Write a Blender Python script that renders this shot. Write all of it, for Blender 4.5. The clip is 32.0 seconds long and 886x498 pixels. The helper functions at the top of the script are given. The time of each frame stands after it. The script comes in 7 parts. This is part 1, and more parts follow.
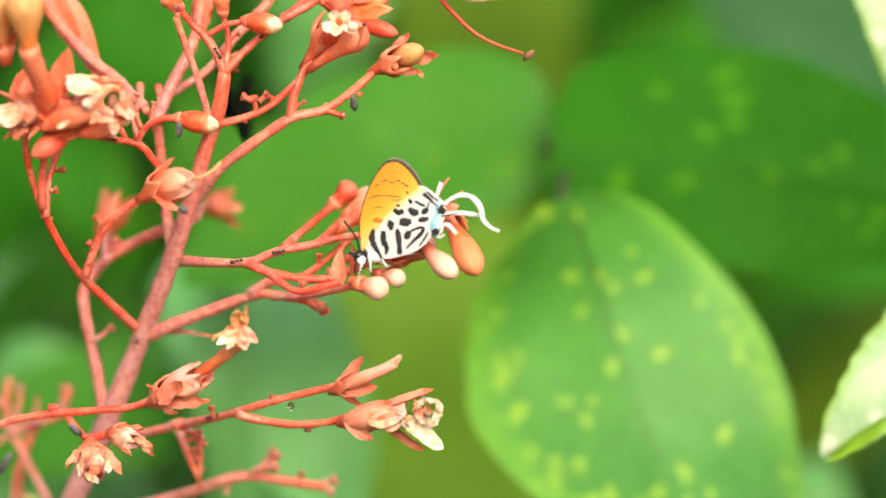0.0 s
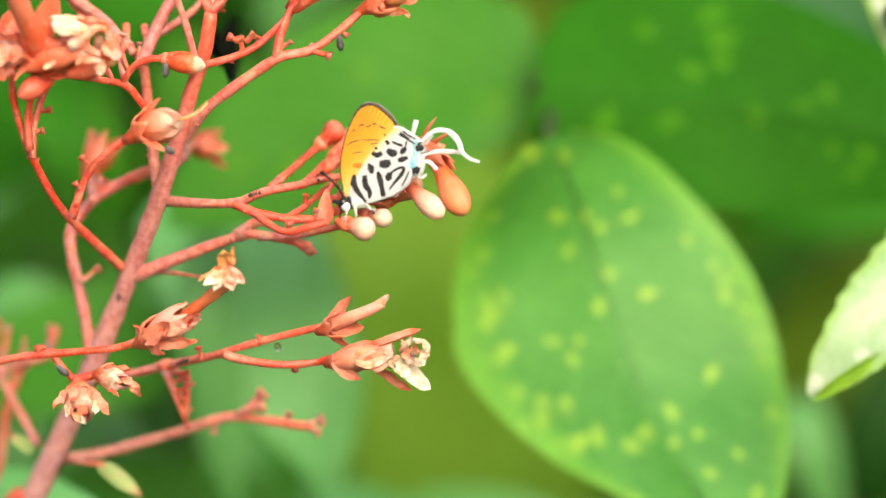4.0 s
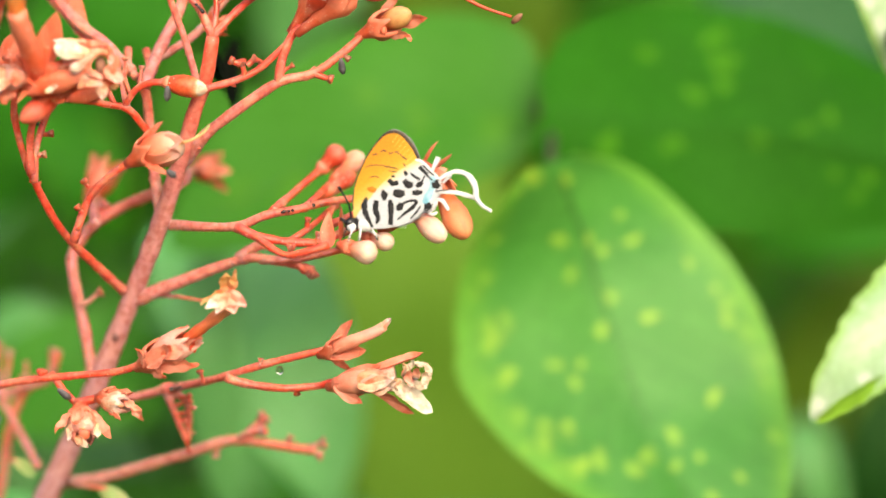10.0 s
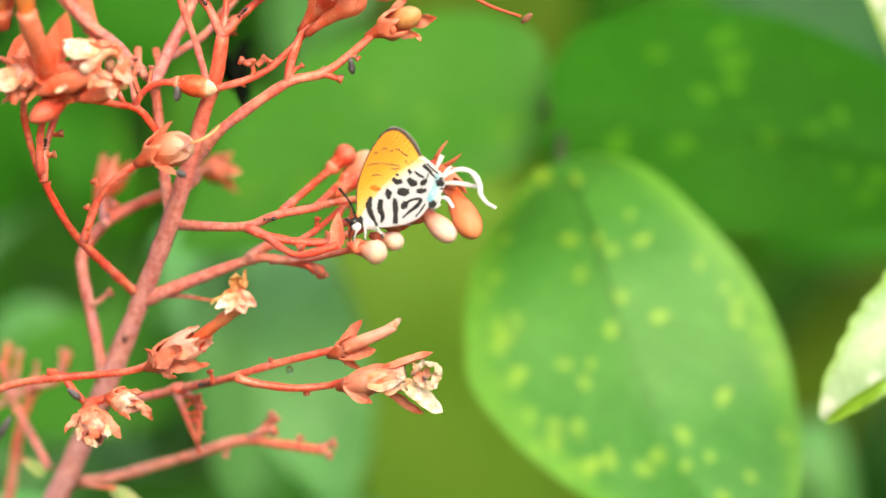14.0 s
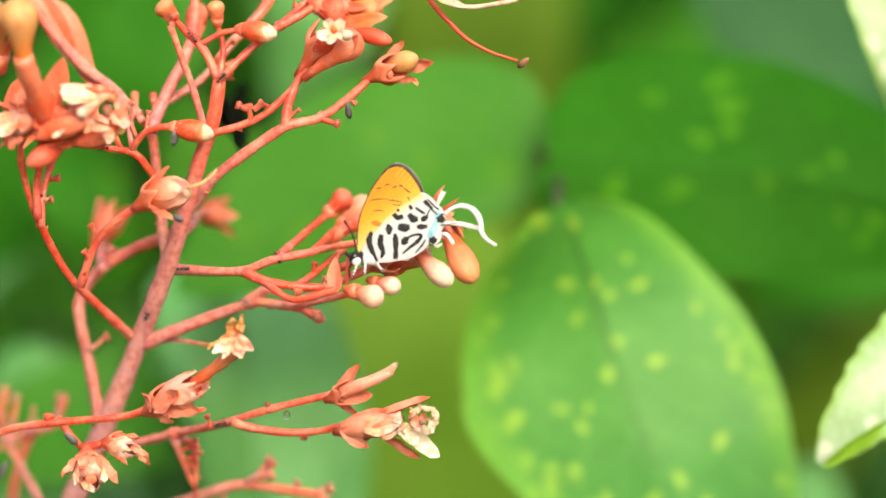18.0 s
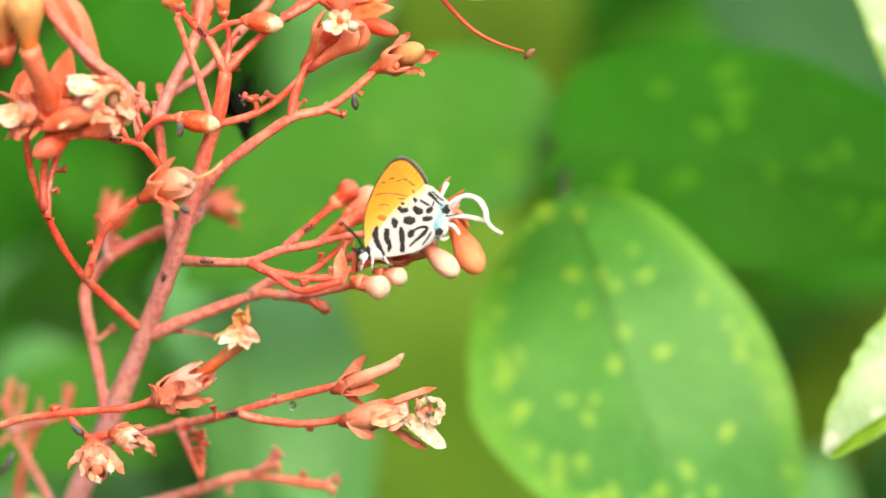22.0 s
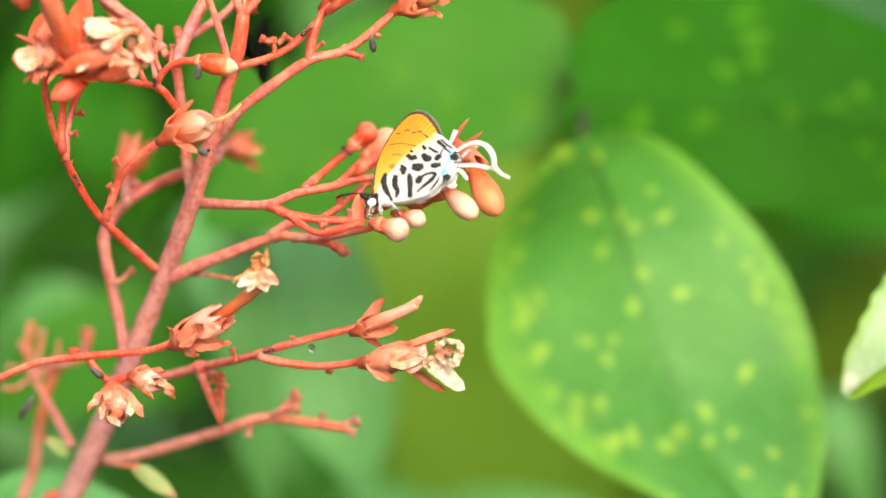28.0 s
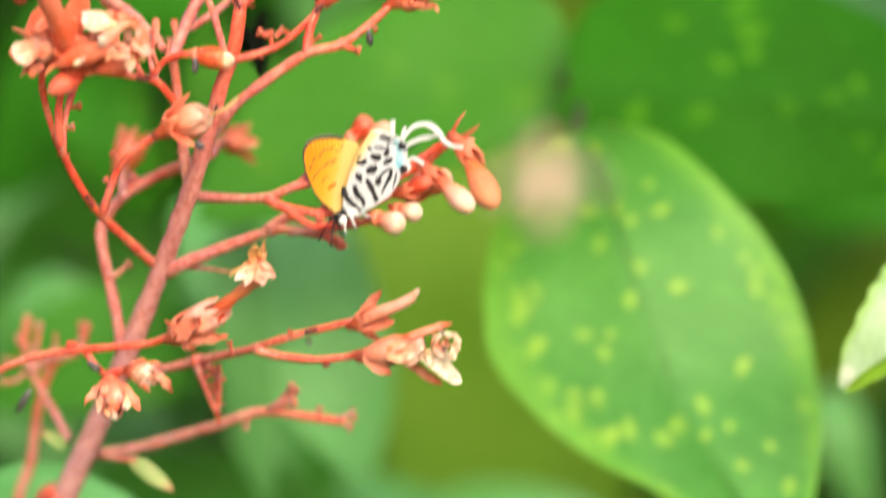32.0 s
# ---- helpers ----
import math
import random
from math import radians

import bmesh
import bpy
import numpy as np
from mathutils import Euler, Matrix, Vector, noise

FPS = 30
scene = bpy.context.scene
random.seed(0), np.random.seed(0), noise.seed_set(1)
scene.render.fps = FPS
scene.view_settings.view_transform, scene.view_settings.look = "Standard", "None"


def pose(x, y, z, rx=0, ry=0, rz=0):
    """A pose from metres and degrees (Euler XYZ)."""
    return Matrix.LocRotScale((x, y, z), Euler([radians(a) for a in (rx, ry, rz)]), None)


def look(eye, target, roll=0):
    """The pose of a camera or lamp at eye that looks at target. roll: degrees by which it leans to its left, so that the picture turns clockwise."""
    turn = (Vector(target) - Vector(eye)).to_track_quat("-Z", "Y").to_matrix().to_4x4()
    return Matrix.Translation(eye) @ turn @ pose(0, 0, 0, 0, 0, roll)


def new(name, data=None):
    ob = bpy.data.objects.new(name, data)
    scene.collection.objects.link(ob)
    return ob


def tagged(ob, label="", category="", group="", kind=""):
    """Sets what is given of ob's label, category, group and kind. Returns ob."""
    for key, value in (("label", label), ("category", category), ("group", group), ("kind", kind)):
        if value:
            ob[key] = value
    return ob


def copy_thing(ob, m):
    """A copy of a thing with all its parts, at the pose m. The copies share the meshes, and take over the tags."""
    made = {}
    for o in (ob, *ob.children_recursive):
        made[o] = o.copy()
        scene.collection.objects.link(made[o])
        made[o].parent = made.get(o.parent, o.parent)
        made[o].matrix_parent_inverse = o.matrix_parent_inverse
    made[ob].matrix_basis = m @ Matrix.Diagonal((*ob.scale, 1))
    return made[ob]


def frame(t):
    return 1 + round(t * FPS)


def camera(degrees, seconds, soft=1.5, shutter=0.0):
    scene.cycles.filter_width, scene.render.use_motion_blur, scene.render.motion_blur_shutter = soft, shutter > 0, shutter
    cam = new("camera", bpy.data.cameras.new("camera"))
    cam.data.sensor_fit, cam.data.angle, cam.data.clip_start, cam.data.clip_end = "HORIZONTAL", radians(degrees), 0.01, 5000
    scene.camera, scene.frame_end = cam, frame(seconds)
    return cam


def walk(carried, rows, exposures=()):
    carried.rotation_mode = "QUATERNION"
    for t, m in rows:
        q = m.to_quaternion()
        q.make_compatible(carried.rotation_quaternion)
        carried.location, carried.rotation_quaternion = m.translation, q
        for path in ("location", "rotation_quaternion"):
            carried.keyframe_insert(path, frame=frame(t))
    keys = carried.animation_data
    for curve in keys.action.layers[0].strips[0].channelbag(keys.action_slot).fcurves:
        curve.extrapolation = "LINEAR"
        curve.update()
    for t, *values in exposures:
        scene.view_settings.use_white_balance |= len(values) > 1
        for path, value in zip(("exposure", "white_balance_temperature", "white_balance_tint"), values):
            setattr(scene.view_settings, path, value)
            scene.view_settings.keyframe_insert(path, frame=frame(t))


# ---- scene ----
# A small tailed butterfly on a red flower panicle before large leaves. Lengths in the tables are millimetres
# from a point 1 m above the ground: x to the right, y away from the camera, z up.
cam = camera(12.0, 32.0, 1.65, 0.5)
cam.data.dof.use_dof = True
cam.data.dof.focus_distance = 0.6565
cam.data.dof.aperture_fstop = 7.0
walk(cam, [
    (0.0, pose(0, -0.6565, 1.0, 90.0000, 0.000, 0.0000)),
    (0.5, pose(0, -0.6565, 1.0, 90.0578, 0.017, 0.0024)),
    (1.0, pose(0, -0.6565, 1.0, 89.7840, 0.033, -0.0152)),
    (1.5, pose(0, -0.6565, 1.0, 89.7212, 0.050, -0.0248)),
    (2.0, pose(0, -0.6565, 1.0, 89.7080, 0.067, -0.0089)),
    (2.5, pose(0, -0.6565, 1.0, 89.7395, 0.083, -0.0737)),
    (3.0, pose(0, -0.6565, 1.0, 89.7296, 0.100, -0.0174)),
    (3.5, pose(0, -0.6565, 1.0, 89.1766, 0.100, -0.0639)),
    (5.5, pose(0, -0.6565, 1.0, 89.2335, 0.100, -0.4963)),
    (6.0, pose(0, -0.6565, 1.0, 89.0868, 0.100, -0.2891)),
    (6.5, pose(0, -0.6565, 1.0, 89.6118, 0.100, -0.3301)),
    (7.0, pose(0, -0.6565, 1.0, 89.6353, 0.100, -0.3789)),
    (7.5, pose(0, -0.6565, 1.0, 89.3020, 0.105, -0.4457)),
    (8.0, pose(0, -0.6565, 1.0, 89.5273, 0.110, -0.3105)),
    (8.5, pose(0, -0.6565, 1.0, 89.7462, 0.115, -0.4300)),
    (9.0, pose(0, -0.6565, 1.0, 89.7970, 0.120, -0.4260)),
    (9.5, pose(0, -0.6565, 1.0, 89.4813, 0.125, -0.3637)),
    (10.0, pose(0, -0.6565, 1.0, 89.5034, 0.130, -0.1546)),
    (10.5, pose(0, -0.6565, 1.0, 89.8775, 0.135, -0.1604)),
    (11.0, pose(0, -0.6565, 1.0, 89.8836, 0.140, -0.6473)),
    (11.5, pose(0, -0.6565, 1.0, 89.7111, 0.145, -0.5574)),
    (12.0, pose(0, -0.6565, 1.0, 89.4881, 0.150, -0.3739)),
    (12.5, pose(0, -0.6565, 1.0, 89.5998, 0.154, -0.3328)),
    (13.0, pose(0, -0.6565, 1.0, 89.6880, 0.158, -0.3074)),
    (13.5, pose(0, -0.6565, 1.0, 89.5350, 0.163, -0.3172)),
    (14.0, pose(0, -0.6565, 1.0, 89.5005, 0.167, -0.0220)),
    (14.5, pose(0, -0.6565, 1.0, 89.8648, 0.171, 0.0211)),
    (15.0, pose(0, -0.6565, 1.0, 90.0822, 0.175, 0.0385)),
    (15.5, pose(0, -0.6565, 1.0, 90.2114, 0.179, 0.0503)),
    (17.5, pose(0, -0.6565, 1.0, 90.0417, 0.196, 0.1213)),
    (18.0, pose(0, -0.6565, 1.0, 90.1055, 0.200, -0.0636)),
    (18.5, pose(0, -0.6565, 1.0, 89.9649, 0.203, 0.0335)),
    (19.0, pose(0, -0.6565, 1.0, 89.8684, 0.205, 0.1712)),
    (19.5, pose(0, -0.6565, 1.0, 90.0087, 0.208, -0.0225)),
    (20.0, pose(0, -0.6565, 1.0, 90.0848, 0.210, 0.0068)),
    (20.5, pose(0, -0.6565, 1.0, 90.0446, 0.212, 0.1888)),
    (21.0, pose(0, -0.6565, 1.0, 89.9386, 0.215, 0.2004)),
    (21.5, pose(0, -0.6565, 1.0, 90.0204, 0.217, 0.1067)),
    (22.0, pose(0, -0.6565, 1.0, 89.9819, 0.220, 0.0213)),
    (22.5, pose(0, -0.6565, 1.0, 89.6955, 0.240, 0.0274)),
    (23.0, pose(0, -0.6565, 1.0, 89.2169, 0.260, 0.1588)),
    (23.5, pose(0, -0.6565, 1.0, 89.4400, 0.280, 0.2759)),
    (24.0, pose(0, -0.6565, 1.0, 89.5635, 0.300, 0.4051)),
    (24.5, pose(0, -0.6565, 1.0, 89.5863, 0.312, 0.3370)),
    (26.5, pose(0, -0.6565, 1.0, 89.5636, 0.363, 0.2606)),
    (27.0, pose(0, -0.6565, 1.0, 89.2865, 0.375, 0.1594)),
    (27.5, pose(0, -0.6565, 1.0, 89.0335, 0.388, 0.1639)),
    (28.0, pose(0, -0.6565, 1.0, 89.1950, 0.400, 0.2719)),
    (28.5, pose(0, -0.6565, 1.0, 89.4778, 0.403, 0.2389)),
    (29.0, pose(0, -0.6565, 1.0, 89.4371, 0.405, 0.1767)),
    (29.5, pose(0, -0.6565, 1.0, 89.4607, 0.408, 0.2253)),
    (30.0, pose(0, -0.6565, 1.0, 89.3869, 0.410, 0.3517)),
    (30.5, pose(0, -0.6565, 1.0, 89.7020, 0.412, 0.3798)),
    (31.0, pose(0, -0.6565, 1.0, 89.6482, 0.415, 0.4220)),
    (31.5, pose(0, -0.6565, 1.0, 89.5356, 0.417, 0.2737)),
    (31.6, pose(0, -0.6565, 1.0, 89.6660, 0.417, 0.3040)),
    (31.7, pose(0, -0.6565, 1.0, 89.5590, 0.417, 0.2810)),
    (31.8, pose(0, -0.6565, 1.0, 89.5280, 0.418, 0.1210)),
    (31.9, pose(0, -0.6565, 1.0, 89.4590, 0.419, 0.1740)),
    (32.0, pose(0, -0.6565, 1.0, 89.1038, 0.420, 0.2309))], exposures=((0.0, 0.82, 6560, 10), (32.0, 0.82, 6560, 10)))

# ---- light ----
world = bpy.data.worlds.new("sky")
scene.world = world
world.use_nodes = True
wn = world.node_tree.nodes
sky = wn.new("ShaderNodeTexSky")
sky.sky_type = "NISHITA"
sky.sun_disc = False
sky.sun_elevation, sky.sun_rotation = radians(31), radians(164)
sky.air_density, sky.dust_density, sky.ozone_density = 1.0, 7.0, 0.4
wn["Background"].inputs[1].default_value = 0.15
world.node_tree.links.new(sky.outputs[0], wn["Background"].inputs[0])
sun = new("sun", bpy.data.lights.new("sun", "SUN"))
sun.data.energy, sun.data.angle, sun.data.color = 1.0, radians(75), (1.0, 0.95, 0.86)
sun.matrix_world = look((1.2, -4.2, 2.6), (0, 0, 0))


# ---- materials ----
def nodes_of(name):
    m = bpy.data.materials.new(name)
    m.use_nodes = True
    return m, m.node_tree.nodes, m.node_tree.links, m.node_tree.nodes["Principled BSDF"]


def noise_tex(n, l, scale, detail=4.0, source=None):
    t = n.new("ShaderNodeTexNoise")
    t.inputs["Scale"].default_value, t.inputs["Detail"].default_value = scale, detail
    if source is None:
        source = n.new("ShaderNodeTexCoord").outputs["Object"]
    l.new(source, t.inputs["Vector"])
    return t.outputs["Fac"]


def ramp(n, l, source, stops):
    r = n.new("ShaderNodeValToRGB")
    e = r.color_ramp.elements
    while len(e) < len(stops):
        e.new(0.5)
    for k, (at, colour) in zip(e, stops):
        k.position, k.color = at, (*colour, 1)
    l.new(source, r.inputs[0])
    return r.outputs[0]


def blend(n, l, fac, a, b, mode="MIX"):
    x = n.new("ShaderNodeMix")
    x.data_type, x.blend_type = "RGBA", mode
    for slot, value in ((0, fac), (6, a), (7, b)):
        if isinstance(value, (int, float)):
            x.inputs[slot].default_value = value
        elif isinstance(value, tuple):
            x.inputs[slot].default_value = (*value, 1)
        else:
            l.new(value, x.inputs[slot])
    return x.outputs[2]


def finish(m, n, l, b, colour, rough, scale, bump, thin=0.0, tint=(1, 1, 1), height=0.0001, gloss=0.4, flesh=0.0):
    """Colour, relief and the light that shines through."""
    b.inputs["Roughness"].default_value = rough
    b.inputs["Specular IOR Level"].default_value = gloss
    l.new(colour, b.inputs["Base Color"])
    b.inputs["Subsurface Weight"].default_value, b.inputs["Subsurface Scale"].default_value = min(1.0, flesh * 2.2), 0.0022
    b.inputs["Subsurface Radius"].default_value = (1.0, 0.34, 0.14)
    bm_ = n.new("ShaderNodeBump")
    bm_.inputs["Strength"].default_value, bm_.inputs["Distance"].default_value = bump, height
    l.new(noise_tex(n, l, scale * 3, 6), bm_.inputs["Height"])
    l.new(bm_.outputs[0], b.inputs["Normal"])
    if thin:
        t, mix = n.new("ShaderNodeBsdfTranslucent"), n.new("ShaderNodeMixShader")
        mix.inputs[0].default_value = thin
        l.new(blend(n, l, 1.0, colour, tint, "MULTIPLY"), t.inputs[0])
        l.new(b.outputs[0], mix.inputs[1]), l.new(t.outputs[0], mix.inputs[2])
        l.new(mix.outputs[0], n["Material Output"].inputs[0])
    return m


def plain(name, base, other, rough=0.5, scale=300, bump=0.3, thin=0.0, tint=(1, 1, 1), gloss=0.4, fine=0.25):
    """Two tones in soft blotches, broken by fine grain."""
    m, n, l, b = nodes_of(name)
    c = blend(n, l, ramp(n, l, noise_tex(n, l, scale), [(0.36, (0, 0, 0)), (0.66, (1, 1, 1))]), base, other)
    grain = ramp(n, l, noise_tex(n, l, scale * 7, 6), [(0.3, (1 - fine,) * 3), (0.7, (1, 1, 1))])
    return finish(m, n, l, b, blend(n, l, 1.0, c, grain, "MULTIPLY"), rough, scale, bump, thin, tint, gloss=gloss)


def along(name, stops, rough=0.45, scale=400, bump=0.2, thin=0.1, wobble=0.16, gloss=0.4, flesh=0.05, specks=0.0, mottle=False, bloom=0.28, patch=210):
    """Pigment that changes from the base of a bud or petal to its tip."""
    m, n, l, b = nodes_of(name)
    uv = n.new("ShaderNodeSeparateXYZ")
    l.new(n.new("ShaderNodeUVMap").outputs[0], uv.inputs[0])
    add = n.new("ShaderNodeMath")
    add.operation = "MULTIPLY_ADD"
    l.new(noise_tex(n, l, scale), add.inputs[0])
    add.inputs[1].default_value = wobble
    l.new(uv.outputs[1], add.inputs[2])
    c = ramp(n, l, add.outputs[0], [(p + wobble / 2, col) for p, col in stops])
    grain = ramp(n, l, noise_tex(n, l, scale * 6, 6), [(0.3, (0.88,) * 3), (0.7, (1, 1, 1))])
    c = blend(n, l, 1.0, c, grain, "MULTIPLY")
    pale = ramp(n, l, noise_tex(n, l, patch, 4), [(0.46, (0, 0, 0)), (0.7, (bloom,) * 3)])
    c = blend(n, l, pale, c, (0.90, 0.46, 0.33))
    stretch = n.new("ShaderNodeVectorMath")
    stretch.operation = "MULTIPLY"
    l.new(n.new("ShaderNodeUVMap").outputs[0], stretch.inputs[0])
    stretch.inputs[1].default_value = (11, 2.2, 1)
    fibre = ramp(n, l, noise_tex(n, l, 1.6, 5, stretch.outputs[0]), [(0.34, (0.90, 0.84, 0.82)), (0.56, (1, 1, 1))])
    c = blend(n, l, 1.0, c, fibre, "MULTIPLY")
    if mottle:
        deep = ramp(n, l, noise_tex(n, l, 900, 5), [(0.36, (0.78, 0.58, 0.52)), (0.55, (1, 1, 1))])
        c = blend(n, l, 1.0, c, deep, "MULTIPLY")
    if specks:
        v = n.new("ShaderNodeTexVoronoi")
        v.inputs["Scale"].default_value = 1500
        l.new(n.new("ShaderNodeTexCoord").outputs["Object"], v.inputs["Vector"])
        dots = ramp(n, l, v.outputs["Distance"], [(0.16, (specks,) * 3), (0.24, (0, 0, 0))])
        some = ramp(n, l, noise_tex(n, l, 500), [(0.5, (0, 0, 0)), (0.6, (1, 1, 1))])
        c = blend(n, l, blend(n, l, 1.0, dots, some, "MULTIPLY"), c, (0.9, 0.75, 0.6))
    return finish(m, n, l, b, c, rough, scale, bump, thin, height=0.0002, gloss=gloss, flesh=flesh)


def leafy(name, base, other, spot=None, amount=0.6, vein=(0.09, 0.3, 0.04), ribs=9.0, rough=0.38, thin=0.3, gloss=0.5, edge=None, marks=(), base_at=(0, 0)):
    """A leaf blade: blotches, side veins and, on some, pale spots; v runs from its base to its tip, u across."""
    m, n, l, b = nodes_of(name)
    uv = n.new("ShaderNodeSeparateXYZ")
    l.new(n.new("ShaderNodeUVMap").outputs[0], uv.inputs[0])

    def calc(op, a, c):
        k = n.new("ShaderNodeMath")
        k.operation = op
        for i, v in enumerate((a, c)):
            if isinstance(v, (int, float)):
                k.inputs[i].default_value = v
            elif v is not None:
                l.new(v, k.inputs[i])
        return k.outputs[0]
    side = calc("ABSOLUTE", calc("SUBTRACT", uv.outputs[0], 0.5), None)
    wave = calc("SINE", calc("MULTIPLY", calc("SUBTRACT", uv.outputs[1], calc("MULTIPLY", side, 0.62)), 6.283 * ribs), None)
    rib = ramp(n, l, wave, [(0.9, (0, 0, 0)), (1.0, (1, 1, 1))])
    c = blend(n, l, ramp(n, l, noise_tex(n, l, 45), [(0.35, (0, 0, 0)), (0.68, (1, 1, 1))]), base, other)
    c = blend(n, l, blend(n, l, 1.0, rib, (0.45, 0.45, 0.45), "MULTIPLY"), c, vein)
    if spot:
        v = n.new("ShaderNodeTexVoronoi")
        v.inputs["Scale"].default_value = 195
        warp = n.new("ShaderNodeVectorMath")
        co = n.new("ShaderNodeTexCoord").outputs["Object"]
        nz = n.new("ShaderNodeTexNoise")
        nz.inputs["Scale"].default_value = 160
        l.new(co, nz.inputs["Vector"])
        warp.operation = "MULTIPLY_ADD"
        l.new(nz.outputs["Color"], warp.inputs[0])
        warp.inputs[1].default_value = (0.006, 0.006, 0.006)
        l.new(co, warp.inputs[2])
        l.new(warp.outputs[0], v.inputs["Vector"])
        dot = ramp(n, l, v.outputs["Distance"], [(0.16, (1, 1, 1)), (0.44, (0, 0, 0))])
        keep = ramp(n, l, calc("ADD", noise_tex(n, l, 38), calc("MULTIPLY", side, 0.6)), [(amount, (0, 0, 0)), (amount + 0.1, (1, 1, 1))])
        c = blend(n, l, blend(n, l, 1.0, dot, keep, "MULTIPLY"), c, spot)
        if marks:
            flat = n.new("ShaderNodeVectorMath")
            flat.operation = "MULTIPLY"
            l.new(warp.outputs[0], flat.inputs[0])
            flat.inputs[1].default_value = (1, 0, 1)
            most = None
            for x, z, r in marks:
                far = n.new("ShaderNodeVectorMath")
                far.operation = "DISTANCE"
                l.new(flat.outputs[0], far.inputs[0])
                far.inputs[1].default_value = ((x - base_at[0]) * 0.001 + 0.003, 0, (z - base_at[1]) * 0.001 + 0.003)
                near = n.new("ShaderNodeMapRange")
                near.interpolation_type = "SMOOTHSTEP"
                l.new(far.outputs["Value"], near.inputs[0])
                near.inputs[1].default_value, near.inputs[2].default_value = r * 0.00015, r * 0.00105
                near.inputs[3].default_value, near.inputs[4].default_value = 0.62 + 0.38 * ((x * 7.3) % 1.0), 0.0
                most = calc("MAXIMUM", most, near.outputs[0]) if most else near.outputs[0]
            c = blend(n, l, most, c, spot)
    if edge:
        rim = ramp(n, l, calc("ADD", side, calc("MULTIPLY", noise_tex(n, l, 120), 0.12)), [(0.42, (0, 0, 0)), (0.56, (1, 1, 1))])
        c = blend(n, l, rim, c, edge)
    grain = ramp(n, l, noise_tex(n, l, 700, 6), [(0.3, (0.8,) * 3), (0.7, (1, 1, 1))])
    return finish(m, n, l, b, blend(n, l, 1.0, c, grain, "MULTIPLY"), rough, 150, 0.25, thin, (1.15, 1.1, 0.5), 0.0004, gloss)


# pale spots of three leaves, in millimetres: across, up, radius
SPOTS_BROAD = [(17.1, 6.7, 2.3), (14.9, 3.5, 1.6), (10.8, -4.3, 1.7), (8.1, -11.2, 1.6), (9.4, -21, 1.7), (13, -28.7, 2.3), (14.8, -35, 1.8), (19.6, -37.1, 1.9), (19.1,
               -41.1, 1.6), (21.6, -44.9, 1.7), (26, -43.2, 1.6), (29.5, -43.6, 1.8), (35.1, -44.9, 2.2), (37.5, -42.4, 1.6), (41.4, -38.8, 2.2), (42.1, -43.2, 1.6), (46.7, -42, 1.6),
               (49.3, -31.4, 1.9), (38.2, -18.4, 1.8), (31.4, -14.3, 1.8), (29.5, -6.3, 2), (21.5, -4.3, 1.9), (24.8, -11.2, 2.2), (28.6, -19.8, 2), (20.7, -26.7, 1.7), (25, -29.4,
               1.7), (48.8, -14.1, 1.8), (51.7, -16.4, 1.7), (56.5, -21.1, 2), (58.4, -24.7, 2), (59.2, -30, 2.2), (59.7, -38.5, 2), (52.7, -45.8, 1.7), (34.9, -5.7, 1.4), (44.8, -8.6,
               1.3), (22.7, 5.8, 1.6), (26.4, -4.3, 1.3), (33.1, -0.3, 1.3), (23.4, -37.2, 1.3), (25.4, -25.7, 1.3), (60.8, -44.5, 1.6), (18, -54.8, 1.6), (30.8, -54.8, 1.6), (48.4,
               -49, 1.6), (56.2, -53, 1.4)]
SPOTS_DEEP = [(51.2, 31.6, 2.8), (52.7, 26.6, 3), (47.2, 21.1, 2.6), (31.5, 12.5, 2.6), (42.8, 12.2, 2.8), (58.7, 12.5, 2.4), (67.4, 14.7, 2), (70.8, 16.5, 2.6),
              (71.8, 7.4, 2), (78.9, 5.7, 2), (39.1, 28.6, 2.6), (75.9, 3.3, 2.2), (52.7, 22.4, 2)]
SPOTS_MID = [(11.6, 15, 5.2), (-25.8, 4.5, 4.6), (-35.6, 3.7, 4.8), (-2.9, 17.1, 4.2), (-11.2, 22.3, 3.5)]

M_STEM = along("mauve_red_stem", [(0.0, (0.572, 0.327, 0.347)), (0.35, (0.605, 0.311, 0.321)), (0.72, (0.648, 0.273, 0.271)), (0.86, (0.734, 0.204, 0.158)), (1.0, (0.821, 0.128, 0.069))], 0.5, 330, 0.5, 0.0, 0.1, 0.5, 0.03, 0.2, True)
M_TWIG = along("coral_twig", [(0.0, (0.714, 0.173, 0.127)), (0.3, (0.756, 0.128, 0.079)), (1.0, (0.788, 0.103, 0.049))], 0.40, 300, 0.4, 0.05, 0.35, 0.6, 0.4, 0.35, True, 0.5)
M_TWIG_PALE = along("pale_coral_twig", [(0.0, (0.636, 0.29, 0.276)), (0.5, (0.731, 0.214, 0.174)), (1.0, (0.806, 0.15, 0.09))], 0.45, 300, 0.7, 0.08, 0.3, 0.6, 0.3, 0.25, True, 0.5)
M_DULL = along("dull_brownish_pink_twig", [(0.0, (0.50, 0.263, 0.23)), (0.6, (0.62, 0.268, 0.218)), (1.0, (0.80, 0.185, 0.115))], 0.5, 260, 0.8, 0.05, 0.3, 0.45, 0.2, 0.2, True, 0.4)
M_SEPAL = along("red_edged_sepal", [(0.0, (0.79, 0.17, 0.091)), (0.5, (0.83, 0.29, 0.189)), (0.85, (0.82, 0.24, 0.143)), (1.0, (0.79, 0.14, 0.065))], thin=0.12, wobble=0.45, bloom=0.45, patch=420)
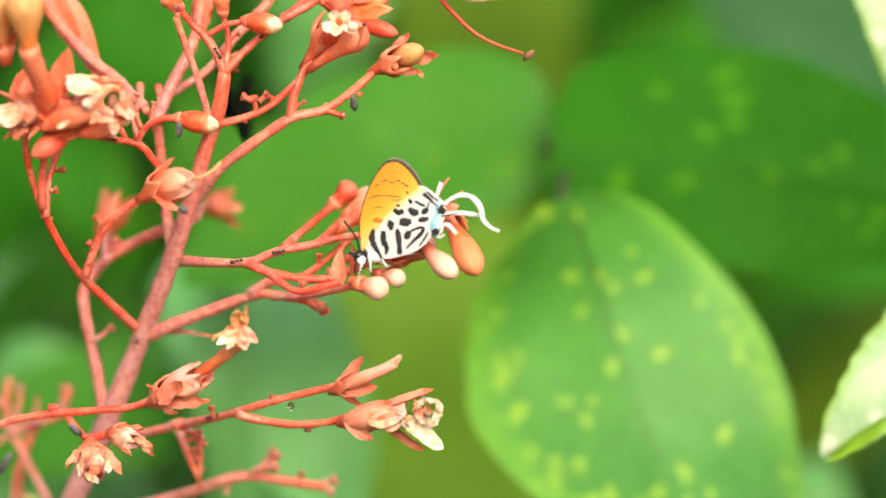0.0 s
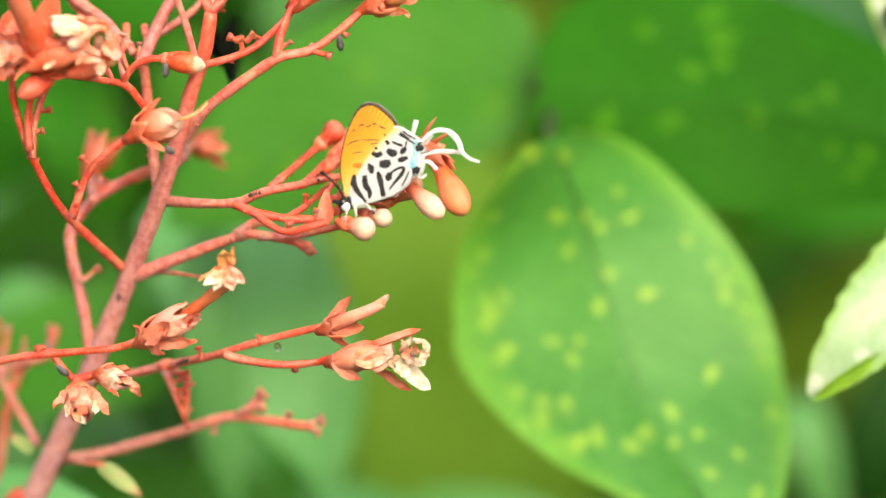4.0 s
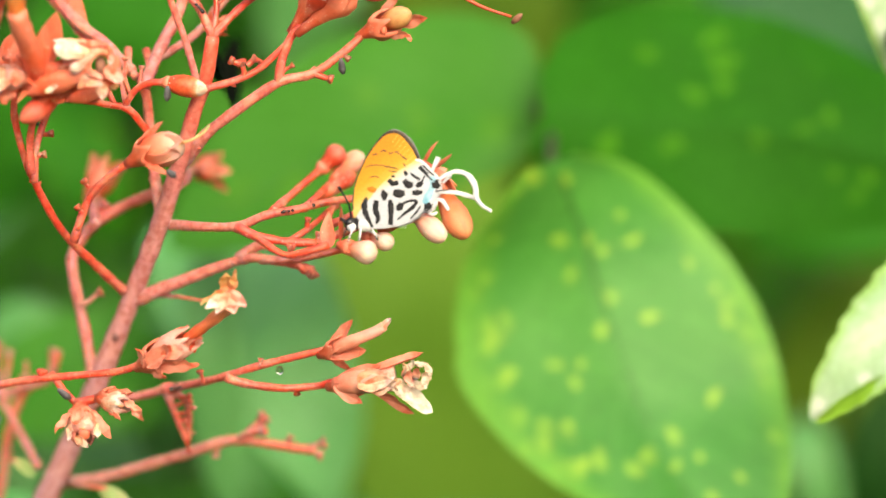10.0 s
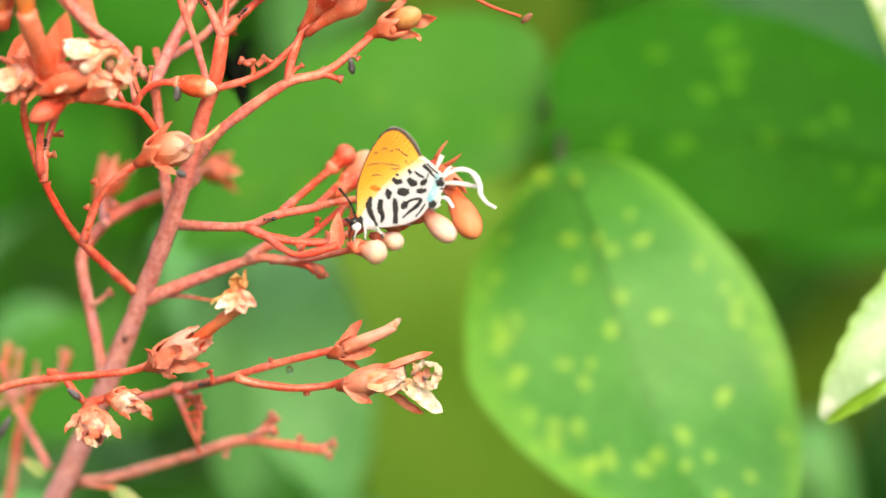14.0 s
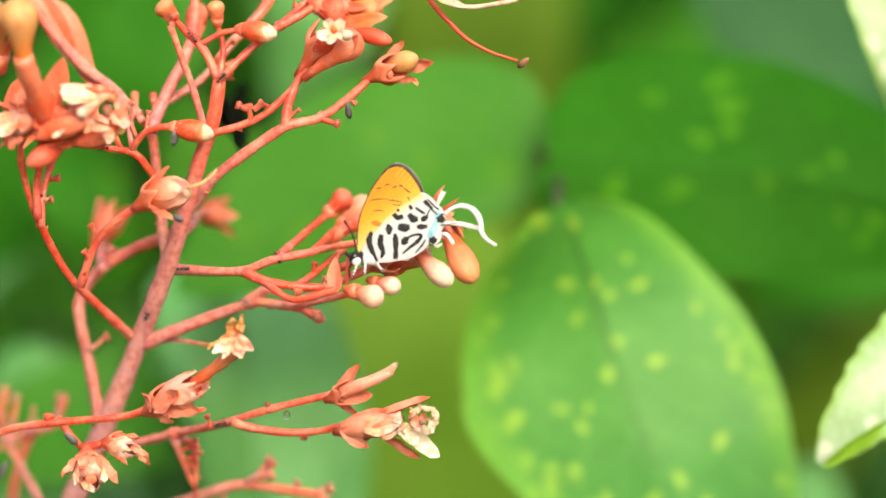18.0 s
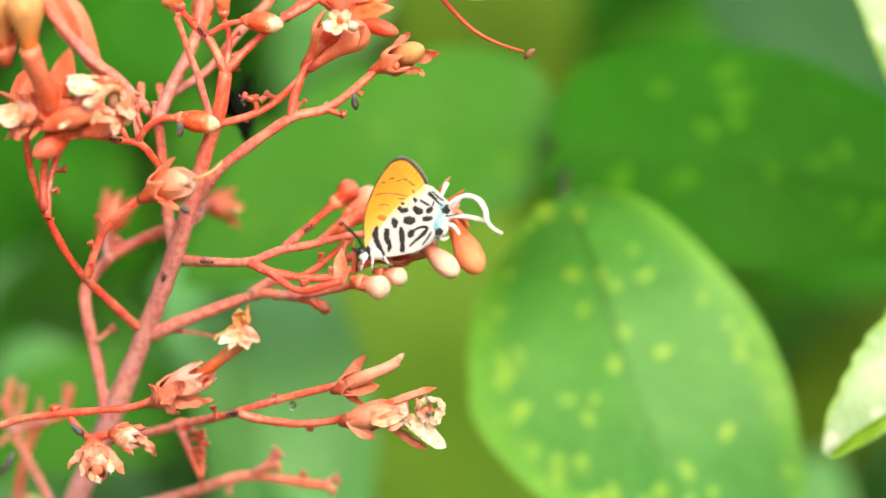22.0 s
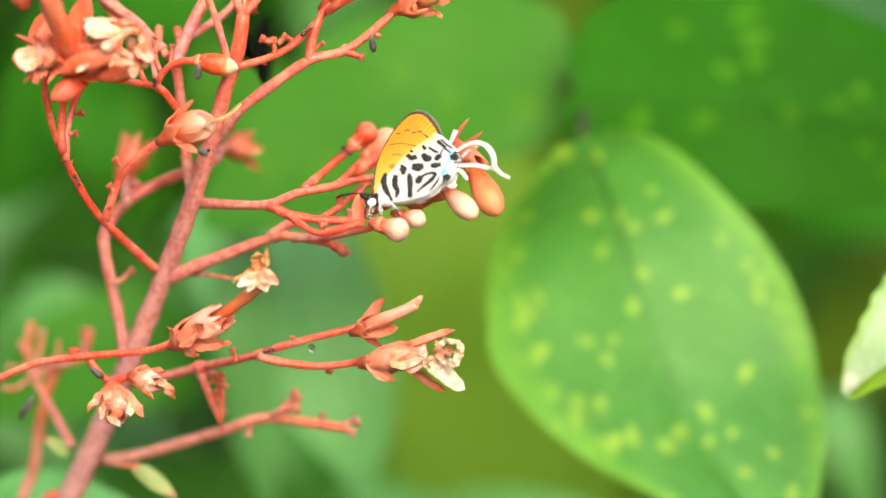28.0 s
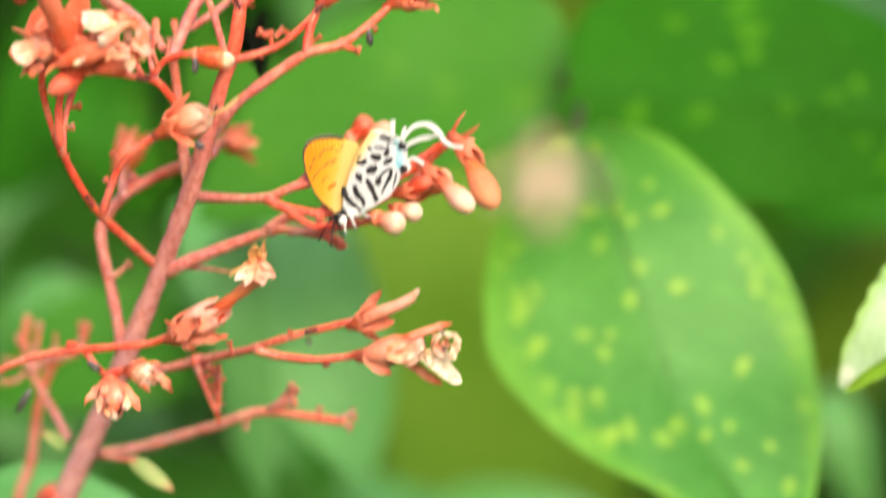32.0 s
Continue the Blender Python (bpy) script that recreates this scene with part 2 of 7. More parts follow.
M_BACK = along("pink_twig", [(0.0, (0.64, 0.273, 0.274)), (0.5, (0.724, 0.256, 0.226)), (1.0, (0.827, 0.18, 0.116))], 0.5, 260, 0.7, 0.08, 0.3, 0.5, 0.3, 0.2, True, 0.5)
M_CALYX = along("orange_red_calyx", [(0.0, (0.762, 0.142, 0.08)), (0.4, (0.793, 0.137, 0.051)), (1.0, (0.834, 0.231, 0.125))], 0.4, 350, 0.4, 0.14, 0.5, 0.6, 0.06, 0.4, bloom=0.22, patch=500)
M_BUD = along("peach_bud", [(0.0, (0.766, 0.095, 0.031)), (0.40, (0.8, 0.189, 0.079)), (0.68, (0.827, 0.387, 0.246)), (1.0, (0.844, 0.576, 0.44))], specks=0.25, thin=0.2, flesh=0.15)
M_BUD_CREAM = along("cream_pink_bud", [(0.0, (0.766, 0.11, 0.05)), (0.40, (0.81, 0.24, 0.13)), (0.60, (0.84, 0.46, 0.33)), (0.8, (0.85, 0.62, 0.49)), (1.0, (0.85, 0.68, 0.56))], specks=0.25, thin=0.2, flesh=0.15)
M_BUD_TIP = along("red_bud_with_cream_tip", [(0.0, (0.731, 0.086, 0.026)), (0.6, (0.757, 0.129, 0.035)), (0.74, (0.792, 0.275, 0.114)), (0.86, (0.818, 0.568, 0.352)), (1.0, (0.827, 0.688, 0.51))], specks=0.6, bloom=0.1, wobble=0.4, flesh=0.12, mottle=True, bump=0.6)
M_BUD_ORANGE = along("orange_bud", [(0.0, (0.757, 0.095, 0.026)), (0.5, (0.809, 0.206, 0.057)), (1.0, (0.835, 0.361, 0.167))], specks=0.25, thin=0.2, flesh=0.15)
M_BUD_RED = along("red_bud", [(0.0, (0.713, 0.069, 0.025)), (0.6, (0.748, 0.095, 0.042)), (1.0, (0.792, 0.206, 0.132))], specks=0.4, thin=0.2, flesh=0.15)
M_BUD_YELLOW = along("yellow_bud", [(0.0, (0.748, 0.146, 0.026)), (0.2, (0.766, 0.241, 0.053)), (0.45, (0.766, 0.378, 0.123)), (1.0, (0.766, 0.447, 0.176))], thin=0.25, flesh=0.15)
M_PETAL = along("peach_petal", [(0.0, (0.79, 0.179, 0.088)), (0.4, (0.83, 0.336, 0.223)), (1.0, (0.85, 0.441, 0.351))], thin=0.12, wobble=0.4, bloom=0.5, patch=420)
M_CREAM_OLD = along("fading_cream_petal", [(0.0, (0.88, 0.36, 0.175)), (0.4, (0.88, 0.54, 0.338)), (0.85, (0.86, 0.68, 0.55)), (1.0, (0.60, 0.36, 0.312))], thin=0.12, mottle=True, bloom=0.3, patch=500)
M_WHITE_PETAL = along("white_petal", [(0.0, (0.82, 0.58, 0.28)), (0.3, (0.85, 0.74, 0.52)), (1.0, (0.87, 0.81, 0.66))], thin=0.12, bloom=0.3, mottle=True)
M_ANTHER = plain("brown_anther", (0.20, 0.075, 0.045), (0.36, 0.17, 0.10), 0.6, 900, 0.6)
M_BELL = along("cream_bell", [(0.0, (0.93, 0.32, 0.175)), (0.4, (0.95, 0.47, 0.338)), (0.75, (0.95, 0.55, 0.438)), (1.0, (0.86, 0.33, 0.275))], thin=0.12, mottle=True)
M_CREAM = along("cream_petal", [(0.0, (0.88, 0.36, 0.176)), (0.5, (0.87, 0.55, 0.378)), (1.0, (0.86, 0.68, 0.567))], thin=0.12, wobble=0.4, mottle=True)
M_DRY = along("withered_petal", [(0.0, (0.8, 0.34, 0.15)), (0.5, (0.72, 0.48, 0.32)), (1.0, (0.36, 0.22, 0.15))], thin=0.2)
M_THREAD = plain("red_filament", (0.60, 0.06, 0.03), (0.66, 0.10, 0.04), 0.4, 500, 0.2)
M_STYLE = along("pale_style", [(0.0, (0.85, 0.38, 0.16)), (0.6, (0.75, 0.55, 0.22)), (1.0, (0.45, 0.6, 0.2))])
M_HUSK = plain("grey_husk", (0.03, 0.03, 0.033), (0.16, 0.155, 0.16), 0.5, 900, 0.5)
M_ANT = plain("ant_shell", (0.012, 0.010, 0.011), (0.03, 0.022, 0.02), 0.25, 1500, 0.1, gloss=0.6)
M_DROP = bpy.data.materials.new("water_drop")
M_DROP.use_nodes = True
_b = M_DROP.node_tree.nodes["Principled BSDF"]
_b.inputs["Transmission Weight"].default_value, _b.inputs["Roughness"].default_value, _b.inputs["IOR"].default_value = 1.0, 0.02, 1.33

M_LEAF_SPOT = leafy("spotted_leaf", (0.044, 0.23, 0.022), (0.078, 0.305, 0.040), (0.29, 0.52, 0.045), 0.80, edge=(0.13, 0.39, 0.032), gloss=0.33, vein=(0.085, 0.31, 0.05), thin=0.16, rough=0.5, marks=SPOTS_BROAD, base_at=(24.4, -979.5))
M_LEAF_DEEP = leafy("deep_green_leaf", (0.023, 0.152, 0.0065), (0.031, 0.185, 0.010), (0.10, 0.32, 0.012), 0.75, gloss=0.06, rough=0.55, vein=(0.036, 0.205, 0.012))
M_LEAF_BROAD = leafy("deep_green_broad_leaf", (0.022, 0.150, 0.0055), (0.031, 0.18, 0.009), (0.082, 0.31, 0.012), 0.85, gloss=0.05, rough=0.5, vein=(0.027, 0.16, 0.009), marks=SPOTS_DEEP, base_at=(24.4, -979.5))
M_LEAF_MID = leafy("mid_green_leaf", (0.050, 0.225, 0.016), (0.064, 0.255, 0.022), (0.085, 0.28, 0.018), 0.85, gloss=0.14, rough=0.5, marks=SPOTS_MID, base_at=(24.4, -979.5))
M_LEAF_GREY = leafy("grey_green_leaf", (0.10, 0.335, 0.085), (0.14, 0.40, 0.115), rough=0.45, gloss=0.3)
M_LEAF_OLIVE = leafy("olive_leaf", (0.105, 0.24, 0.018), (0.138, 0.29, 0.026), vein=(0.15, 0.30, 0.03), gloss=0.08, rough=0.55)
M_LEAF_PALE = leafy("pale_variegated_leaf", (0.25, 0.43, 0.19), (0.46, 0.60, 0.40), (0.62, 0.70, 0.55), 0.45, edge=(0.26, 0.48, 0.09), gloss=0.3, vein=(0.24, 0.44, 0.2), thin=0.15)
M_LEAF_LIME = leafy("lime_underside", (0.22, 0.46, 0.03), (0.30, 0.54, 0.05), gloss=0.2, rough=0.5, vein=(0.3, 0.55, 0.08))
M_LEAF_SHEEN = leafy("blue_green_leaf", (0.11, 0.42, 0.09), (0.20, 0.56, 0.19), rough=0.45, gloss=0.35, vein=(0.21, 0.56, 0.2), ribs=6.0)
M_LEAF_DARK = leafy("dark_leaf", (0.042, 0.19, 0.014), (0.06, 0.23, 0.02), gloss=0.05, rough=0.55, vein=(0.05, 0.2, 0.02))
# olive dimmed in its own colour to stand for shade
M_LEAF_SHADE = leafy("shade_dimmed_olive_leaf", (0.062, 0.135, 0.008), (0.09, 0.175, 0.012), gloss=0.05, rough=0.55, vein=(0.09, 0.18, 0.015))
M_LEAF_DUSK = leafy("dull_grey_green_leaf", (0.026, 0.115, 0.034), (0.036, 0.14, 0.045), gloss=0.1, rough=0.5, vein=(0.08, 0.2, 0.07))
# near-black green: the shade of a deep gap put into the colour
M_LEAF_SHADE_DARK = leafy("shade_darkened_leaf", (0.011, 0.055, 0.007), (0.017, 0.075, 0.010), gloss=0.06, rough=0.55, vein=(0.02, 0.08, 0.012))
# near-black colour for sheets that stand for dark gaps and holes
M_DARK_GAP = leafy("dark_gap_sheet", (0.0025, 0.004, 0.002), (0.005, 0.006, 0.004), gloss=0.02, rough=0.9, vein=(0.006, 0.008, 0.005), thin=0.02)
M_LEAF_BRACT = along("bract", [(0.0, (0.26, 0.42, 0.12)), (0.75, (0.38, 0.54, 0.18)), (0.9, (0.5, 0.3, 0.14)), (1.0, (0.4, 0.14, 0.07))], thin=0.25)
M_BARK = plain("brown_green_stem", (0.032, 0.058, 0.012), (0.06, 0.075, 0.02), 0.7, 200, 0.6)
M_SOIL = plain("leaf_litter", (0.035, 0.045, 0.015), (0.07, 0.06, 0.03), 0.9, 12, 1.0, gloss=0.2)
M_HEDGE = plain("dark_undergrowth", (0.012, 0.045, 0.006), (0.03, 0.09, 0.015), 0.8, 10, 1.0, gloss=0.2)

# ---- building blocks ----
ORIGIN = Vector((0, 0, 1.0))
MM = 0.001


def thing(name, at, label, category, group="", kind=""):
    """An Empty at a thing's base; at is in millimetres."""
    ob = new(name)
    ob.empty_display_size = 0.01
    ob.location = ORIGIN + Vector(at) * MM
    return tagged(ob, label, category, group, kind)


def origin_of(ob):
    at = Vector()
    while ob:
        at = at + ob.location
        ob = ob.parent
    return at


def part(name, bm, material, parent, label="", local=False, smooth=True):
    """One mesh under a thing or a part. The bmesh is in millimetres, in the scene's space or, if local, in its parent's."""
    me = bpy.data.meshes.new(name)
    shift = Vector() if local else ORIGIN - origin_of(parent)
    for v in bm.verts:
        v.co = v.co * MM + shift
    if smooth:
        for f in bm.faces:
            f.smooth = True
    bm.to_mesh(me)
    bm.free()
    me.materials.append(material)
    ob = new(name, me)
    ob.parent = parent
    return tagged(ob, label)


def curve_points(pts, step=1.2):
    """A smooth line through the points."""
    p = [Vector(q) for q in pts]
    p = [p[0] * 2 - p[1]] + p + [p[-1] * 2 - p[-2]]
    out = []
    for a, b, c, d in zip(p, p[1:], p[2:], p[3:]):
        count = max(2, int((c - b).length / step))
        for i in range(count):
            t = i / count
            out.append(0.5 * (2 * b + (c - a) * t + (2 * a - 5 * b + 4 * c - d) * t * t + (3 * b - a - 3 * c + d) * t ** 3))
    out.append(p[-2])
    return out


def uv_layer(bm):
    return bm.loops.layers.uv.verify()


def frame_of(d):
    d = d.normalized()
    side = d.cross(Vector((0.13, 1, 0.21))).normalized()
    return d, side, d.cross(side)


def tube(bm, pts, r0, r1, n=9, knob=0.08, step=1.2, flare=0.0, caps=True):
    """A tapered, slightly uneven stalk."""
    line = curve_points(pts, step)
    rings, uv = [], uv_layer(bm)
    last = len(line) - 1
    for i, p in enumerate(line):
        d, s, u = frame_of(line[min(i + 1, last)] - line[max(i - 1, 0)])
        k = i / last
        r = r0 + (r1 - r0) * k
        r *= 1 + flare * (math.exp(-k * 9) + 0.6 * math.exp(-(1 - k) * 9))
        r *= 1 + knob * noise.noise(p * 0.45) * 1.6 + knob * 2.2 * max(0, noise.noise(p * 0.33 + Vector((5, 1, 8))) - 0.15)
        rings.append([bm.verts.new(p + (s * math.cos(a) + u * math.sin(a)) * r * (1 + knob * 0.9 * noise.noise(p * 0.9 + Vector((2 * math.cos(a), 2 * math.sin(a), 0))) + knob * 0.25 * math.cos(4 * a + p.z * 0.2)))
                      for a in (math.tau * j / n for j in range(n))])
    for i, (a, b) in enumerate(zip(rings, rings[1:])):
        for j in range(n):
            f = bm.faces.new((a[j], a[(j + 1) % n], b[(j + 1) % n], b[j]))
            for lp, w in zip(f.loops, (i, i, i + 1, i + 1)):
                lp[uv].uv = (j / n, w / last)
    if caps:
        for ring, k, way in ((rings[0], 0, -1), (rings[-1], 1, 1)):
            f = bm.faces.new(ring[::-1] if way < 0 else ring)
            for lp in f.loops:
                lp[uv].uv = (0.5, k)
    return bm


def lathe(bm, base, tip, profile, n=14, lumps=0.05, squash=1.0):
    """A turned form from base to tip; profile: (share of the way, radius)."""
    base, tip = Vector(base), Vector(tip)
    d, s, u = frame_of(tip - base)
    uv, rings = uv_layer(bm), []
    for k, r in profile:
        c = base.lerp(tip, k)
        rings.append([bm.verts.new(c + (s * math.cos(a) + u * math.sin(a) * squash) * r * (1 + lumps * noise.noise(c * 0.5 + Vector((2 * math.cos(a), 2 * math.sin(a), 0)))))
                      for a in (math.tau * j / n for j in range(n))])
    for i, (a, b) in enumerate(zip(rings, rings[1:])):
        for j in range(n):
            f = bm.faces.new((a[j], a[(j + 1) % n], b[(j + 1) % n], b[j]))
            for lp, w in zip(f.loops, (i, i, i + 1, i + 1)):
                lp[uv].uv = (j / n, profile[w][0])
    for ring, k in ((rings[0][::-1], profile[0][0]), (rings[-1], profile[-1][0])):
        f = bm.faces.new(ring)
        for lp in f.loops:
            lp[uv].uv = (0.5, k)
    return bm


def goblet(bm, base, mouth, profile, lobes=5, notch=0.25, squash=1.0, turn=0.0, n=30, wall=0.22):
    """An open cup with a toothed rim and a wall of its own, from base to mouth; profile: (share of the way, radius)."""
    base, mouth = Vector(base), Vector(mouth)
    d, s, u = frame_of(mouth - base)
    size = (mouth - base).length
    uv, rings = uv_layer(bm), []
    for inner in (0, 1):
        for k, r in (profile if not inner else profile[:0:-1]):
            ring = []
            for j in range(n):
                a = math.tau * j / n + turn
                tooth = abs(math.sin(lobes * a * 0.5)) ** 1.3
                c = base.lerp(mouth, k) - d * size * notch * tooth * max(0, k - 0.35) / 0.65
                o = s * math.cos(a) + u * math.sin(a) * squash
                rr = max(0.04, r - wall * inner) * (1 + 0.12 * noise.noise(c * 0.6 + o * 1.5) - 0.05 * tooth)
                ring.append(bm.verts.new(c + o * rr + d * wall * 0.3 * inner))
            rings.append((ring, k))
    for (a, ka), (b, kb) in zip(rings, rings[1:]):
        for j in range(n):
            f = bm.faces.new((a[j], a[(j + 1) % n], b[(j + 1) % n], b[j]))
            for lp, q in zip(f.loops, ((j / n, ka), ((j + 1) / n, ka), ((j + 1) / n, kb), (j / n, kb))):
                lp[uv].uv = q
    bm.faces.new(rings[0][0][::-1]), bm.faces.new(rings[-1][0])
    return bm


def ball(bm, centre, radius, stretch=(1, 1, 1), seg=12):
    m = Matrix.Translation(centre) @ Matrix.Diagonal((radius * stretch[0], radius * stretch[1], radius * stretch[2], 1))
    bmesh.ops.create_uvsphere(bm, u_segments=seg, v_segments=max(6, seg // 2 + 1), radius=1, matrix=m)
    return bm


def blade(bm, base, tip, out, width, curl=0.0, thick=0.12, cup=0.25, power=0.8, shift=0.42, rows=9, cols=6, wave=0.0):
    """A petal, sepal or small leaf with thickness; out: the way it curls and cups."""
    base, tip, out = Vector(base), Vector(tip), Vector(out)
    d = tip - base
    size = d.length
    out = (out - d * out.dot(d) / d.dot(d)).normalized()
    side = d.normalized().cross(out)
    uv = uv_layer(bm)
    if wave:
        rows, cols = max(rows, 14), max(cols, 9)
    for face in (0, 1):
        grid = []
        for i in range(rows):
            k = i / (rows - 1)
            kk = k ** (math.log(0.5) / math.log(shift))
            w = width * 0.5 * max(0.03, math.sin(math.pi * min(1, 0.06 + 0.94 * kk)) ** power)
            w *= 1 + 0.22 * noise.noise(base * 0.7 + tip * 0.31 + Vector((k * 3.1, 0, 0)))
            drift = 0.10 * size * noise.noise(tip * 0.83 + Vector((0, k * 1.7, 0))) * k
            row = []
            for j in range(cols + 1):
                h = j / cols * 2 - 1
                p = base + d * k + side * (w * h * (1 + 0.12 * noise.noise(tip + Vector((k * 5, h, 0)))) + drift)
                p -= out * 0.16 * w * max(0, 1 - abs(h) * 3)
                p += out * (curl * size * (k ** 2) + cup * w * h * h - cup * w)
                if wave:
                    p += out * wave * (noise.noise(p * 0.9) + 0.55 * noise.noise(p * 2.1 + Vector((3, 7, 1))))
                    p += side * 0.3 * wave * h * h * h * noise.noise(Vector((k * 9, h * 2, size * 3)))
                rim = (1 - h * h) ** 0.5 * min(1, 6 * k + 0.2) * min(1, 6 * (1 - k) + 0.1)
                row.append((bm.verts.new(p + out * thick * (0.5 if face else -0.5) * rim), (j / cols, k)))
            grid.append(row)
        for a, b in zip(grid, grid[1:]):
            for j in range(cols):
                quad = (a[j], a[j + 1], b[j + 1], b[j])
                f = bm.faces.new([q[0] for q in (quad if face else quad[::-1])])
                for lp, q in zip(f.loops, (quad if face else quad[::-1])):
                    lp[uv].uv = q[1]
    return bm


BULB = [(0.0, 0.34), (0.12, 0.40), (0.3, 0.50), (0.45, 0.68), (0.58, 0.88), (0.70, 1.0), (0.80, 0.98), (0.89, 0.82), (0.95, 0.58), (0.985, 0.30), (1.0, 0.06)]
OVAL = [(0.0, 0.3), (0.1, 0.52), (0.25, 0.8), (0.42, 0.97), (0.58, 1.0), (0.74, 0.88), (0.87, 0.64), (0.95, 0.38), (1.0, 0.06)]


def calyx(parent, base, axis, radius, length, spread=0.35, turn=0.0, count=5):
    """A cup with pointed sepals, each of them a part."""
    base = Vector(base)
    d, s, u = frame_of(Vector(axis))
    bm = bmesh.new()
    lathe(bm, base - d * length * 0.1, base + d * length * 0.55, [(0, radius * 0.42), (0.3, radius * 0.6), (0.65, radius * 0.92), (1, radius * 0.95)], 12, 0.12)
    cup = part("calyx", bm, M_CALYX, parent)
    for j in range(count):
        bm = bmesh.new()
        a = turn + math.tau * j / count + random.uniform(-0.15, 0.15)
        o = s * math.cos(a) + u * math.sin(a)
        long = length * random.uniform(0.85, 1.15)
        blade(bm, base + d * length * 0.42 + o * radius * 0.82, base + d * (length * 0.45 + long * 0.75) + o * radius * (0.9 + spread * 1.6), o, radius * 1.05,
              random.uniform(-0.05, 0.12), 0.22, 0.3, 0.85, 0.36, 7, 4)
        part("sepal", bm, M_CALYX, parent)
    return cup


def bud(parent, base, tip, radius, material=None, cup=0.5, spread=0.0, form=BULB, turn=0.0):
    """A closed flower bud in its calyx."""
    base, tip = Vector(base), Vector(tip)
    bm = bmesh.new()
    lathe(bm, base, tip, [(k, r * radius) for k, r in form], 16, 0.06)
    part("bud", bm, material or M_BUD, parent)
    if cup:
        calyx(parent, base, tip - base, radius * 0.72, (tip - base).length * cup, spread, turn)


def faded(parent, base, tip, radius, lobes=5, seed=1, material=None, open_=0.9, tube_r=0.5, cup=0.55):
    """A flower past its best: calyx, tube and limp, crumpled lobes."""
    random.seed(seed)
    base, tip = Vector(base), Vector(tip)
    d, s, u = frame_of(tip - base)
    size = (tip - base).length
    calyx(parent, base, tip - base, radius * 0.75, size * cup, 0.55, random.random())
    bm = bmesh.new()
    lathe(bm, base, tip, [(0, radius * 0.3), (0.3, radius * tube_r * 0.8), (0.7, radius * tube_r), (1, radius * tube_r * 1.1)], 12, 0.25)
    part("corolla_tube", bm, M_PETAL, parent)
    for j in range(lobes):
        a = math.tau * j / lobes + random.uniform(-0.3, 0.3)
        o = s * math.cos(a) + u * math.sin(a)
        bm = bmesh.new()
        reach = radius * random.uniform(0.9, 1.5)
        blade(bm, tip - d * 0.15 * size + o * radius * tube_r, tip + d * reach * random.uniform(0.2, 0.7) + o * radius * (tube_r + open_ * random.uniform(0.5, 1.1)), d - o * 0.6,
              radius * random.uniform(0.8, 1.15), random.uniform(-0.35, 0.1), 0.16, random.uniform(-0.5, 0.5), 0.6, 0.5, 8, 6, 0.5)
        part("petal", bm, material or M_CREAM, parent)


def sepals(parent, blades, material=None, name="sepal"):
    """Single sepals or petals: base, tip, outward way, width and the rest of blade()."""
    for row in blades:
        part(name, blade(bmesh.new(), *row), material or M_CALYX, parent)


def stub(bm, at, way, length, radius):
    """A short pedicel that has lost its flower: a stalk that flares into a small torn cup with a scar."""
    at, way = Vector(at), Vector(way).normalized()
    side = Vector((noise.noise(at), noise.noise(at + Vector((9, 0, 0))), noise.noise(at + Vector((0, 9, 0))))) * length * 0.3
    end = at + way * length
    tube(bm, [at, at + way * length * 0.5 + side, end], radius, radius * 0.75, 7, 0.22, 0.6)
    d = (end - at).normalized()
    lathe(bm, end - d * radius * 0.8, end + d * radius * 1.5, [(0, radius * 0.7), (0.35, radius * 1.25), (0.75, radius * 1.45), (0.9, radius * 1.2), (0.86, radius * 0.6)], 8, 0.5)
    u, v = frame_of(d)[1:]
    for j in range(3):
        a = j * 2.1 + 7 * noise.noise(at)
        o = u * math.cos(a) + v * math.sin(a)
        blade(bm, end + o * radius, end + o * radius * 1.3 + d * radius * 1.3, o, radius * 1.3, 0.1, 0.12, 0.3, 0.8, 0.4, 5, 3)


# ---- ground ----
def ground_sheet():
    bm = bmesh.new()
    edges = [-900000, -60000, -8000, -3000] + [x * 100 for x in range(-20, 21)] + [3000, 8000, 60000, 900000]
    grid = [[bm.verts.new((x, y, -1000 + 25 * noise.noise(Vector((x, y, 0)) * 0.004))) for x in edges] for y in edges]
    for a, b in zip(grid, grid[1:]):
        for j in range(len(edges) - 1):
            bm.faces.new((a[j], a[j + 1], b[j + 1], b[j]))
    root = thing("ground", (0, 0, -1000), "dark soil with green litter under the shrubs", "ground", kind="structure")
    me = part("ground_surface", bm, M_SOIL, root)
    return me


ground_sheet()

# ---- the flowering plant ----
PLANT = thing("flowering_plant", (-126.1, 76, -1115.5), "red flower panicle with forked coral branches, buds and faded flowers", "flowering plant")


def nubs(parent, pts, radius, material, every=16.0):
    """Small bract scars that stand off a stalk."""
    line = curve_points(pts, 1.0)
    rng = random.Random(int(abs(line[0].x * 31 + line[-1].z * 17)) + len(line))
    for _ in range(int(len(line) / every)):
        i = rng.randrange(2, len(line) - 2) if len(line) > 6 else 1
        d, s, u = frame_of(line[i + 1] - line[i])
        a = rng.uniform(0, math.tau)
        o = s * math.cos(a) + u * math.sin(a)
        size = rng.uniform(0.5, 1.1)
        bm = lathe(bmesh.new(), line[i] + o * radius * 0.7, line[i] + o * (radius * 0.8 + size) + d * size * 0.7, [(0, 0.42), (0.35, 0.36), (0.7, 0.24), (1, 0.05)], 7, 0.3)
        part("bract_scar", bm, material, parent)


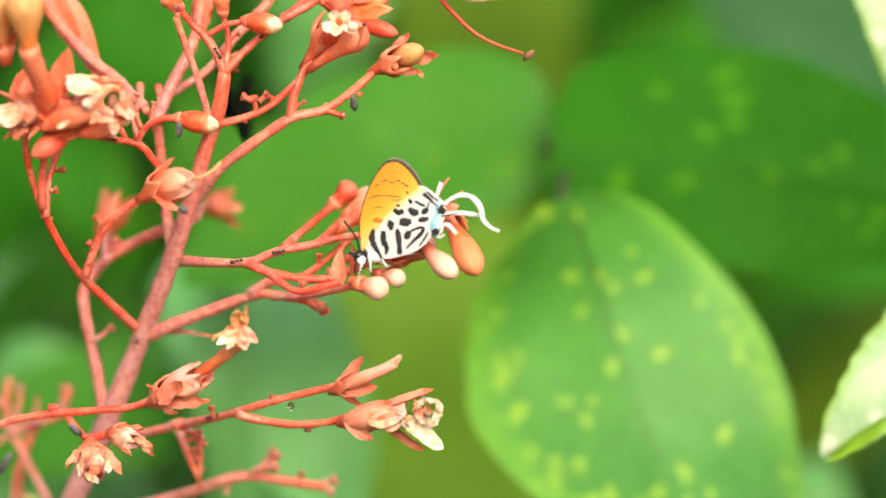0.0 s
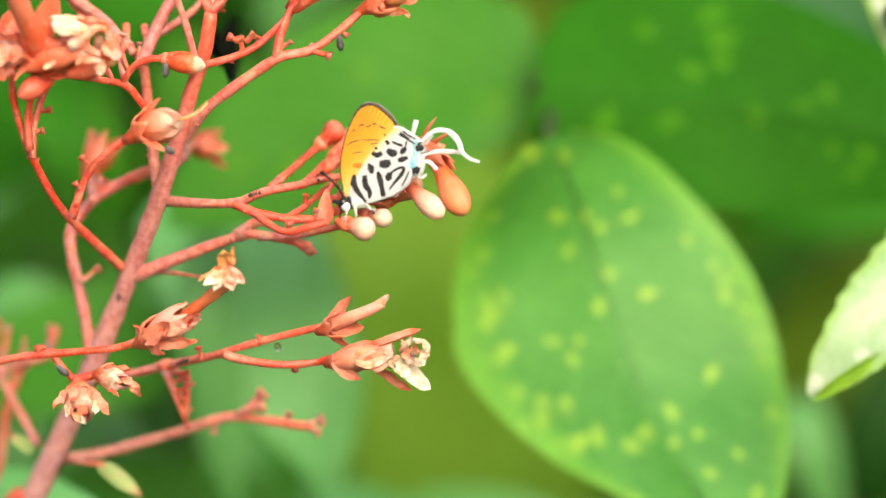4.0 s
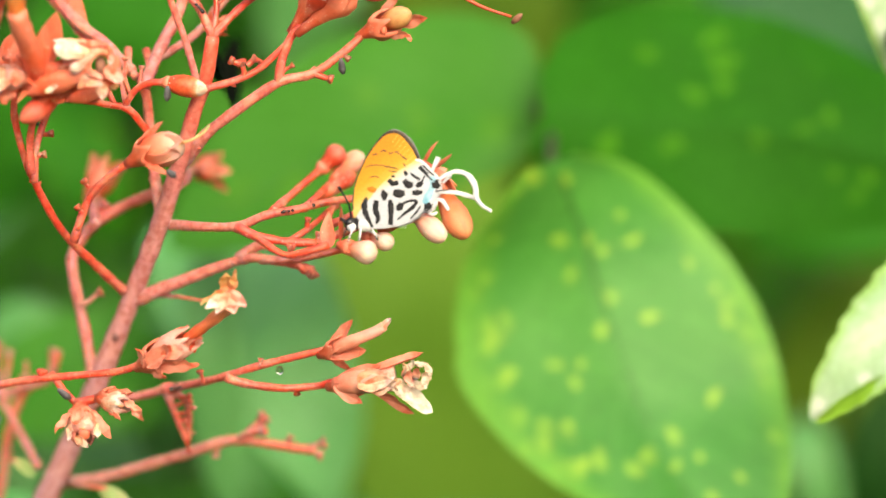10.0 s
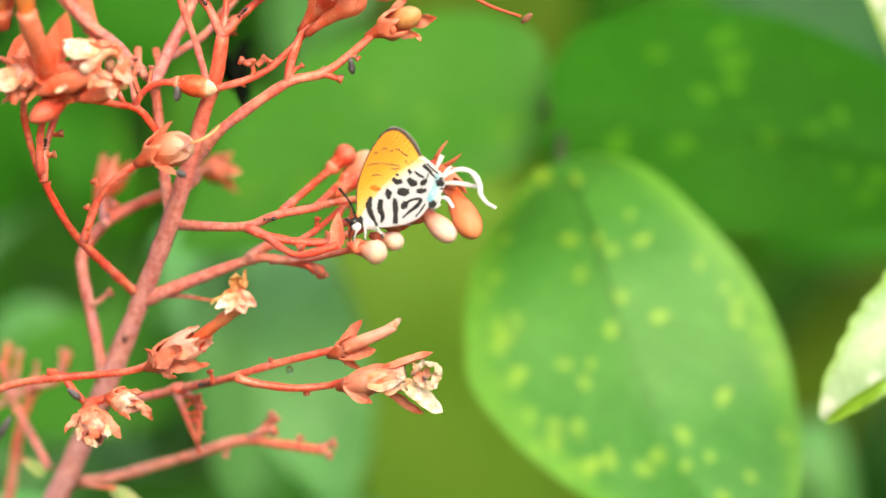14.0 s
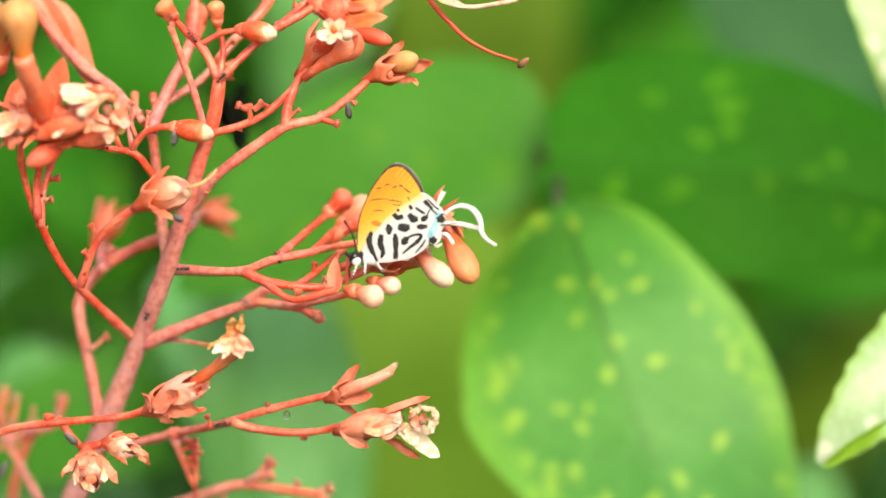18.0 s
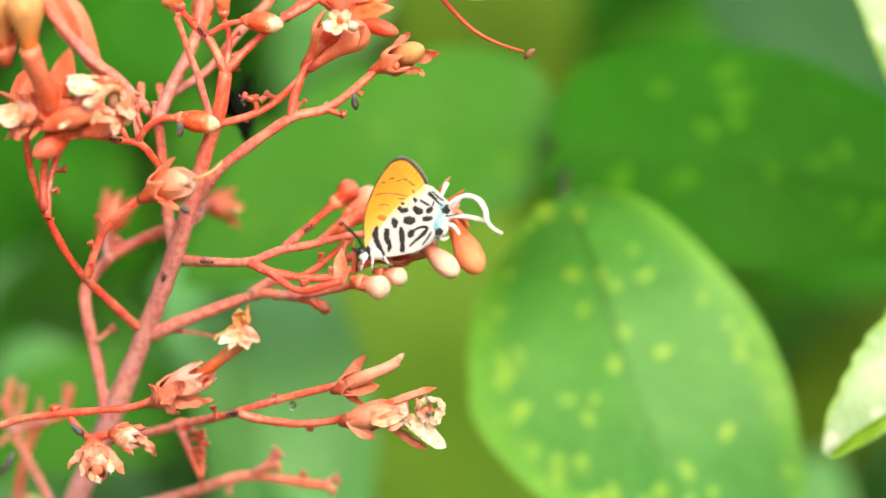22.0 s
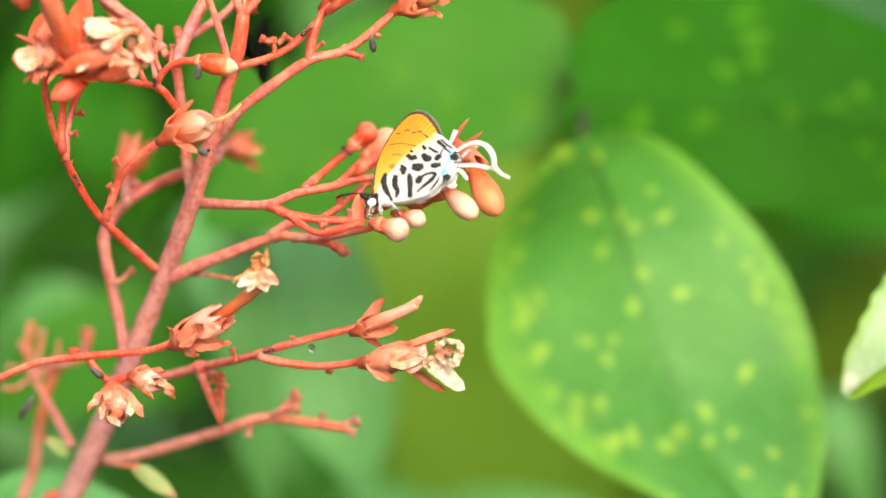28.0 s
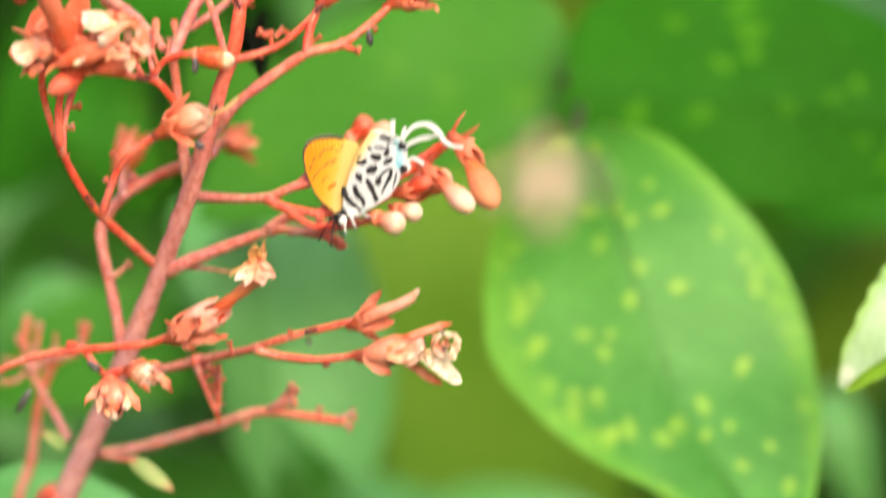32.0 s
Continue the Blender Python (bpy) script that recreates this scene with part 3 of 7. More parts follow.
def limb(pts, r0, r1, material=None, label="", flare=0.12, name="branch", parent=None, n=12, knob=0.11, girth=0.74):
    ob = part(name, tube(bmesh.new(), pts, r0 * girth, r1 * girth, n, knob, flare=flare), material or M_TWIG, parent or PLANT, label)
    if name == "branch":
        nubs(ob, pts, (r0 + r1) / 2 * girth, material or M_TWIG)
    return ob


def twig(parent, pts, r0, r1, material=None, knob=0.12):
    ob = part("twig", tube(bmesh.new(), pts, r0 * 0.85, r1 * 0.85, 8, knob, 0.9, 0.15), material or M_TWIG, parent)
    nubs(parent, pts, (r0 + r1) * 0.42, material or M_TWIG, 22.0)
    return ob


def stubs(parent, spots, material=None):
    for at, way, length, radius in spots:
        bm = bmesh.new()
        stub(bm, at, way, length, radius)
        part("pedicel", bm, material or M_TWIG, parent)


limb([(-131.3, 106, -1161.2), (-120.5, 90, -656.4), (-90.3, 64, -198.9), (-72.2, 48, -66.9), (-65.3, 38, -50.6)], 4.2, 2.2, M_STEM, "mauve-red woody lower stem", 0.0, "lower_stem", None, 14, 0.06, 1.0)
STEM = limb([(-70.7, 43, -63.7), (-65.3, 38, -50.6), (-60, 33, -39.8), (-52.1, 24, -22.8), (-47.6, 18, -12.5), (-43.4, 12, -2.6), (-40.1, 7, 6.3), (-37.3, 3, 15.1), (-35.1, 1, 21.2), (-34, 0, 27.5)],
            2.20, 1.06, M_STEM, "mauve-red woody main stem", 0.0, "stem", None, 14, 0.06, 1.0)

# top of the panicle
TOP = limb([(-34.0, 0, 27.2), (-36.3, 0, 32.2), (-39.1, 0, 35.1), (-41.1, 2, 37.3)], 0.79, 0.53, girth=0.9)
bud(TOP, (-40.8, 2, 37.0), (-43.4, 1, 39.9), 1.67, M_BUD_ORANGE, 0.5, 0.2)
twig(TOP, [(-36.8, 0, 33.2), (-33.7, -1, 34.9), (-30.9, -1, 35.4)], 0.53, 0.44)
bud(TOP, (-31.1, -1, 35.6), (-24.9, -3, 34.5), 1.76, M_BUD_TIP, 0.0, 0.0, OVAL)
calyx(TOP, (-31.3, -1, 35.6), (6, -1, -1), 1.23, 2.29, -0.2)
twig(TOP, [(-33.9, 1, 28.3), (-33.5, 2, 32.8), (-34.3, 2, 36.3)], 0.62, 0.44)
bud(TOP, (-34.3, 2, 36.1), (-34.7, 1, 40.1), 1.41, M_BUD_ORANGE, 0.5, 0.1)
stubs(TOP, [((-33.5, 2, 32.8), (1, 0, 0.6), 1.6, 0.35), ((-38.0, 0, 34.0), (-0.6, 0, 1), 1.5, 0.4)])
UP = limb([(-36.4, -1, 20.3), (-38.0, -3, 26.4), (-39.7, -4, 31.1), (-41.3, -5, 35.9)], 0.79, 0.62, M_BACK)
stubs(UP, [((-41.3, -5, 35.9), (0.3, 0, 1), 1.2, 0.6)])
HIGH = limb([(-33.9, 0, 27.5), (-30.3, 1, 31.5), (-25.1, 3, 36.0), (-19.9, 6, 40.9), (-16.4, 8, 44.6)], 0.79, 0.70)
twig(HIGH, [(-25.1, 3, 36.0), (-19.8, 4, 39.0), (-18.1, 5, 40.9)], 0.88, 0.70)
bud(HIGH, (-19.9, 5, 40.0), (-14.5, 3, 37.8), 2.29, M_BUD_RED, 0.7, 0.3)

# the long fork below it
FORK = limb([(-35.2, 0, 19.3), (-30.3, 0, 20.7), (-27.1, 0, 22.2), (-24.1, 0, 24.8), (-21.5, 0, 27.5), (-20.2, 0, 29.7)], 0.79, 0.62)
stubs(FORK, [((-29.2, 0, 21.2), (-0.1, -0.3, 1), 2.11, 0.53), ((-29.7, -1, 23.1), (-1, 0, 0.4), 1.2, 0.5), ((-28.6, -1, 22.9), (0.8, 0, 0.7), 1.4, 0.5), ((-27.1, 0, 22.2), (0.4, 0, 0.9), 1.3, 0.4)])
twig(FORK, [(-20.4, 0, 29.3), (-18.5, 2, 32.6), (-17.0, 3, 34.7)], 0.62, 0.53)
twig(FORK, [(-20.4, 0, 29.3), (-17.0, -1, 30.5), (-14.9, -2, 32.4)], 0.62, 0.53)
part("calyx", goblet(bmesh.new(), (-22, 1, 28.1), (-16.4, -3, 35.6), [(0, 0.62), (0.2, 0.79), (0.45, 1.32), (0.7, 2.29), (0.88, 2.73), (1, 2.38)], 5, 0.3, 1, 0.2), M_CALYX, FORK)
part("calyx", lathe(bmesh.new(), (-20.9, -1, 27.7), (-12, -4, 34.4), [(0, 0.62), (0.25, 0.79), (0.5, 1.5), (0.72, 2.55), (0.88, 2.46), (0.97, 1.5), (1, 0.53)], 18, 0.1, 1), M_CALYX, FORK)
bud(FORK, (-19.3, -2, 31.5), (-15, -5, 35), 1.76, M_BUD_RED, 0.0, 0, OVAL)
sepals(FORK, (
    ((-18.5, -3, 32), (-15.3, -5, 36.4), (-0.2, -1, 0.2), 2.99, 0, 0.3, 0.5, 0.75, 0.45, 9, 6, 0.3),
    ((-15.4, -4, 31), (-12.2, -7, 34.2), (0, -1, 0.2), 2.64, 0, 0.3, 0.5, 0.75, 0.45, 9, 6, 0.3),), M_CALYX, "sepal")
sepals(FORK, (
    ((-16.3, -8, 34.7), (-18.4, -9, 33.8), (-0.2, -1, 0.2), 1.94, -0.12, 0.3, 0.4, 0.4, 0.6, 9, 6, 0.2),
    ((-16, -8, 34.7), (-16.6, -9, 32.9), (0, -1, -0.2), 1.76, -0.14, 0.3, 0.4, 0.4, 0.6, 9, 6, 0.2),
    ((-15.9, -8, 34.9), (-13.3, -9, 33.6), (0.2, -1, 0), 1.76, -0.14, 0.3, 0.4, 0.4, 0.6, 9, 6, 0.2),
    ((-15.9, -8, 35), (-14.4, -9, 36.4), (0.2, -1, 0.2), 1.76, -0.1, 0.3, 0.4, 0.4, 0.6, 9, 6, 0.2),
    ((-16.2, -8, 35), (-17.1, -9, 36.5), (-0.2, -1, 0.2), 1.76, -0.1, 0.3, 0.4, 0.4, 0.6, 9, 6, 0.2),), M_WHITE_PETAL, "petal")
part("flower_centre", ball(bmesh.new(), Vector((-15.9, -9.6, 34.8)), 0.53, (1, 0.7, 1), 12), M_BUD_YELLOW, FORK)
bud(FORK, (-14.6, -8, 33.5), (-13.2, -9, 34.6), 0.79, M_WHITE_PETAL, 0.0, 0, OVAL)
bud(FORK, (-13.2, 1, 35.3), (-7, 0, 33.5), 1.32, M_BUD_RED, 0.0, 0, OVAL)
sepals(FORK, (
    ((-14.8, 2, 36.1), (-7.7, 0, 37.6), (0, -1, 0.3), 2.82, 0.02, 0.9, 0.4, 0.75, 0.45, 9, 6, 0.3),
    ((-15.2, 3, 37.7), (-6.8, 1, 39.9), (0, -1, 0.3), 2.82, 0.02, 0.9, 0.4, 0.75, 0.45, 9, 6, 0.3),), M_BUD_ORANGE, "petal")
bud(FORK, (-16.2, 4, 39.4), (-8.5, 3, 38.4), 2.11, M_BUD_ORANGE, 0.6, 0.5)
LONG = limb([(-39.4, 7, 7.9), (-37.8, 6, 9.4), (-35.5, 4, 12.2), (-31.3, 2, 15.4), (-23.8, 0, 20.3), (-18.4, 0, 21.7), (-13.9, 0, 24.8), (-10.1, 0, 28.2)], 1.14, 0.62, M_TWIG_PALE, "long coral branch with a budding tip", girth=0.9)
twig(LONG, [(-23.8, 0, 20.3), (-23.3, 0, 23.7), (-22.0, 0, 27.1), (-20.3, 0, 29.4)], 0.88, 0.70)
stubs(LONG, [((-18.1, 0, 21.6), (1, 0, -0.35), 2.29, 0.53), ((-23.3, 0, 21.7), (0.8, 0, 0.6), 1.94, 0.35), ((-13.9, 0, 24.7), (0.5, 0, -0.4), 1.0, 0.4)])
bud(LONG, (-7.7, -1, 29.4), (-3.1, -4, 30.9), 1.76, M_BUD_YELLOW, 0.0, 0, OVAL)
part("calyx", goblet(bmesh.new(), (-11.6, 0.5, 27.4), (-5.2, -2.5, 30), [(0, 0.62), (0.15, 0.79), (0.35, 1.32), (0.6, 2.2), (0.82, 2.46), (1, 2.2)], 5, 0.4, 1, 0.3), M_CALYX, LONG)
sepals(LONG, (
    ((-8.4, -1, 30.1), (-5.1, -3, 33.6), (-0.5, -0.7, 0.5), 2.29, 0.05, 0.3, 0.4, 0.75, 0.45, 9, 6, 0.3),
    ((-5.3, -1, 29.1), (-0.5, -2, 30.2), (0.1, -0.7, -0.4), 2.11, 0.03, 0.3, 0.4, 0.75, 0.45, 9, 6, 0.3),
    ((-7.7, -1.5, 27.8), (-3.1, -2.5, 27.6), (0.1, -0.8, -0.7), 1.67, 0.1, 0.3, 0.4, 0.75, 0.45, 9, 6, 0.3),
    ((-3.8, -2, 27.9), (-3.1, -2.5, 26.5), (0.6, -0.8, 0), 0.97, 0.02, 0.3, 0.4, 0.75, 0.45, 9, 6, 0.3),), M_SEPAL, "sepal")
part("bract_scar", ball(bmesh.new(), Vector((-7.4, -3.2, 28.3)), 0.62, (0.9, 0.8, 1.2), 12), M_PETAL, LONG)

# the branch that carries the butterfly
CARRIER = limb([(-41.7, 12, -1.8), (-36.8, 7, -2.1), (-30.5, 3, -2.1), (-25.9, 1, -0.4), (-20.7, 2, 0.6), (-16.4, 9.2, 1.7), (-12, 11.5, 2.3)], 1.06, 0.70, M_TWIG_PALE, "coral branch with fat peach buds at its end")
twig(CARRIER, [(-24.8, 2, 0.3), (-21.7, 11.5, 3.3), (-17.9, 16.1, 6.8), (-16.8, 18.4, 8.1)], 0.79, 0.62)
bud(CARRIER, (-18.2, 16.1, 6.4), (-14.1, 16.1, 10.4), 1.76, M_BUD_RED, 0.55, 0.0, BULB)
twig(CARRIER, [(-19.8, 3, 0.8), (-17.0, 13.8, 3.7), (-14.4, 18.4, 6.4)], 0.70, 0.70)
bud(CARRIER, (-16.1, 16.1, 4.6), (-11.0, 18.4, 9.5), 1.76, M_BUD, 0.4, 0.2)
bud(CARRIER, (-17.6, 13.8, 2.6), (-12.5, 18.4, 6.6), 1.76, M_BUD_RED, 0.6, 0.1, BULB)
twig(CARRIER, [(-30.4, 0, -2.1), (-27.3, -1, -3.6), (-22.4, -2, -4.5), (-17.9, -2, -4.7)], 0.88, 0.70)
twig(CARRIER, [(-27.3, -1, -3.6), (-24.3, -3, -5.8), (-22.0, -4, -6.6), (-18.9, -5, -5.9), (-15.9, -5, -5.0)], 0.70, 0.70)
twig(CARRIER, [(-22.4, 0, -4.5), (-19.4, 3, -2.6), (-16.5, 11.5, 0.1), (-14.9, 13.8, 1.2)], 0.53, 0.53)
twig(CARRIER, [(-17.9, -2, -4.7), (-12.7, 0, -2.6), (-7.4, 2, 0.1), (-3.4, 3, 1.9)], 0.79, 0.79)
stubs(CARRIER, [((-17.9, -2, -4.7), (0.3, 0, 1), 1.2, 0.5), ((-22.0, -4, -6.6), (0.2, 0, 1), 1.1, 0.5), ((-19.4, 3, -2.6), (0, -0.3, 1), 1.5, 0.35), ((-15.4, 9.2, 1.0), (-0.2, -0.2, -1), 3.0, 0.35)])
sepals(CARRIER, (
    ((-16.1, -3, -5.6), (-16.1, -2, 0.1), (0, -1, 0), 2.29, 0.05, 0.25, 0.3, 0.8, 0.4),
    ((-14.2, -3, -4.3), (-13.7, -3, 1.1), (-1, -0.5, 0), 1.58, 0.1, 0.25, 0.3, 0.8, 0.4),), M_CALYX, "sepal")

bud(CARRIER, (-14.2, -5, -5), (-8.6, -8, -6.5), 1.88, M_BUD_CREAM, 0.56, -0.1)
bud(CARRIER, (-10.8, -2, -3.6), (-6, -5, -4.8), 1.5, M_BUD_CREAM, 0.56, -0.1)
bud(CARRIER, (-4.6, 0, 1.7), (1.9, -7, -4.2), 1.78, M_BUD_CREAM, 0.0, 0, BULB)
bud(CARRIER, (-0.1, 2, 6.5), (5.4, -5, -3.9), 2.25, M_BUD_ORANGE, 0.0, 0, BULB)
part("calyx", goblet(bmesh.new(), (-6.7, 1, 3.1), (-2.5, -2, 0.2), [(0, 0.53), (0.3, 0.97), (0.7, 1.41), (1, 1.5)], 5, 0.3), M_CALYX, CARRIER)
part("calyx", goblet(bmesh.new(), (-1.5, 3, 7.8), (2.8, -1, 2.8), [(0, 0.62), (0.3, 1.23), (0.7, 1.76), (1, 1.85)], 5, 0.3), M_CALYX, CARRIER)
part("calyx", goblet(bmesh.new(), (-10.9, 1, -1.8), (-6.5, -1, -0.9), [(0, 0.53), (0.3, 0.97), (0.7, 1.5), (1, 1.58)], 5, 0.3), M_CALYX, CARRIER)
twig(CARRIER, [(-15.4, 2, -1.7), (-10.1, 2, 0.6), (-6.2, 1, 2.9)], 0.7, 0.7)
twig(CARRIER, [(-10.9, 2, 0.3), (-6.1, 4, 3.9), (-1, 3, 7.3)], 0.7, 0.7)
bud(CARRIER, (-8.7, 0, -1.2), (-4.2, -2, 0.6), 1.32, M_BUD_RED, 0.0, 0, OVAL)
bud(CARRIER, (-8.3, 3, -2.6), (-1.2, 3, 1.4), 1.94, M_BUD, 0.4, -0.1)
twig(CARRIER, [(-7.4, 4, 0.1), (-4.4, 6, 4.1), (-1.2, 7, 6.8)], 0.70, 0.88)
sepals(CARRIER, (
    ((-1.4, 6, 6.7), (0.5, 4, 11.5), (1, 0, -0.4), 2.11, 0.12, 0.3, 0.3, 0.8, 0.35),
    ((-1.1, 6, 6.5), (3.4, 5, 9.0), (0.3, 0, 1), 2.29, 0.05, 0.3, 0.3, 0.8, 0.35),
    ((-1.2, 7, 6.1), (2.5, 9, 6.7), (0, -1, 0.3), 2.11, 0.05, 0.3, 0.3, 0.8, 0.35),), M_CALYX, "sepal")


LOWER = limb([(-47.9, 19, -14.2), (-46.4, 18, -13.5), (-43.7, 17, -12.3), (-38.5, 15, -10.3), (-30.6, 13, -7.5), (-27.1, 12, -7.2), (-21.7, 11, -8.2), (-18.8, 10, -9)], 1.23, 0.70, M_BACK, "pinkish branch with a blunt forked end", girth=0.9)
twig(LOWER, [(-30.6, 13, -7.5), (-28.9, 13, -6), (-27.2, 12, -5.1), (-25.4, 12, -5.3)], 1.23, 0.79, M_BACK)
twig(LOWER, [(-27.1, 12, -7.5), (-21.4, 10, -7.3), (-16.4, 8, -6.3), (-11, 6, -5.2)], 0.79, 0.62, M_BACK)
stubs(LOWER, [((-21.3, 10, -8.2), (0.8, 0, -0.5), 2.29, 0.62), ((-19, 11, -8.9), (0.4, 0, -1), 0.8, 0.6)])
SPUR = limb([(-44.1, 18, -13.2), (-41.1, 18, -13.3), (-36.2, 18, -14.1)], 0.53, 0.26, M_BACK)

# faded flowers on the low branches
FLOW = limb([(-73.7, 10.5, -29.4), (-68.1, 8.25, -27.1), (-62.6, 6.75, -26.1), (-56.3, 5.4, -25.5), (-49.1, 4.05, -24.8), (-45.6, 2.4, -23.6)], 0.79, 0.79)
part("calyx", goblet(bmesh.new(), (-46.4, 3, -24.4), (-41, -1, -21.5), [(0, 0.53), (0.12, 0.88), (0.3, 1.67), (0.55, 2.38), (0.8, 2.73), (1, 2.64)], 5, 0.35, 1, 0), M_CALYX, FLOW)
part("corolla", goblet(bmesh.new(), (-44.3, 1, -23.1), (-36.5, -4, -19.1), [(0, 0.88), (0.2, 1.76), (0.45, 2.55), (0.7, 2.55), (0.88, 2.2), (1, 1.94)], 5, 0.3, 1, 0.6), M_PETAL, FLOW)
sepals(FLOW, (
    ((-44.8, -2, -24.1), (-45.7, -5, -20.7), (-0.8, -0.6, 0.2), 1.94, 0.02, 0.3, 0.4, 0.75, 0.45, 9, 6, 0.7),
    ((-44.3, -4, -23.5), (-39.7, -8, -20.5), (-0.3, -1, 0.3), 2.99, 0.03, 0.3, 0.5, 0.75, 0.45, 9, 6, 0.7),
    ((-44.1, -3, -24.2), (-40.8, -5, -25.3), (0.1, -0.8, -0.6), 1.76, 0.1, 0.3, 0.4, 0.75, 0.45, 9, 6, 0.7),
    ((-42.8, -4, -24), (-35.9, -4, -23.5), (0.1, -0.9, -0.4), 2.11, 0.06, 0.3, 0.4, 0.75, 0.45, 9, 6, 0.7),
    ((-43.9, -2, -22.1), (-37.6, -3, -17.7), (-0.3, -0.7, 0.7), 2.64, 0.04, 0.3, 0.4, 0.75, 0.45, 9, 6, 0.7),), M_SEPAL, "sepal")
sepals(FLOW, (
    ((-38.9, -3, -21), (-35.2, -6, -19.6), (0.4, -1, 0.2), 1.76, 0.06, 0.3, 0.4, 0.75, 0.45, 9, 6, 0.5),
    ((-41.8, -6, -22), (-37.3, -8, -20.8), (0.2, -1, 0.2), 2.29, 0.03, 0.3, 0.4, 0.75, 0.45, 9, 6, 0.6),), M_PETAL, "petal")
sepals(FLOW, (
    ((-37.5, -4, -21.5), (-35.5, -6, -19), (0.6, -0.9, -0.1), 1.41, 0.04, 0.3, 0.4, 0.75, 0.45, 9, 6, 0.7),), M_BUD_RED, "petal")
part("corolla_tube", tube(bmesh.new(), [(-38.3, -3, -19.7), (-34.8, -5, -17.2), (-30.7, -8, -14.1)], 0.88, 1.06, 9, 0.1, 0.6), M_BUD_ORANGE, FLOW)
sepals(FLOW, (
    ((-31.5, -8, -12.2), (-31.5, -9, -9.1), (-0.3, -1, 0), 2.29, 0.05, 0.3, 0.5, 0.75, 0.45, 9, 6, 0.7),
    ((-32.1, -8, -11.9), (-35.7, -9, -13.7), (-0.2, -0.8, 0.6), 1.14, -0.06, 0.3, 0.4, 0.75, 0.45, 9, 6, 0.7),
    ((-30.8, -8, -11.9), (-29.9, -9, -8.6), (0.5, -1, 0.1), 1.32, -0.06, 0.3, 0.4, 0.75, 0.45, 9, 6, 0.7),), M_BUD_YELLOW, "petal")
sepals(FLOW, (
    ((-31, -9, -12.4), (-34.5, -11, -14.5), (0.1, -1, 0.2), 1.94, -0.12, 0.3, 0.4, 0.75, 0.45, 9, 6, 0.4),
    ((-31.4, -10, -12.5), (-33.2, -10, -15.5), (-0.3, -1, 0), 1.41, -0.05, 0.3, 0.4, 0.75, 0.45, 9, 6, 0.4),), M_CREAM, "petal")
sepals(FLOW, (
    ((-31.8, -9, -12.2), (-28.5, -10, -14.4), (0.2, -1, 0.1), 2.29, -0.1, 0.3, 0.4, 0.75, 0.45, 9, 6, 0.7),
    ((-31.1, -9, -13.1), (-30.2, -10, -15.5), (0.1, -1, 0), 2.11, -0.05, 0.3, 0.4, 0.75, 0.45, 9, 6, 0.6),), M_PETAL, "petal")
twig(FLOW, [(-59.9, 6.9, -25.2), (-57.8, 5.6, -27.9), (-56, 5.2, -29.8), (-55.3, 5, -30.7)], 0.70, 0.62)
part("calyx", goblet(bmesh.new(), (-55.5, 4.5, -29.8), (-54.5, 2, -33), [(0, 0.53), (0.2, 1.23), (0.5, 1.94), (0.8, 2.29), (1, 2.2)], 5, 0.35, 1, 0), M_CALYX, FLOW)
part("corolla", goblet(bmesh.new(), (-55.2, 3.5, -30.9), (-54.3, 0.5, -35.7), [(0, 1.06), (0.2, 1.94), (0.45, 2.46), (0.7, 2.55), (0.9, 2.2), (1, 1.67)], 5, 0.22, 1, 0.4), M_BELL, FLOW)
sepals(FLOW, (
    ((-56.4, 2, -30.5), (-58.7, 0, -34.5), (-0.8, -1, 0.2), 1.5, 0.1, 0.3, 0.4, 0.75, 0.45, 9, 6, 0.7),
    ((-53.3, 1, -30.8), (-50.1, 0, -35.3), (0.6, -1, 0.3), 1.94, 0.08, 0.3, 0.4, 0.75, 0.45, 9, 6, 0.7),
    ((-55, 0, -30.4), (-55.4, -2, -32.8), (-0.1, -1, 0.2), 2.11, 0.05, 0.3, 0.4, 0.75, 0.45, 9, 6, 0.7),), M_SEPAL, "sepal")
sepals(FLOW, (
    ((-56.7, -1, -32.5), (-55.8, -3, -35.7), (-0.6, -1, 0), 1.32, 0.2, 0.3, 0.4, 0.75, 0.45, 9, 6, 0.7),
    ((-51.9, -1, -32.5), (-52.3, -3, -35.2), (0.6, -1, 0), 1.32, 0.2, 0.3, 0.4, 0.75, 0.45, 9, 6, 0.7),
    ((-55.5, -2, -34.7), (-53.2, -3, -36.4), (0, -1, -0.4), 1.5, 0.1, 0.3, 0.4, 0.75, 0.45, 9, 6, 0.4),), M_CREAM_OLD, "petal")
part("flower_centre", ball(bmesh.new(), Vector((-54.1, -1, -34.4)), 0.88, (1.1, 0.6, 0.95), 12), M_PETAL, FLOW)
part("flower_eye", ball(bmesh.new(), Vector((-54.3, -2.6, -33.4)), 0.35, (1.5, 0.6, 0.6), 12), M_DRY, FLOW)
twig(FLOW, [(-56, 5.2, -29.8), (-53.5, 4.5, -29.3), (-51.6, 3.5, -28.5)], 0.79, 0.70)
part("calyx", goblet(bmesh.new(), (-52.6, 3.6, -29), (-49.1, 1.5, -28.8), [(0, 0.62), (0.25, 1.14), (0.6, 1.67), (0.85, 1.85), (1, 1.76)], 5, 0.4, 1, 0), M_CALYX, FLOW)
part("corolla", goblet(bmesh.new(), (-51.5, 2.6, -29.2), (-47.2, -0.5, -30), [(0, 0.88), (0.25, 1.58), (0.55, 1.85), (0.8, 1.67), (1, 1.14)], 5, 0.25, 1, 0.3), M_CREAM_OLD, FLOW)
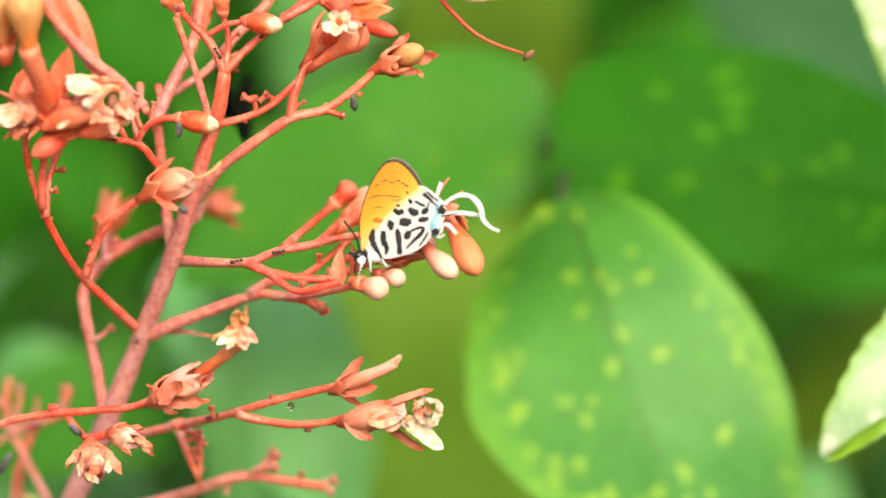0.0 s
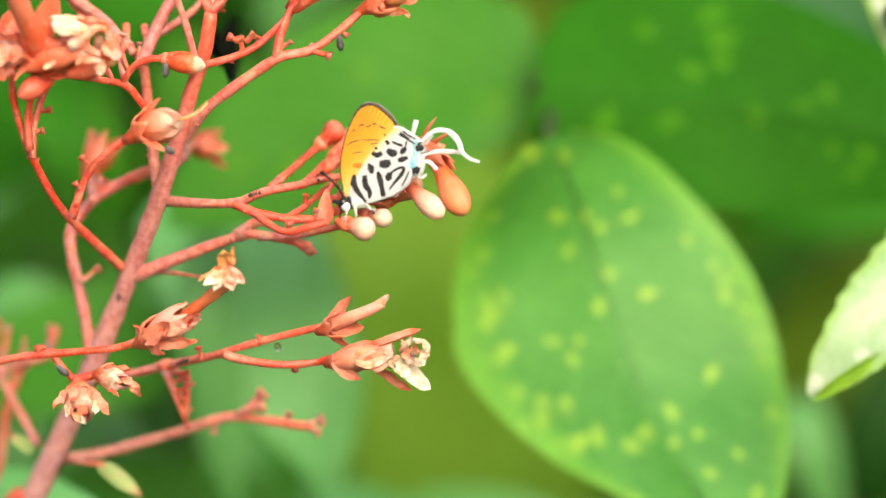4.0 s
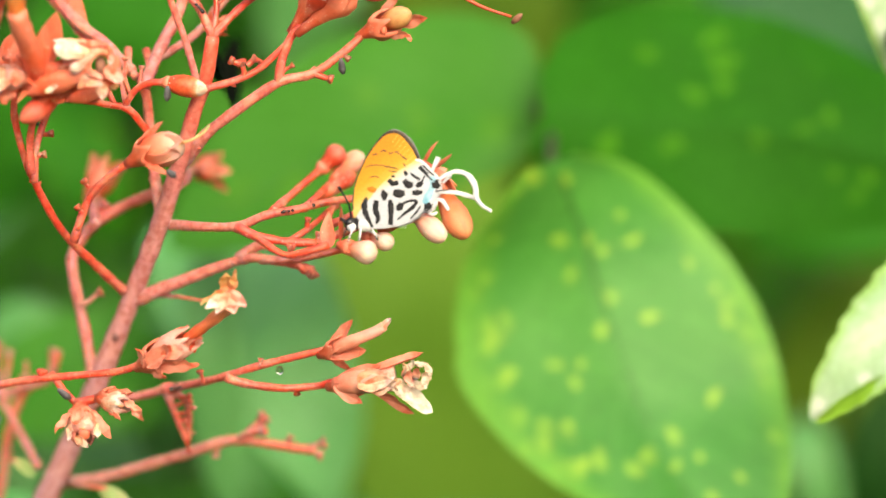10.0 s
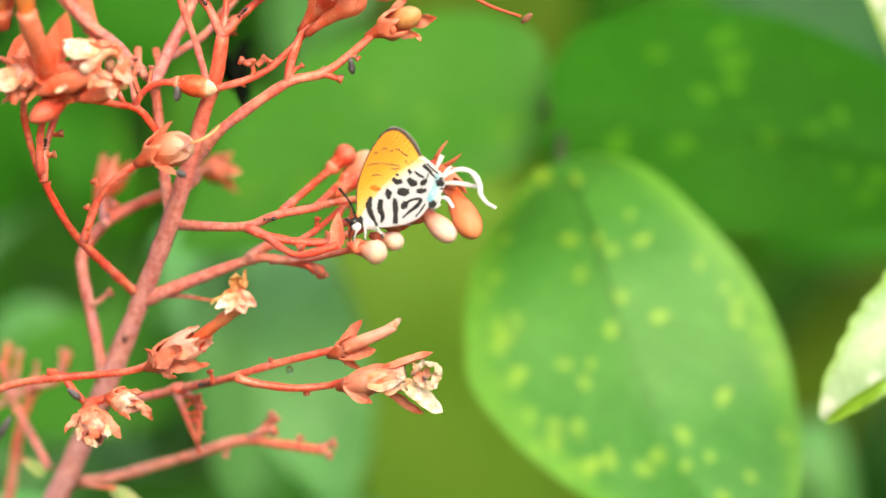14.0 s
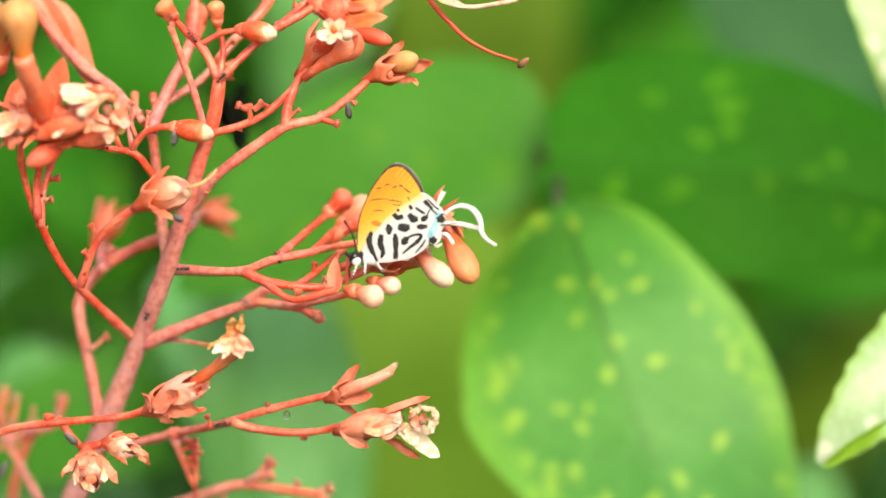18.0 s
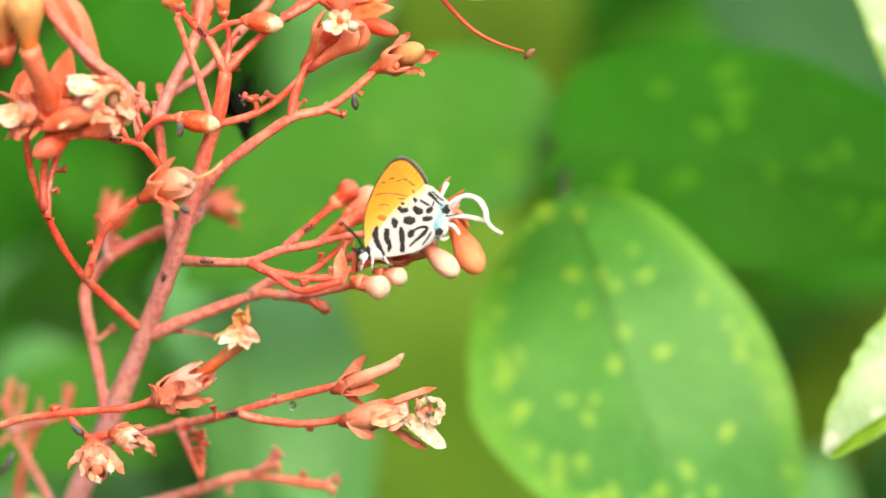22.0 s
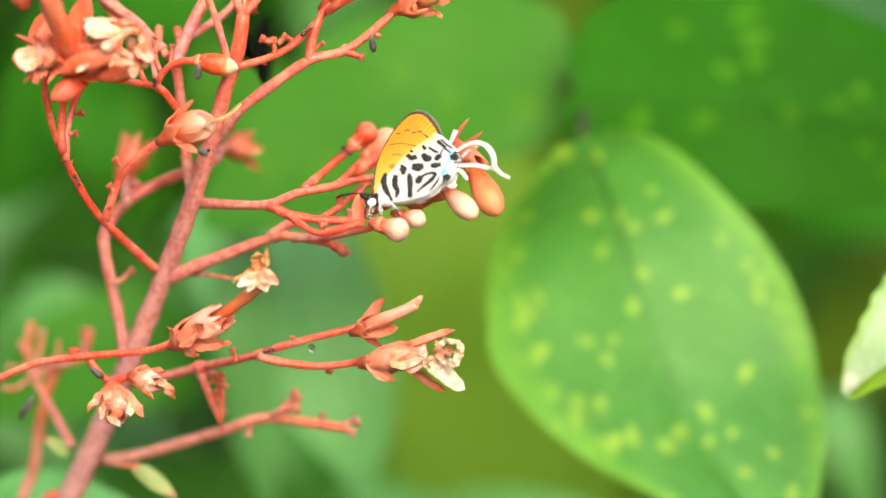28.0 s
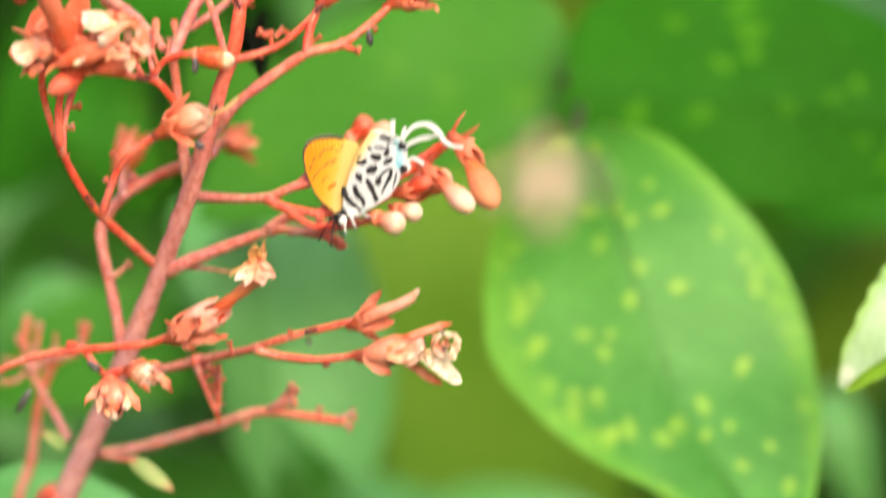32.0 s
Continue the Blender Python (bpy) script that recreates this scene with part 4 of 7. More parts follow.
sepals(FLOW, (
    ((-51.2, 1.5, -28), (-46.2, 0, -28), (0, -0.7, 1), 1.5, 0.06, 0.3, 0.4, 0.75, 0.45, 9, 6, 0.7),
    ((-51, 0.5, -30.1), (-48.2, 0, -32), (-0.2, -1, -0.5), 1.32, 0.06, 0.3, 0.4, 0.75, 0.45, 9, 6, 0.7),), M_CALYX, "sepal")
sepals(FLOW, (
    ((-48.1, 0, -29), (-45.3, 0, -31), (0.4, -1, 0.2), 1.32, 0.05, 0.3, 0.4, 0.75, 0.45, 9, 6, 0.7),
    ((-47.3, 6, -30.4), (-45.5, 8, -32.8), (0.3, -1, 0.1), 1.14, 0.03, 0.3, 0.4, 0.75, 0.45, 9, 6, 0.7),), M_SEPAL, "sepal")
part("flower_eye", ball(bmesh.new(), Vector((-48.3, -2.4, -29.9)), 0.35, (1.4, 0.6, 0.7), 12), M_DRY, FLOW)
stubs(FLOW, [((-61.5, 6.9, -26.4), (0.1, -0.2, 1), 1.0, 0.7)])

REACH = limb([(-55, 28, -30.9), (-53.9, 27, -30.6), (-47.9, 22, -29.6), (-41.9, 18, -28.1), (-34.3, 11, -26.3), (-30.7, 8, -25.1), (-25.2, 6, -23.5), (-19.9, 4.6, -22.2), (-16.5, 4.2, -21.4)], 1.06, 0.70, M_TWIG_PALE, "long coral branch with a pair of faded flowers")
twig(REACH, [(-32.4, 6.6, -25.9), (-29.7, 7.1, -26.8), (-23.5, 6.55, -27.6), (-18.6, 6.4, -27.3), (-15.3, 5.05, -26.6)], 0.79, 0.70)
part("calyx", goblet(bmesh.new(), (-17.8, 3.5, -22.4), (-13.1, 0, -20.9), [(0, 0.53), (0.25, 0.97), (0.55, 1.67), (0.8, 2.11), (1, 2.11)], 5, 0.45, 1, 0), M_CALYX, REACH)
sepals(REACH, (
    ((-16, 1, -21.1), (-12.2, -1.5, -16.6), (-0.6, -0.8, 0.3), 2.46, 0.04, 0.3, 0.4, 0.75, 0.45, 9, 6, 0.1),
    ((-15.6, 0, -21.9), (-10.2, -1, -21.3), (0, -1, -0.4), 2.82, 0.03, 0.3, 0.4, 0.75, 0.45, 9, 6, 0.1),
    ((-16.2, 3, -22.4), (-12.5, 3.9, -24.5), (0, -1, -0.6), 1.41, 0.05, 0.3, 0.4, 0.75, 0.45, 9, 6, 0.3),), M_SEPAL, "sepal")
part("corolla_tube", tube(bmesh.new(), [(-14.9, 0, -21.1), (-12, -1.7, -19.8), (-9.1, -2.3, -18.6), (-7.4, -2.9, -17.6)], 1.14, 0.79, 9, 0.1, 0.6), M_PETAL, REACH)
part("withered_tip", lathe(bmesh.new(), (-8, -2.6, -18), (-6.4, -3.9, -16.4), [(0, 0.7), (0.4, 0.62), (0.8, 0.44), (1, 0.13)], 18, 0.5, 1), M_CREAM_OLD, REACH)
part("calyx", goblet(bmesh.new(), (-16.5, 4.5, -27.4), (-10.3, 1, -26.2), [(0, 0.62), (0.2, 1.06), (0.5, 1.94), (0.8, 2.38), (1, 2.29)], 5, 0.45, 1, 0.5), M_CALYX, REACH)
part("corolla_tube", tube(bmesh.new(), [(-14.9, 2.3, -27.1), (-12.1, 0.6, -26.5), (-8.9, -1, -26.1), (-5.7, -1.5, -25.7)], 1.5, 2.11, 16, 0.1, 0.6), M_PETAL, REACH)
sepals(REACH, (
    ((-15.3, 1, -26.2), (-7.8, -2, -23.4), (-0.1, -0.6, 0.8), 2.64, 0, 0.3, 0.5, 0.75, 0.45, 9, 6, 0.1),
    ((-9.4, -1.5, -24.2), (-1.3, -3, -21.7), (0, -0.6, 1), 2.29, 0, 0.3, 0.4, 0.6, 0.45, 9, 6, 0.2),
    ((-15.3, 0.5, -27), (-10.8, 0, -29.8), (-0.2, -1, -0.3), 2.2, 0.05, 0.3, 0.4, 0.75, 0.45, 9, 6, 0.3),
    ((-9.1, 0, -27.6), (-2.8, -1, -31.3), (0, -0.8, -0.6), 1.94, 0.02, 0.3, 0.4, 0.6, 0.45, 9, 6, 0.3),), M_SEPAL, "sepal")
sepals(REACH, (
    ((-11.7, -2.5, -26.4), (-5.7, -4.2, -25.3), (0, -1, 0.3), 3.52, 0.02, 0.3, 0.4, 0.55, 0.45, 9, 6, 0.5),
    ((-10.3, -2.5, -26.9), (-5.4, -4.2, -26.5), (0, -1, -0.2), 2.99, 0.02, 0.3, 0.4, 0.55, 0.45, 9, 6, 0.6),), M_CREAM, "petal")
sepals(REACH, (
    ((-6.1, -2.5, -26.4), (0.2, -2.5, -30.8), (0.3, -1, 0.3), 2.64, 0.04, 0.3, 0.4, 0.5, 0.6, 9, 6, 0.3),
    ((-6.1, -3.5, -26), (-3.1, -3.6, -28.8), (0.4, -1, 0.2), 2.29, 0.02, 0.3, 0.4, 0.5, 0.45, 9, 6, 0.7),), M_WHITE_PETAL, "petal")
sepals(REACH, (
    ((-4.2, -4, -24.4), (-2.4, -5.6, -23), (-0.2, -1, 0.5), 1.5, 0.04, 0.22, 0.5, 0.5, 0.5, 9, 6, 0.7),
    ((-3.1, -5, -23.3), (-0.9, -5.8, -23.2), (0, -0.6, 1), 1.14, -0.12, 0.22, 0.8, 0.5, 0.5, 9, 6, 0.6),
    ((-1.3, -5.4, -23.2), (-0.1, -5.4, -25.1), (0.8, -0.7, 0.2), 1.06, -0.1, 0.22, 0.8, 0.5, 0.5, 9, 6, 0.6),
    ((-0.6, -5.2, -24.6), (-1.3, -5, -27.2), (0.6, -1, -0.2), 1.67, 0.1, 0.22, 0.7, 0.5, 0.5, 9, 6, 0.7),
    ((-0.9, -5, -26.8), (-3.6, -4.6, -26.9), (0, -1, -0.6), 1.32, -0.1, 0.22, 0.6, 0.5, 0.5, 9, 6, 0.7)), M_WHITE_PETAL, "petal")
sepals(REACH, (
    ((-4.3, -4, -24.3), (-2.9, -4.6, -26.9), (0.2, -1, 0), 1.76, 0.04, 0.22, 0.5, 0.5, 0.5, 9, 6, 0.7),
    ((-2.3, -3.6, -24.1), (-2.7, -4.2, -26.3), (-0.4, -1, 0), 1.41, 0.04, 0.22, 0.5, 0.5, 0.5, 9, 6, 0.6)), M_PETAL, "petal")
part("flower_throat", ball(bmesh.new(), Vector((-2.5, -4.9, -25.5)), 0.53, (1.2, 0.5, 0.8), 12), M_ANTHER, REACH, "brown throat of a withered flower")
part("anther", ball(bmesh.new(), Vector((-2.5, -5.6, -25.7)), 0.28, (1.5, 0.6, 0.7), 10), M_HUSK, REACH)
part("withered_petal", tube(bmesh.new(), [(-4.5, -5.4, -23.3), (-3.8, -5.6, -24), (-4.6, -5.2, -25.3)], 0.26, 0.19, 7, 0.4, 0.6), M_DRY, REACH, "brown withered petal edge")
part("withered_petal", tube(bmesh.new(), [(-4.8, -5.2, -26), (-5.7, -5, -26.8), (-5.3, -4.6, -27.5)], 0.23, 0.16, 7, 0.4, 0.6), M_DRY, REACH, "brown withered petal edge")
part("node", ball(bmesh.new(), Vector((-42.1, 18, -28.1)), 1.08, (1.5, 1, 1), 14), M_TWIG, REACH)
HANG = limb([(-42.7, 18, -28.1), (-41.6, 19, -31.2), (-40.3, 21, -34.9), (-39.3, 22, -37.4)], 1.06, 0.44, M_TWIG_PALE)
twig(HANG, [(-42.2, 18.5, -28.5), (-39.5, 19.5, -30), (-39.1, 21, -32.8), (-39.3, 22, -37)], 0.88, 0.53, M_TWIG_PALE)
stubs(HANG, [((-41.9, 18.9, -29.6), (1, -0.2, 0.1), 2.99, 0.35), ((-41.5, 19.7, -31.1), (1, -0.2, 0.4), 2.64, 0.35), ((-41.1, 20.3, -32.2), (1, -0.3, 0.1), 1.94, 0.35), ((-40.7, 21, -33.5), (1, -0.3, 0.3), 1.58, 0.35),
             ((-39.4, 23.1, -37.5), (0.3, 0, -1), 0.53, 0.44), ((-39.9, 22.1, -35.7), (0.9, 0, 0.2), 1.41, 0.26)])
for p in ((-38.7, 18.2, -30.2), (-38.2, 18.8, -31.2), (-39, 19.4, -32.4), (-39.5, 20.1, -33.6)):
    part("scar", ball(bmesh.new(), Vector(p), 0.53, (1, 0.9, 0.8), 9), M_TWIG, HANG)
stubs(REACH, [((-36.1, 7.1, -26.8), (-0.2, -0.2, 1), 1.76, 0.35), ((-27.0, 5.6, -24.1), (0.1, 0, 1), 0.88, 0.35), ((-21.3, 7.6, -27.7), (0, -0.2, -1), 0.53, 0.44)])
BASAL = limb([(-62, 38, -44.6), (-59.6, 37, -44.2), (-54.2, 36, -43.4), (-46.8, 34, -41.3), (-40.1, 32, -39.3), (-34.6, 30, -37.4), (-30.9, 30, -37), (-22.7, 31, -38.3), (-18.8, 31, -38.8)], 1.14, 0.79, M_DULL, "low pinkish branch with bare stubs", girth=0.9)
stubs(BASAL, [((-31.6, 30.2, -37.2), (0.6, 0, 0.55), 5.28, 0.79), ((-31.6, 29, -36.7), (1, -0.3, 0.3), 4.40, 0.62), ((-34.9, 30.5, -37.7), (-0.2, 0, -1), 1.76, 0.44),
              ((-28.9, 29.6, -35.9), (0.6, 0, 0.9), 1.76, 0.44), ((-20.2, 30.9, -38.4), (1, 0, 0.35), 2.29, 0.62), ((-20.6, 31.1, -38.8), (1, 0, -0.3), 2.11, 0.62), ((-23.8, 30.8, -38.1), (0.4, 0, 0.9), 1.41, 0.44)], M_DULL)
BRACT = limb([(-60, 37, -44.3), (-56.7, 32, -44.6), (-53.2, 30, -44.8)], 0.70, 0.44, M_DULL)
bm = blade(bmesh.new(), (-54.2, 31, -44.6), (-46.7, 29, -49.4), (0.5, -0.7, 0.6), 4.05, -0.1, 0.25, 0.3, 0.8, 0.45, 10, 8)
part("bract_leaf", bm, M_LEAF_BRACT, BRACT, "small pale green bract with a brown tip")
bm = blade(bmesh.new(), (-65.1, 35.2, -43), (-68.6, 32.6, -39.8), (0.3, -0.8, 0.5), 2.64, -0.1, 0.25, 0.3, 0.8, 0.45, 8, 6)
part("bract_leaf", bm, M_LEAF_BRACT, BRACT)

# curved branches beside the main stem
BOW = limb([(-49.2, 18, -12.5), (-53.7, 12, -7.8), (-58.1, 6, -2.7), (-61.6, 1, 4.3), (-63.5, -2, 9.7), (-64.6, -4, 15.7), (-64.2, -4, 19.8)], 0.97, 0.70, None, "bowed coral branch ending in open flowers")
twig(BOW, [(-62.1, -2, 6.2), (-62.2, -3, 11.5), (-61.2, -4, 15.7), (-60.1, -5, 17.6)], 0.79, 0.62)
LOOP = limb([(-61.6, -2, 4.9), (-61.5, -1, 9.8), (-60.6, 0, 13.5), (-59.1, 0, 16.8), (-56.7, 0, 17.9), (-50.9, 0, 17.0), (-47.3, 0, 16.3), (-45.5, 1, 14.3), (-44.1, 2, 12.4)], 0.70, 0.79)
twig(LOOP, [(-47.9, 0, 16.5), (-45.9, -1, 19.2), (-43.3, -2, 20.3), (-40.5, -2, 20.2)], 0.62, 0.62)
bud(LOOP, (-41.6, -2, 20.4), (-34.7, -3, 19.0), 1.76, M_BUD_TIP, 0.0, -0.2, OVAL)
calyx(LOOP, (-41.8, -2, 20.4), (6, -1, -1), 1.14, 2.11, -0.2)
twig(LOOP, [(-49.2, 0, 16.7), (-50.5, 0, 19.5), (-51.0, 0, 22.1)], 0.53, 0.44)
twig(LOOP, [(-47.3, 0, 16.3), (-48.4, 2, 20.4), (-49.2, 3, 24.0)], 0.62, 0.44, M_BACK)
stubs(LOOP, [((-60.6, 0, 12.4), (1, 0, 0), 1.23, 0.44), ((-61.5, 0, 8.9), (1, 0, 0.2), 1.06, 0.44), ((-46.9, 1, 18.6), (-0.3, 0, 1), 3.52, 0.35), ((-45.3, -1, 19.9), (0.1, 0, 1), 2.64, 0.35)])
PEDICEL = limb([(-55.8, 0, -4.5), (-53.6, -1, 1.6), (-51.3, -3, 4.4), (-48.3, -4.5, 6.8), (-45.7, -5.5, 8.4)], 0.88, 0.79)
part("calyx", goblet(bmesh.new(), (-47.2, -5, 7.5), (-41.9, -7.5, 10.4), [(0, 0.7), (0.2, 1.06), (0.45, 1.67), (0.75, 2.46), (1, 2.82)], 5, 0.4, 1, 0.2), M_CALYX, PEDICEL)
part("bud", lathe(bmesh.new(), (-44.9, -5.5, 9.1), (-38.2, -9, 10.6), [(0, 1.23), (0.15, 2.02), (0.35, 2.64), (0.55, 2.73), (0.75, 2.38), (0.9, 1.67), (0.97, 1.06), (1, 0.35)], 18, 0.12, 1), M_BUD, PEDICEL)
sepals(PEDICEL, (
    ((-44, -8.5, 10), (-38.2, -11.5, 11), (-0.1, -1, 0.4), 2.99, 0, 0.3, 0.6, 0.5, 0.45, 9, 6, 0.1),
    ((-44.2, -8, 8.7), (-38.4, -11, 9), (0, -1, -0.3), 2.64, 0, 0.3, 0.6, 0.5, 0.45, 9, 6, 0.1),), M_PETAL, "petal")
sepals(PEDICEL, (
    ((-44.6, -7, 10.9), (-41.3, -8.5, 14.2), (-0.7, -0.6, 0.4), 1.76, 0, 0.3, 0.4, 0.75, 0.45, 9, 6, 0.1),
    ((-44.5, -8, 8.1), (-40.1, -9, 5.7), (0, -1, 0.6), 1.32, 0, 0.3, 0.4, 0.75, 0.45, 9, 6, 0.1),), M_CALYX, "sepal")
part("style", tube(bmesh.new(), [(-39, -9.5, 10.7), (-37.1, -10, 11.1), (-35.2, -10, 12.1), (-34, -10, 13.5)], 0.28, 0.18, 7, 0.1, 0.6), M_STYLE, PEDICEL, "thin pale style with a green tip")
stubs(PEDICEL, [((-54.3, -2, 0.1), (-0.6, -0.2, 0.8), 0.88, 0.44), ((-53.1, -3, 4.0), (-0.6, -0.2, 0.8), 1.06, 0.44)])
BEHIND = limb([(-43, 13, 0.1), (-43.7, 13, 3.6), (-44.5, 13, 11.7), (-45.3, 13, 18.9), (-46.4, 14, 21.7)], 0.97, 0.79, M_BACK, girth=0.9)
twig(BEHIND, [(-45.2, 7, 20.1), (-42.4, 10, 26.9), (-40.0, 12, 31.9), (-38.8, 14, 36.9), (-38.6, 16, 42.5)], 1.14, 0.97, M_BACK)
twig(BEHIND, [(-47.3, 10, 22.4), (-52.0, 14, 27.1), (-56.8, 17, 30.8), (-62.0, 20, 36.7), (-65.9, 22, 41.9)], 0.97, 1.14, M_BACK)
bud(BEHIND, (-39.1, 15, 33.9), (-38.2, 18, 40.6), 1.85, M_BUD_RED, 0.5, 0.2)
twig(BEHIND, [(-43.2, 9, 24.6), (-40.7, 12, 26.1), (-37.0, 14, 28.9), (-32.8, 16, 34.3), (-28.4, 18, 39.0), (-25.8, 20, 43.6)], 0.79, 0.97, M_BACK)
faded(BEHIND, (-35.2, 13, 29.0), (-33.8, 14, 30.3), 1.94, 4, 61, M_SEPAL, 0.4, 0.5, 0.7)
twig(BEHIND, [(-46.6, 9, 21.5), (-47.9, 12, 23.6), (-48.2, 14, 26.2)], 0.62, 0.70, M_BACK)
twig(BEHIND, [(-45.7, 9, 21.1), (-44.8, 12, 23.4), (-45.3, 14, 26.0)], 0.62, 0.70, M_BACK)
DOWN = limb([(-54.8, 26, -27.3), (-55.9, 25, -20), (-57.7, 24, -10.8), (-57.9, 25, -6.3), (-54.8, 26, -1.9), (-49.7, 26, 1.2), (-43.9, 20, 3.3), (-41.1, 12, 4.1)], 1.06, 1.06, M_BACK, girth=0.9)
stubs(DOWN, [((-54.9, 27, -0.8), (0.5, 0, 0.6), 2.64, 0.70), ((-56.8, 23, -14.5), (0.9, 0, 0.5), 3.52, 0.53)], M_BACK)
REAR = limb([(-41.1, 12, 3.7), (-39.1, 16, 5.3), (-39.4, 30, 6.8), (-38.6, 44, 7.2)], 0.97, 1.1, M_BACK)
part("calyx", goblet(bmesh.new(), (-40.3, 44, 6.9), (-35.9, 48, 7.6), [(0, 0.7), (0.4, 1.9), (0.8, 2.5), (1, 2.4)], 5, 0.45), M_CALYX, REAR)
sepals(REAR, (((-37.6, 46, 8.0), (-34.6, 48, 10.2), (0, -0.6, 1), 2.0), ((-37.2, 46, 6.4), (-33.9, 48, 3.4), (0, -0.7, -0.7), 1.9), ((-36.8, 45, 7.3), (-33.2, 46, 7.0), (0, -1, 0), 1.8)), M_CALYX)
twig(DOWN, [(-53.6, 16, -1.7), (-55.0, 28, 1.0), (-55.9, 42, 3.4)], 0.88, 1.06, M_BACK)
part("calyx", goblet(bmesh.new(), (-57.0, 41, 1.8), (-53.2, 45, 8.8), [(0, 0.8), (0.3, 2.0), (0.7, 2.9), (1, 2.6)], 5, 0.4), M_CALYX, DOWN)
sepals(DOWN, (((-53.8, 44, 6.4), (-50.4, 45, 8.6), (0.5, -1, 0.3), 2.1), ((-55.4, 44, 6.8), (-56.6, 45, 10.2), (-0.6, -1, 0.2), 2.0)), M_CALYX)

# open flowers of the bowed branches, nearer than the rest
HEAD = limb([(-56.7, 0, 17.9), (-58.1, -4, 19.2), (-59.6, -6, 20.6), (-61.0, -8, 21.8)], 0.88, 0.88)
part("calyx", goblet(bmesh.new(), (-58.3, -5, 18.4), (-51.7, -9, 23.9), [(0, 0.79), (0.2, 1.41), (0.45, 2.46), (0.75, 3.52), (1, 3.52)], 5, 0.35, 1, 0.5), M_CALYX, HEAD)
sepals(HEAD, (
    ((-59.8, -8, 20.5), (-53.2, -12, 23.1), (-0.3, -1, 0.3), 4.22, 0.02, 0.3, 0.5, 0.75, 0.45, 9, 6, 0.3),
    ((-59.3, -8, 18.3), (-53.4, -11, 18.2), (0, -1, 0.3), 2.82, 0.05, 0.3, 0.4, 0.75, 0.45, 9, 6, 0.3),
    ((-50.3, -9, 19.1), (-48, -12, 23.3), (0.8, -0.8, 0.1), 2.29, 0.05, 0.3, 0.4, 0.75, 0.45, 9, 6, 0.4),
    ((-53.6, -9, 17.7), (-49.3, -11, 18), (0, -1, 0.35), 2.11, 0.04, 0.3, 0.4, 0.75, 0.45, 9, 6, 0.3),), M_CALYX, "sepal")
sepals(HEAD, (
    ((-52.2, -14, 24.4), (-57.5, -15.5, 25.1), (0, -1, 0.35), 3.17, 0.03, 0.3, -0.45, 0.42, 0.62, 9, 6, 0.25),), M_WHITE_PETAL, "petal")
sepals(HEAD, (
    ((-52.7, -13, 26.2), (-57.6, -14.4, 26.5), (0, -0.6, 1), 1.76, -0.05, 0.3, 0.6, 0.5, 0.6, 9, 6, 0.25),
    ((-49.7, -12.6, 25.7), (-48.6, -13.4, 22.7), (-0.6, -1, 0), 1.5, 0.04, 0.22, 0.5, 0.5, 0.5, 9, 6, 0.3),
    ((-53.9, -14, 19.1), (-51.9, -15.2, 21.2), (-0.4, -1, 0.2), 1.32, 0.04, 0.22, 0.5, 0.5, 0.5, 9, 6, 0.35),
    ((-53, -14.6, 19.8), (-49.8, -15.4, 19.7), (0, -1, 0.5), 1.23, 0.04, 0.22, 0.5, 0.5, 0.5, 9, 6, 0.35),
    ((-50.4, -14.4, 20.1), (-49.9, -14.2, 17.4), (0.3, -1, 0), 1.67, -0.1, 0.22, 0.5, 0.5, 0.5, 9, 6, 0.35)), M_CREAM, "petal")
part("petal", tube(bmesh.new(), [(-49.6, -13, 24.3), (-50.6, -14, 24.6), (-51.7, -15, 23.9), (-53.1, -15, 22.7), (-54.7, -14.5, 21.8)], 0.53, 0.97, 12, 0.25, 0.6), M_CREAM, HEAD, "tan petal rolled into a tube")
sepals(HEAD, (
    ((-53.5, -12.4, 25.9), (-49.3, -13.4, 26), (0.1, -0.7, 0.8), 1.76, -0.08, 0.22, 0.7, 0.5, 0.5, 9, 6, 0.3),
    ((-50.3, -13, 26.2), (-47.9, -13.2, 23.1), (0.8, -0.7, 0.4), 1.76, -0.12, 0.22, 0.7, 0.5, 0.5, 9, 6, 0.3)), M_CALYX, "sepal")
sepals(HEAD, (
    ((-49.7, -13, 22.4), (-47, -14, 20.1), (0.2, -1, 0.2), 2.46, 0.04, 0.22, 0.5, 0.5, 0.5, 9, 6, 0.6),
    ((-51.9, -14.5, 21.3), (-50, -15, 21), (0, -0.7, 1), 1.14, -0.2, 0.22, 0.8, 0.5, 0.5, 9, 6, 0.4),
    ((-55.3, -12, 20.7), (-55.9, -14, 22.7), (-0.2, -1, 0.3), 2.46, 0.04, 0.22, 0.5, 0.5, 0.5, 9, 6, 0.4)), M_PETAL, "petal")
part("flower_throat", ball(bmesh.new(), Vector((-50.5, -12.8, 22.6)), 1.06, (0.8, 0.4, 1.25), 12), M_ANTHER, HEAD, "dark throat of a withered flower")
part("bud", lathe(bmesh.new(), (-49.4, -10, 21.3), (-48.4, -12, 19), [(0, 0.7), (0.3, 1.06), (0.7, 1.06), (0.9, 0.62), (1, 0.18)], 18, 0.2, 1), M_BUD_YELLOW, HEAD)
sepals(HEAD, (
    ((-59, -13, 18.5), (-56.8, -14.4, 19.5), (0, -1, 0.4), 0.97, 0.04, 0.22, 0.5, 0.5, 0.5, 9, 6, 0.2),), M_WHITE_PETAL, "petal")
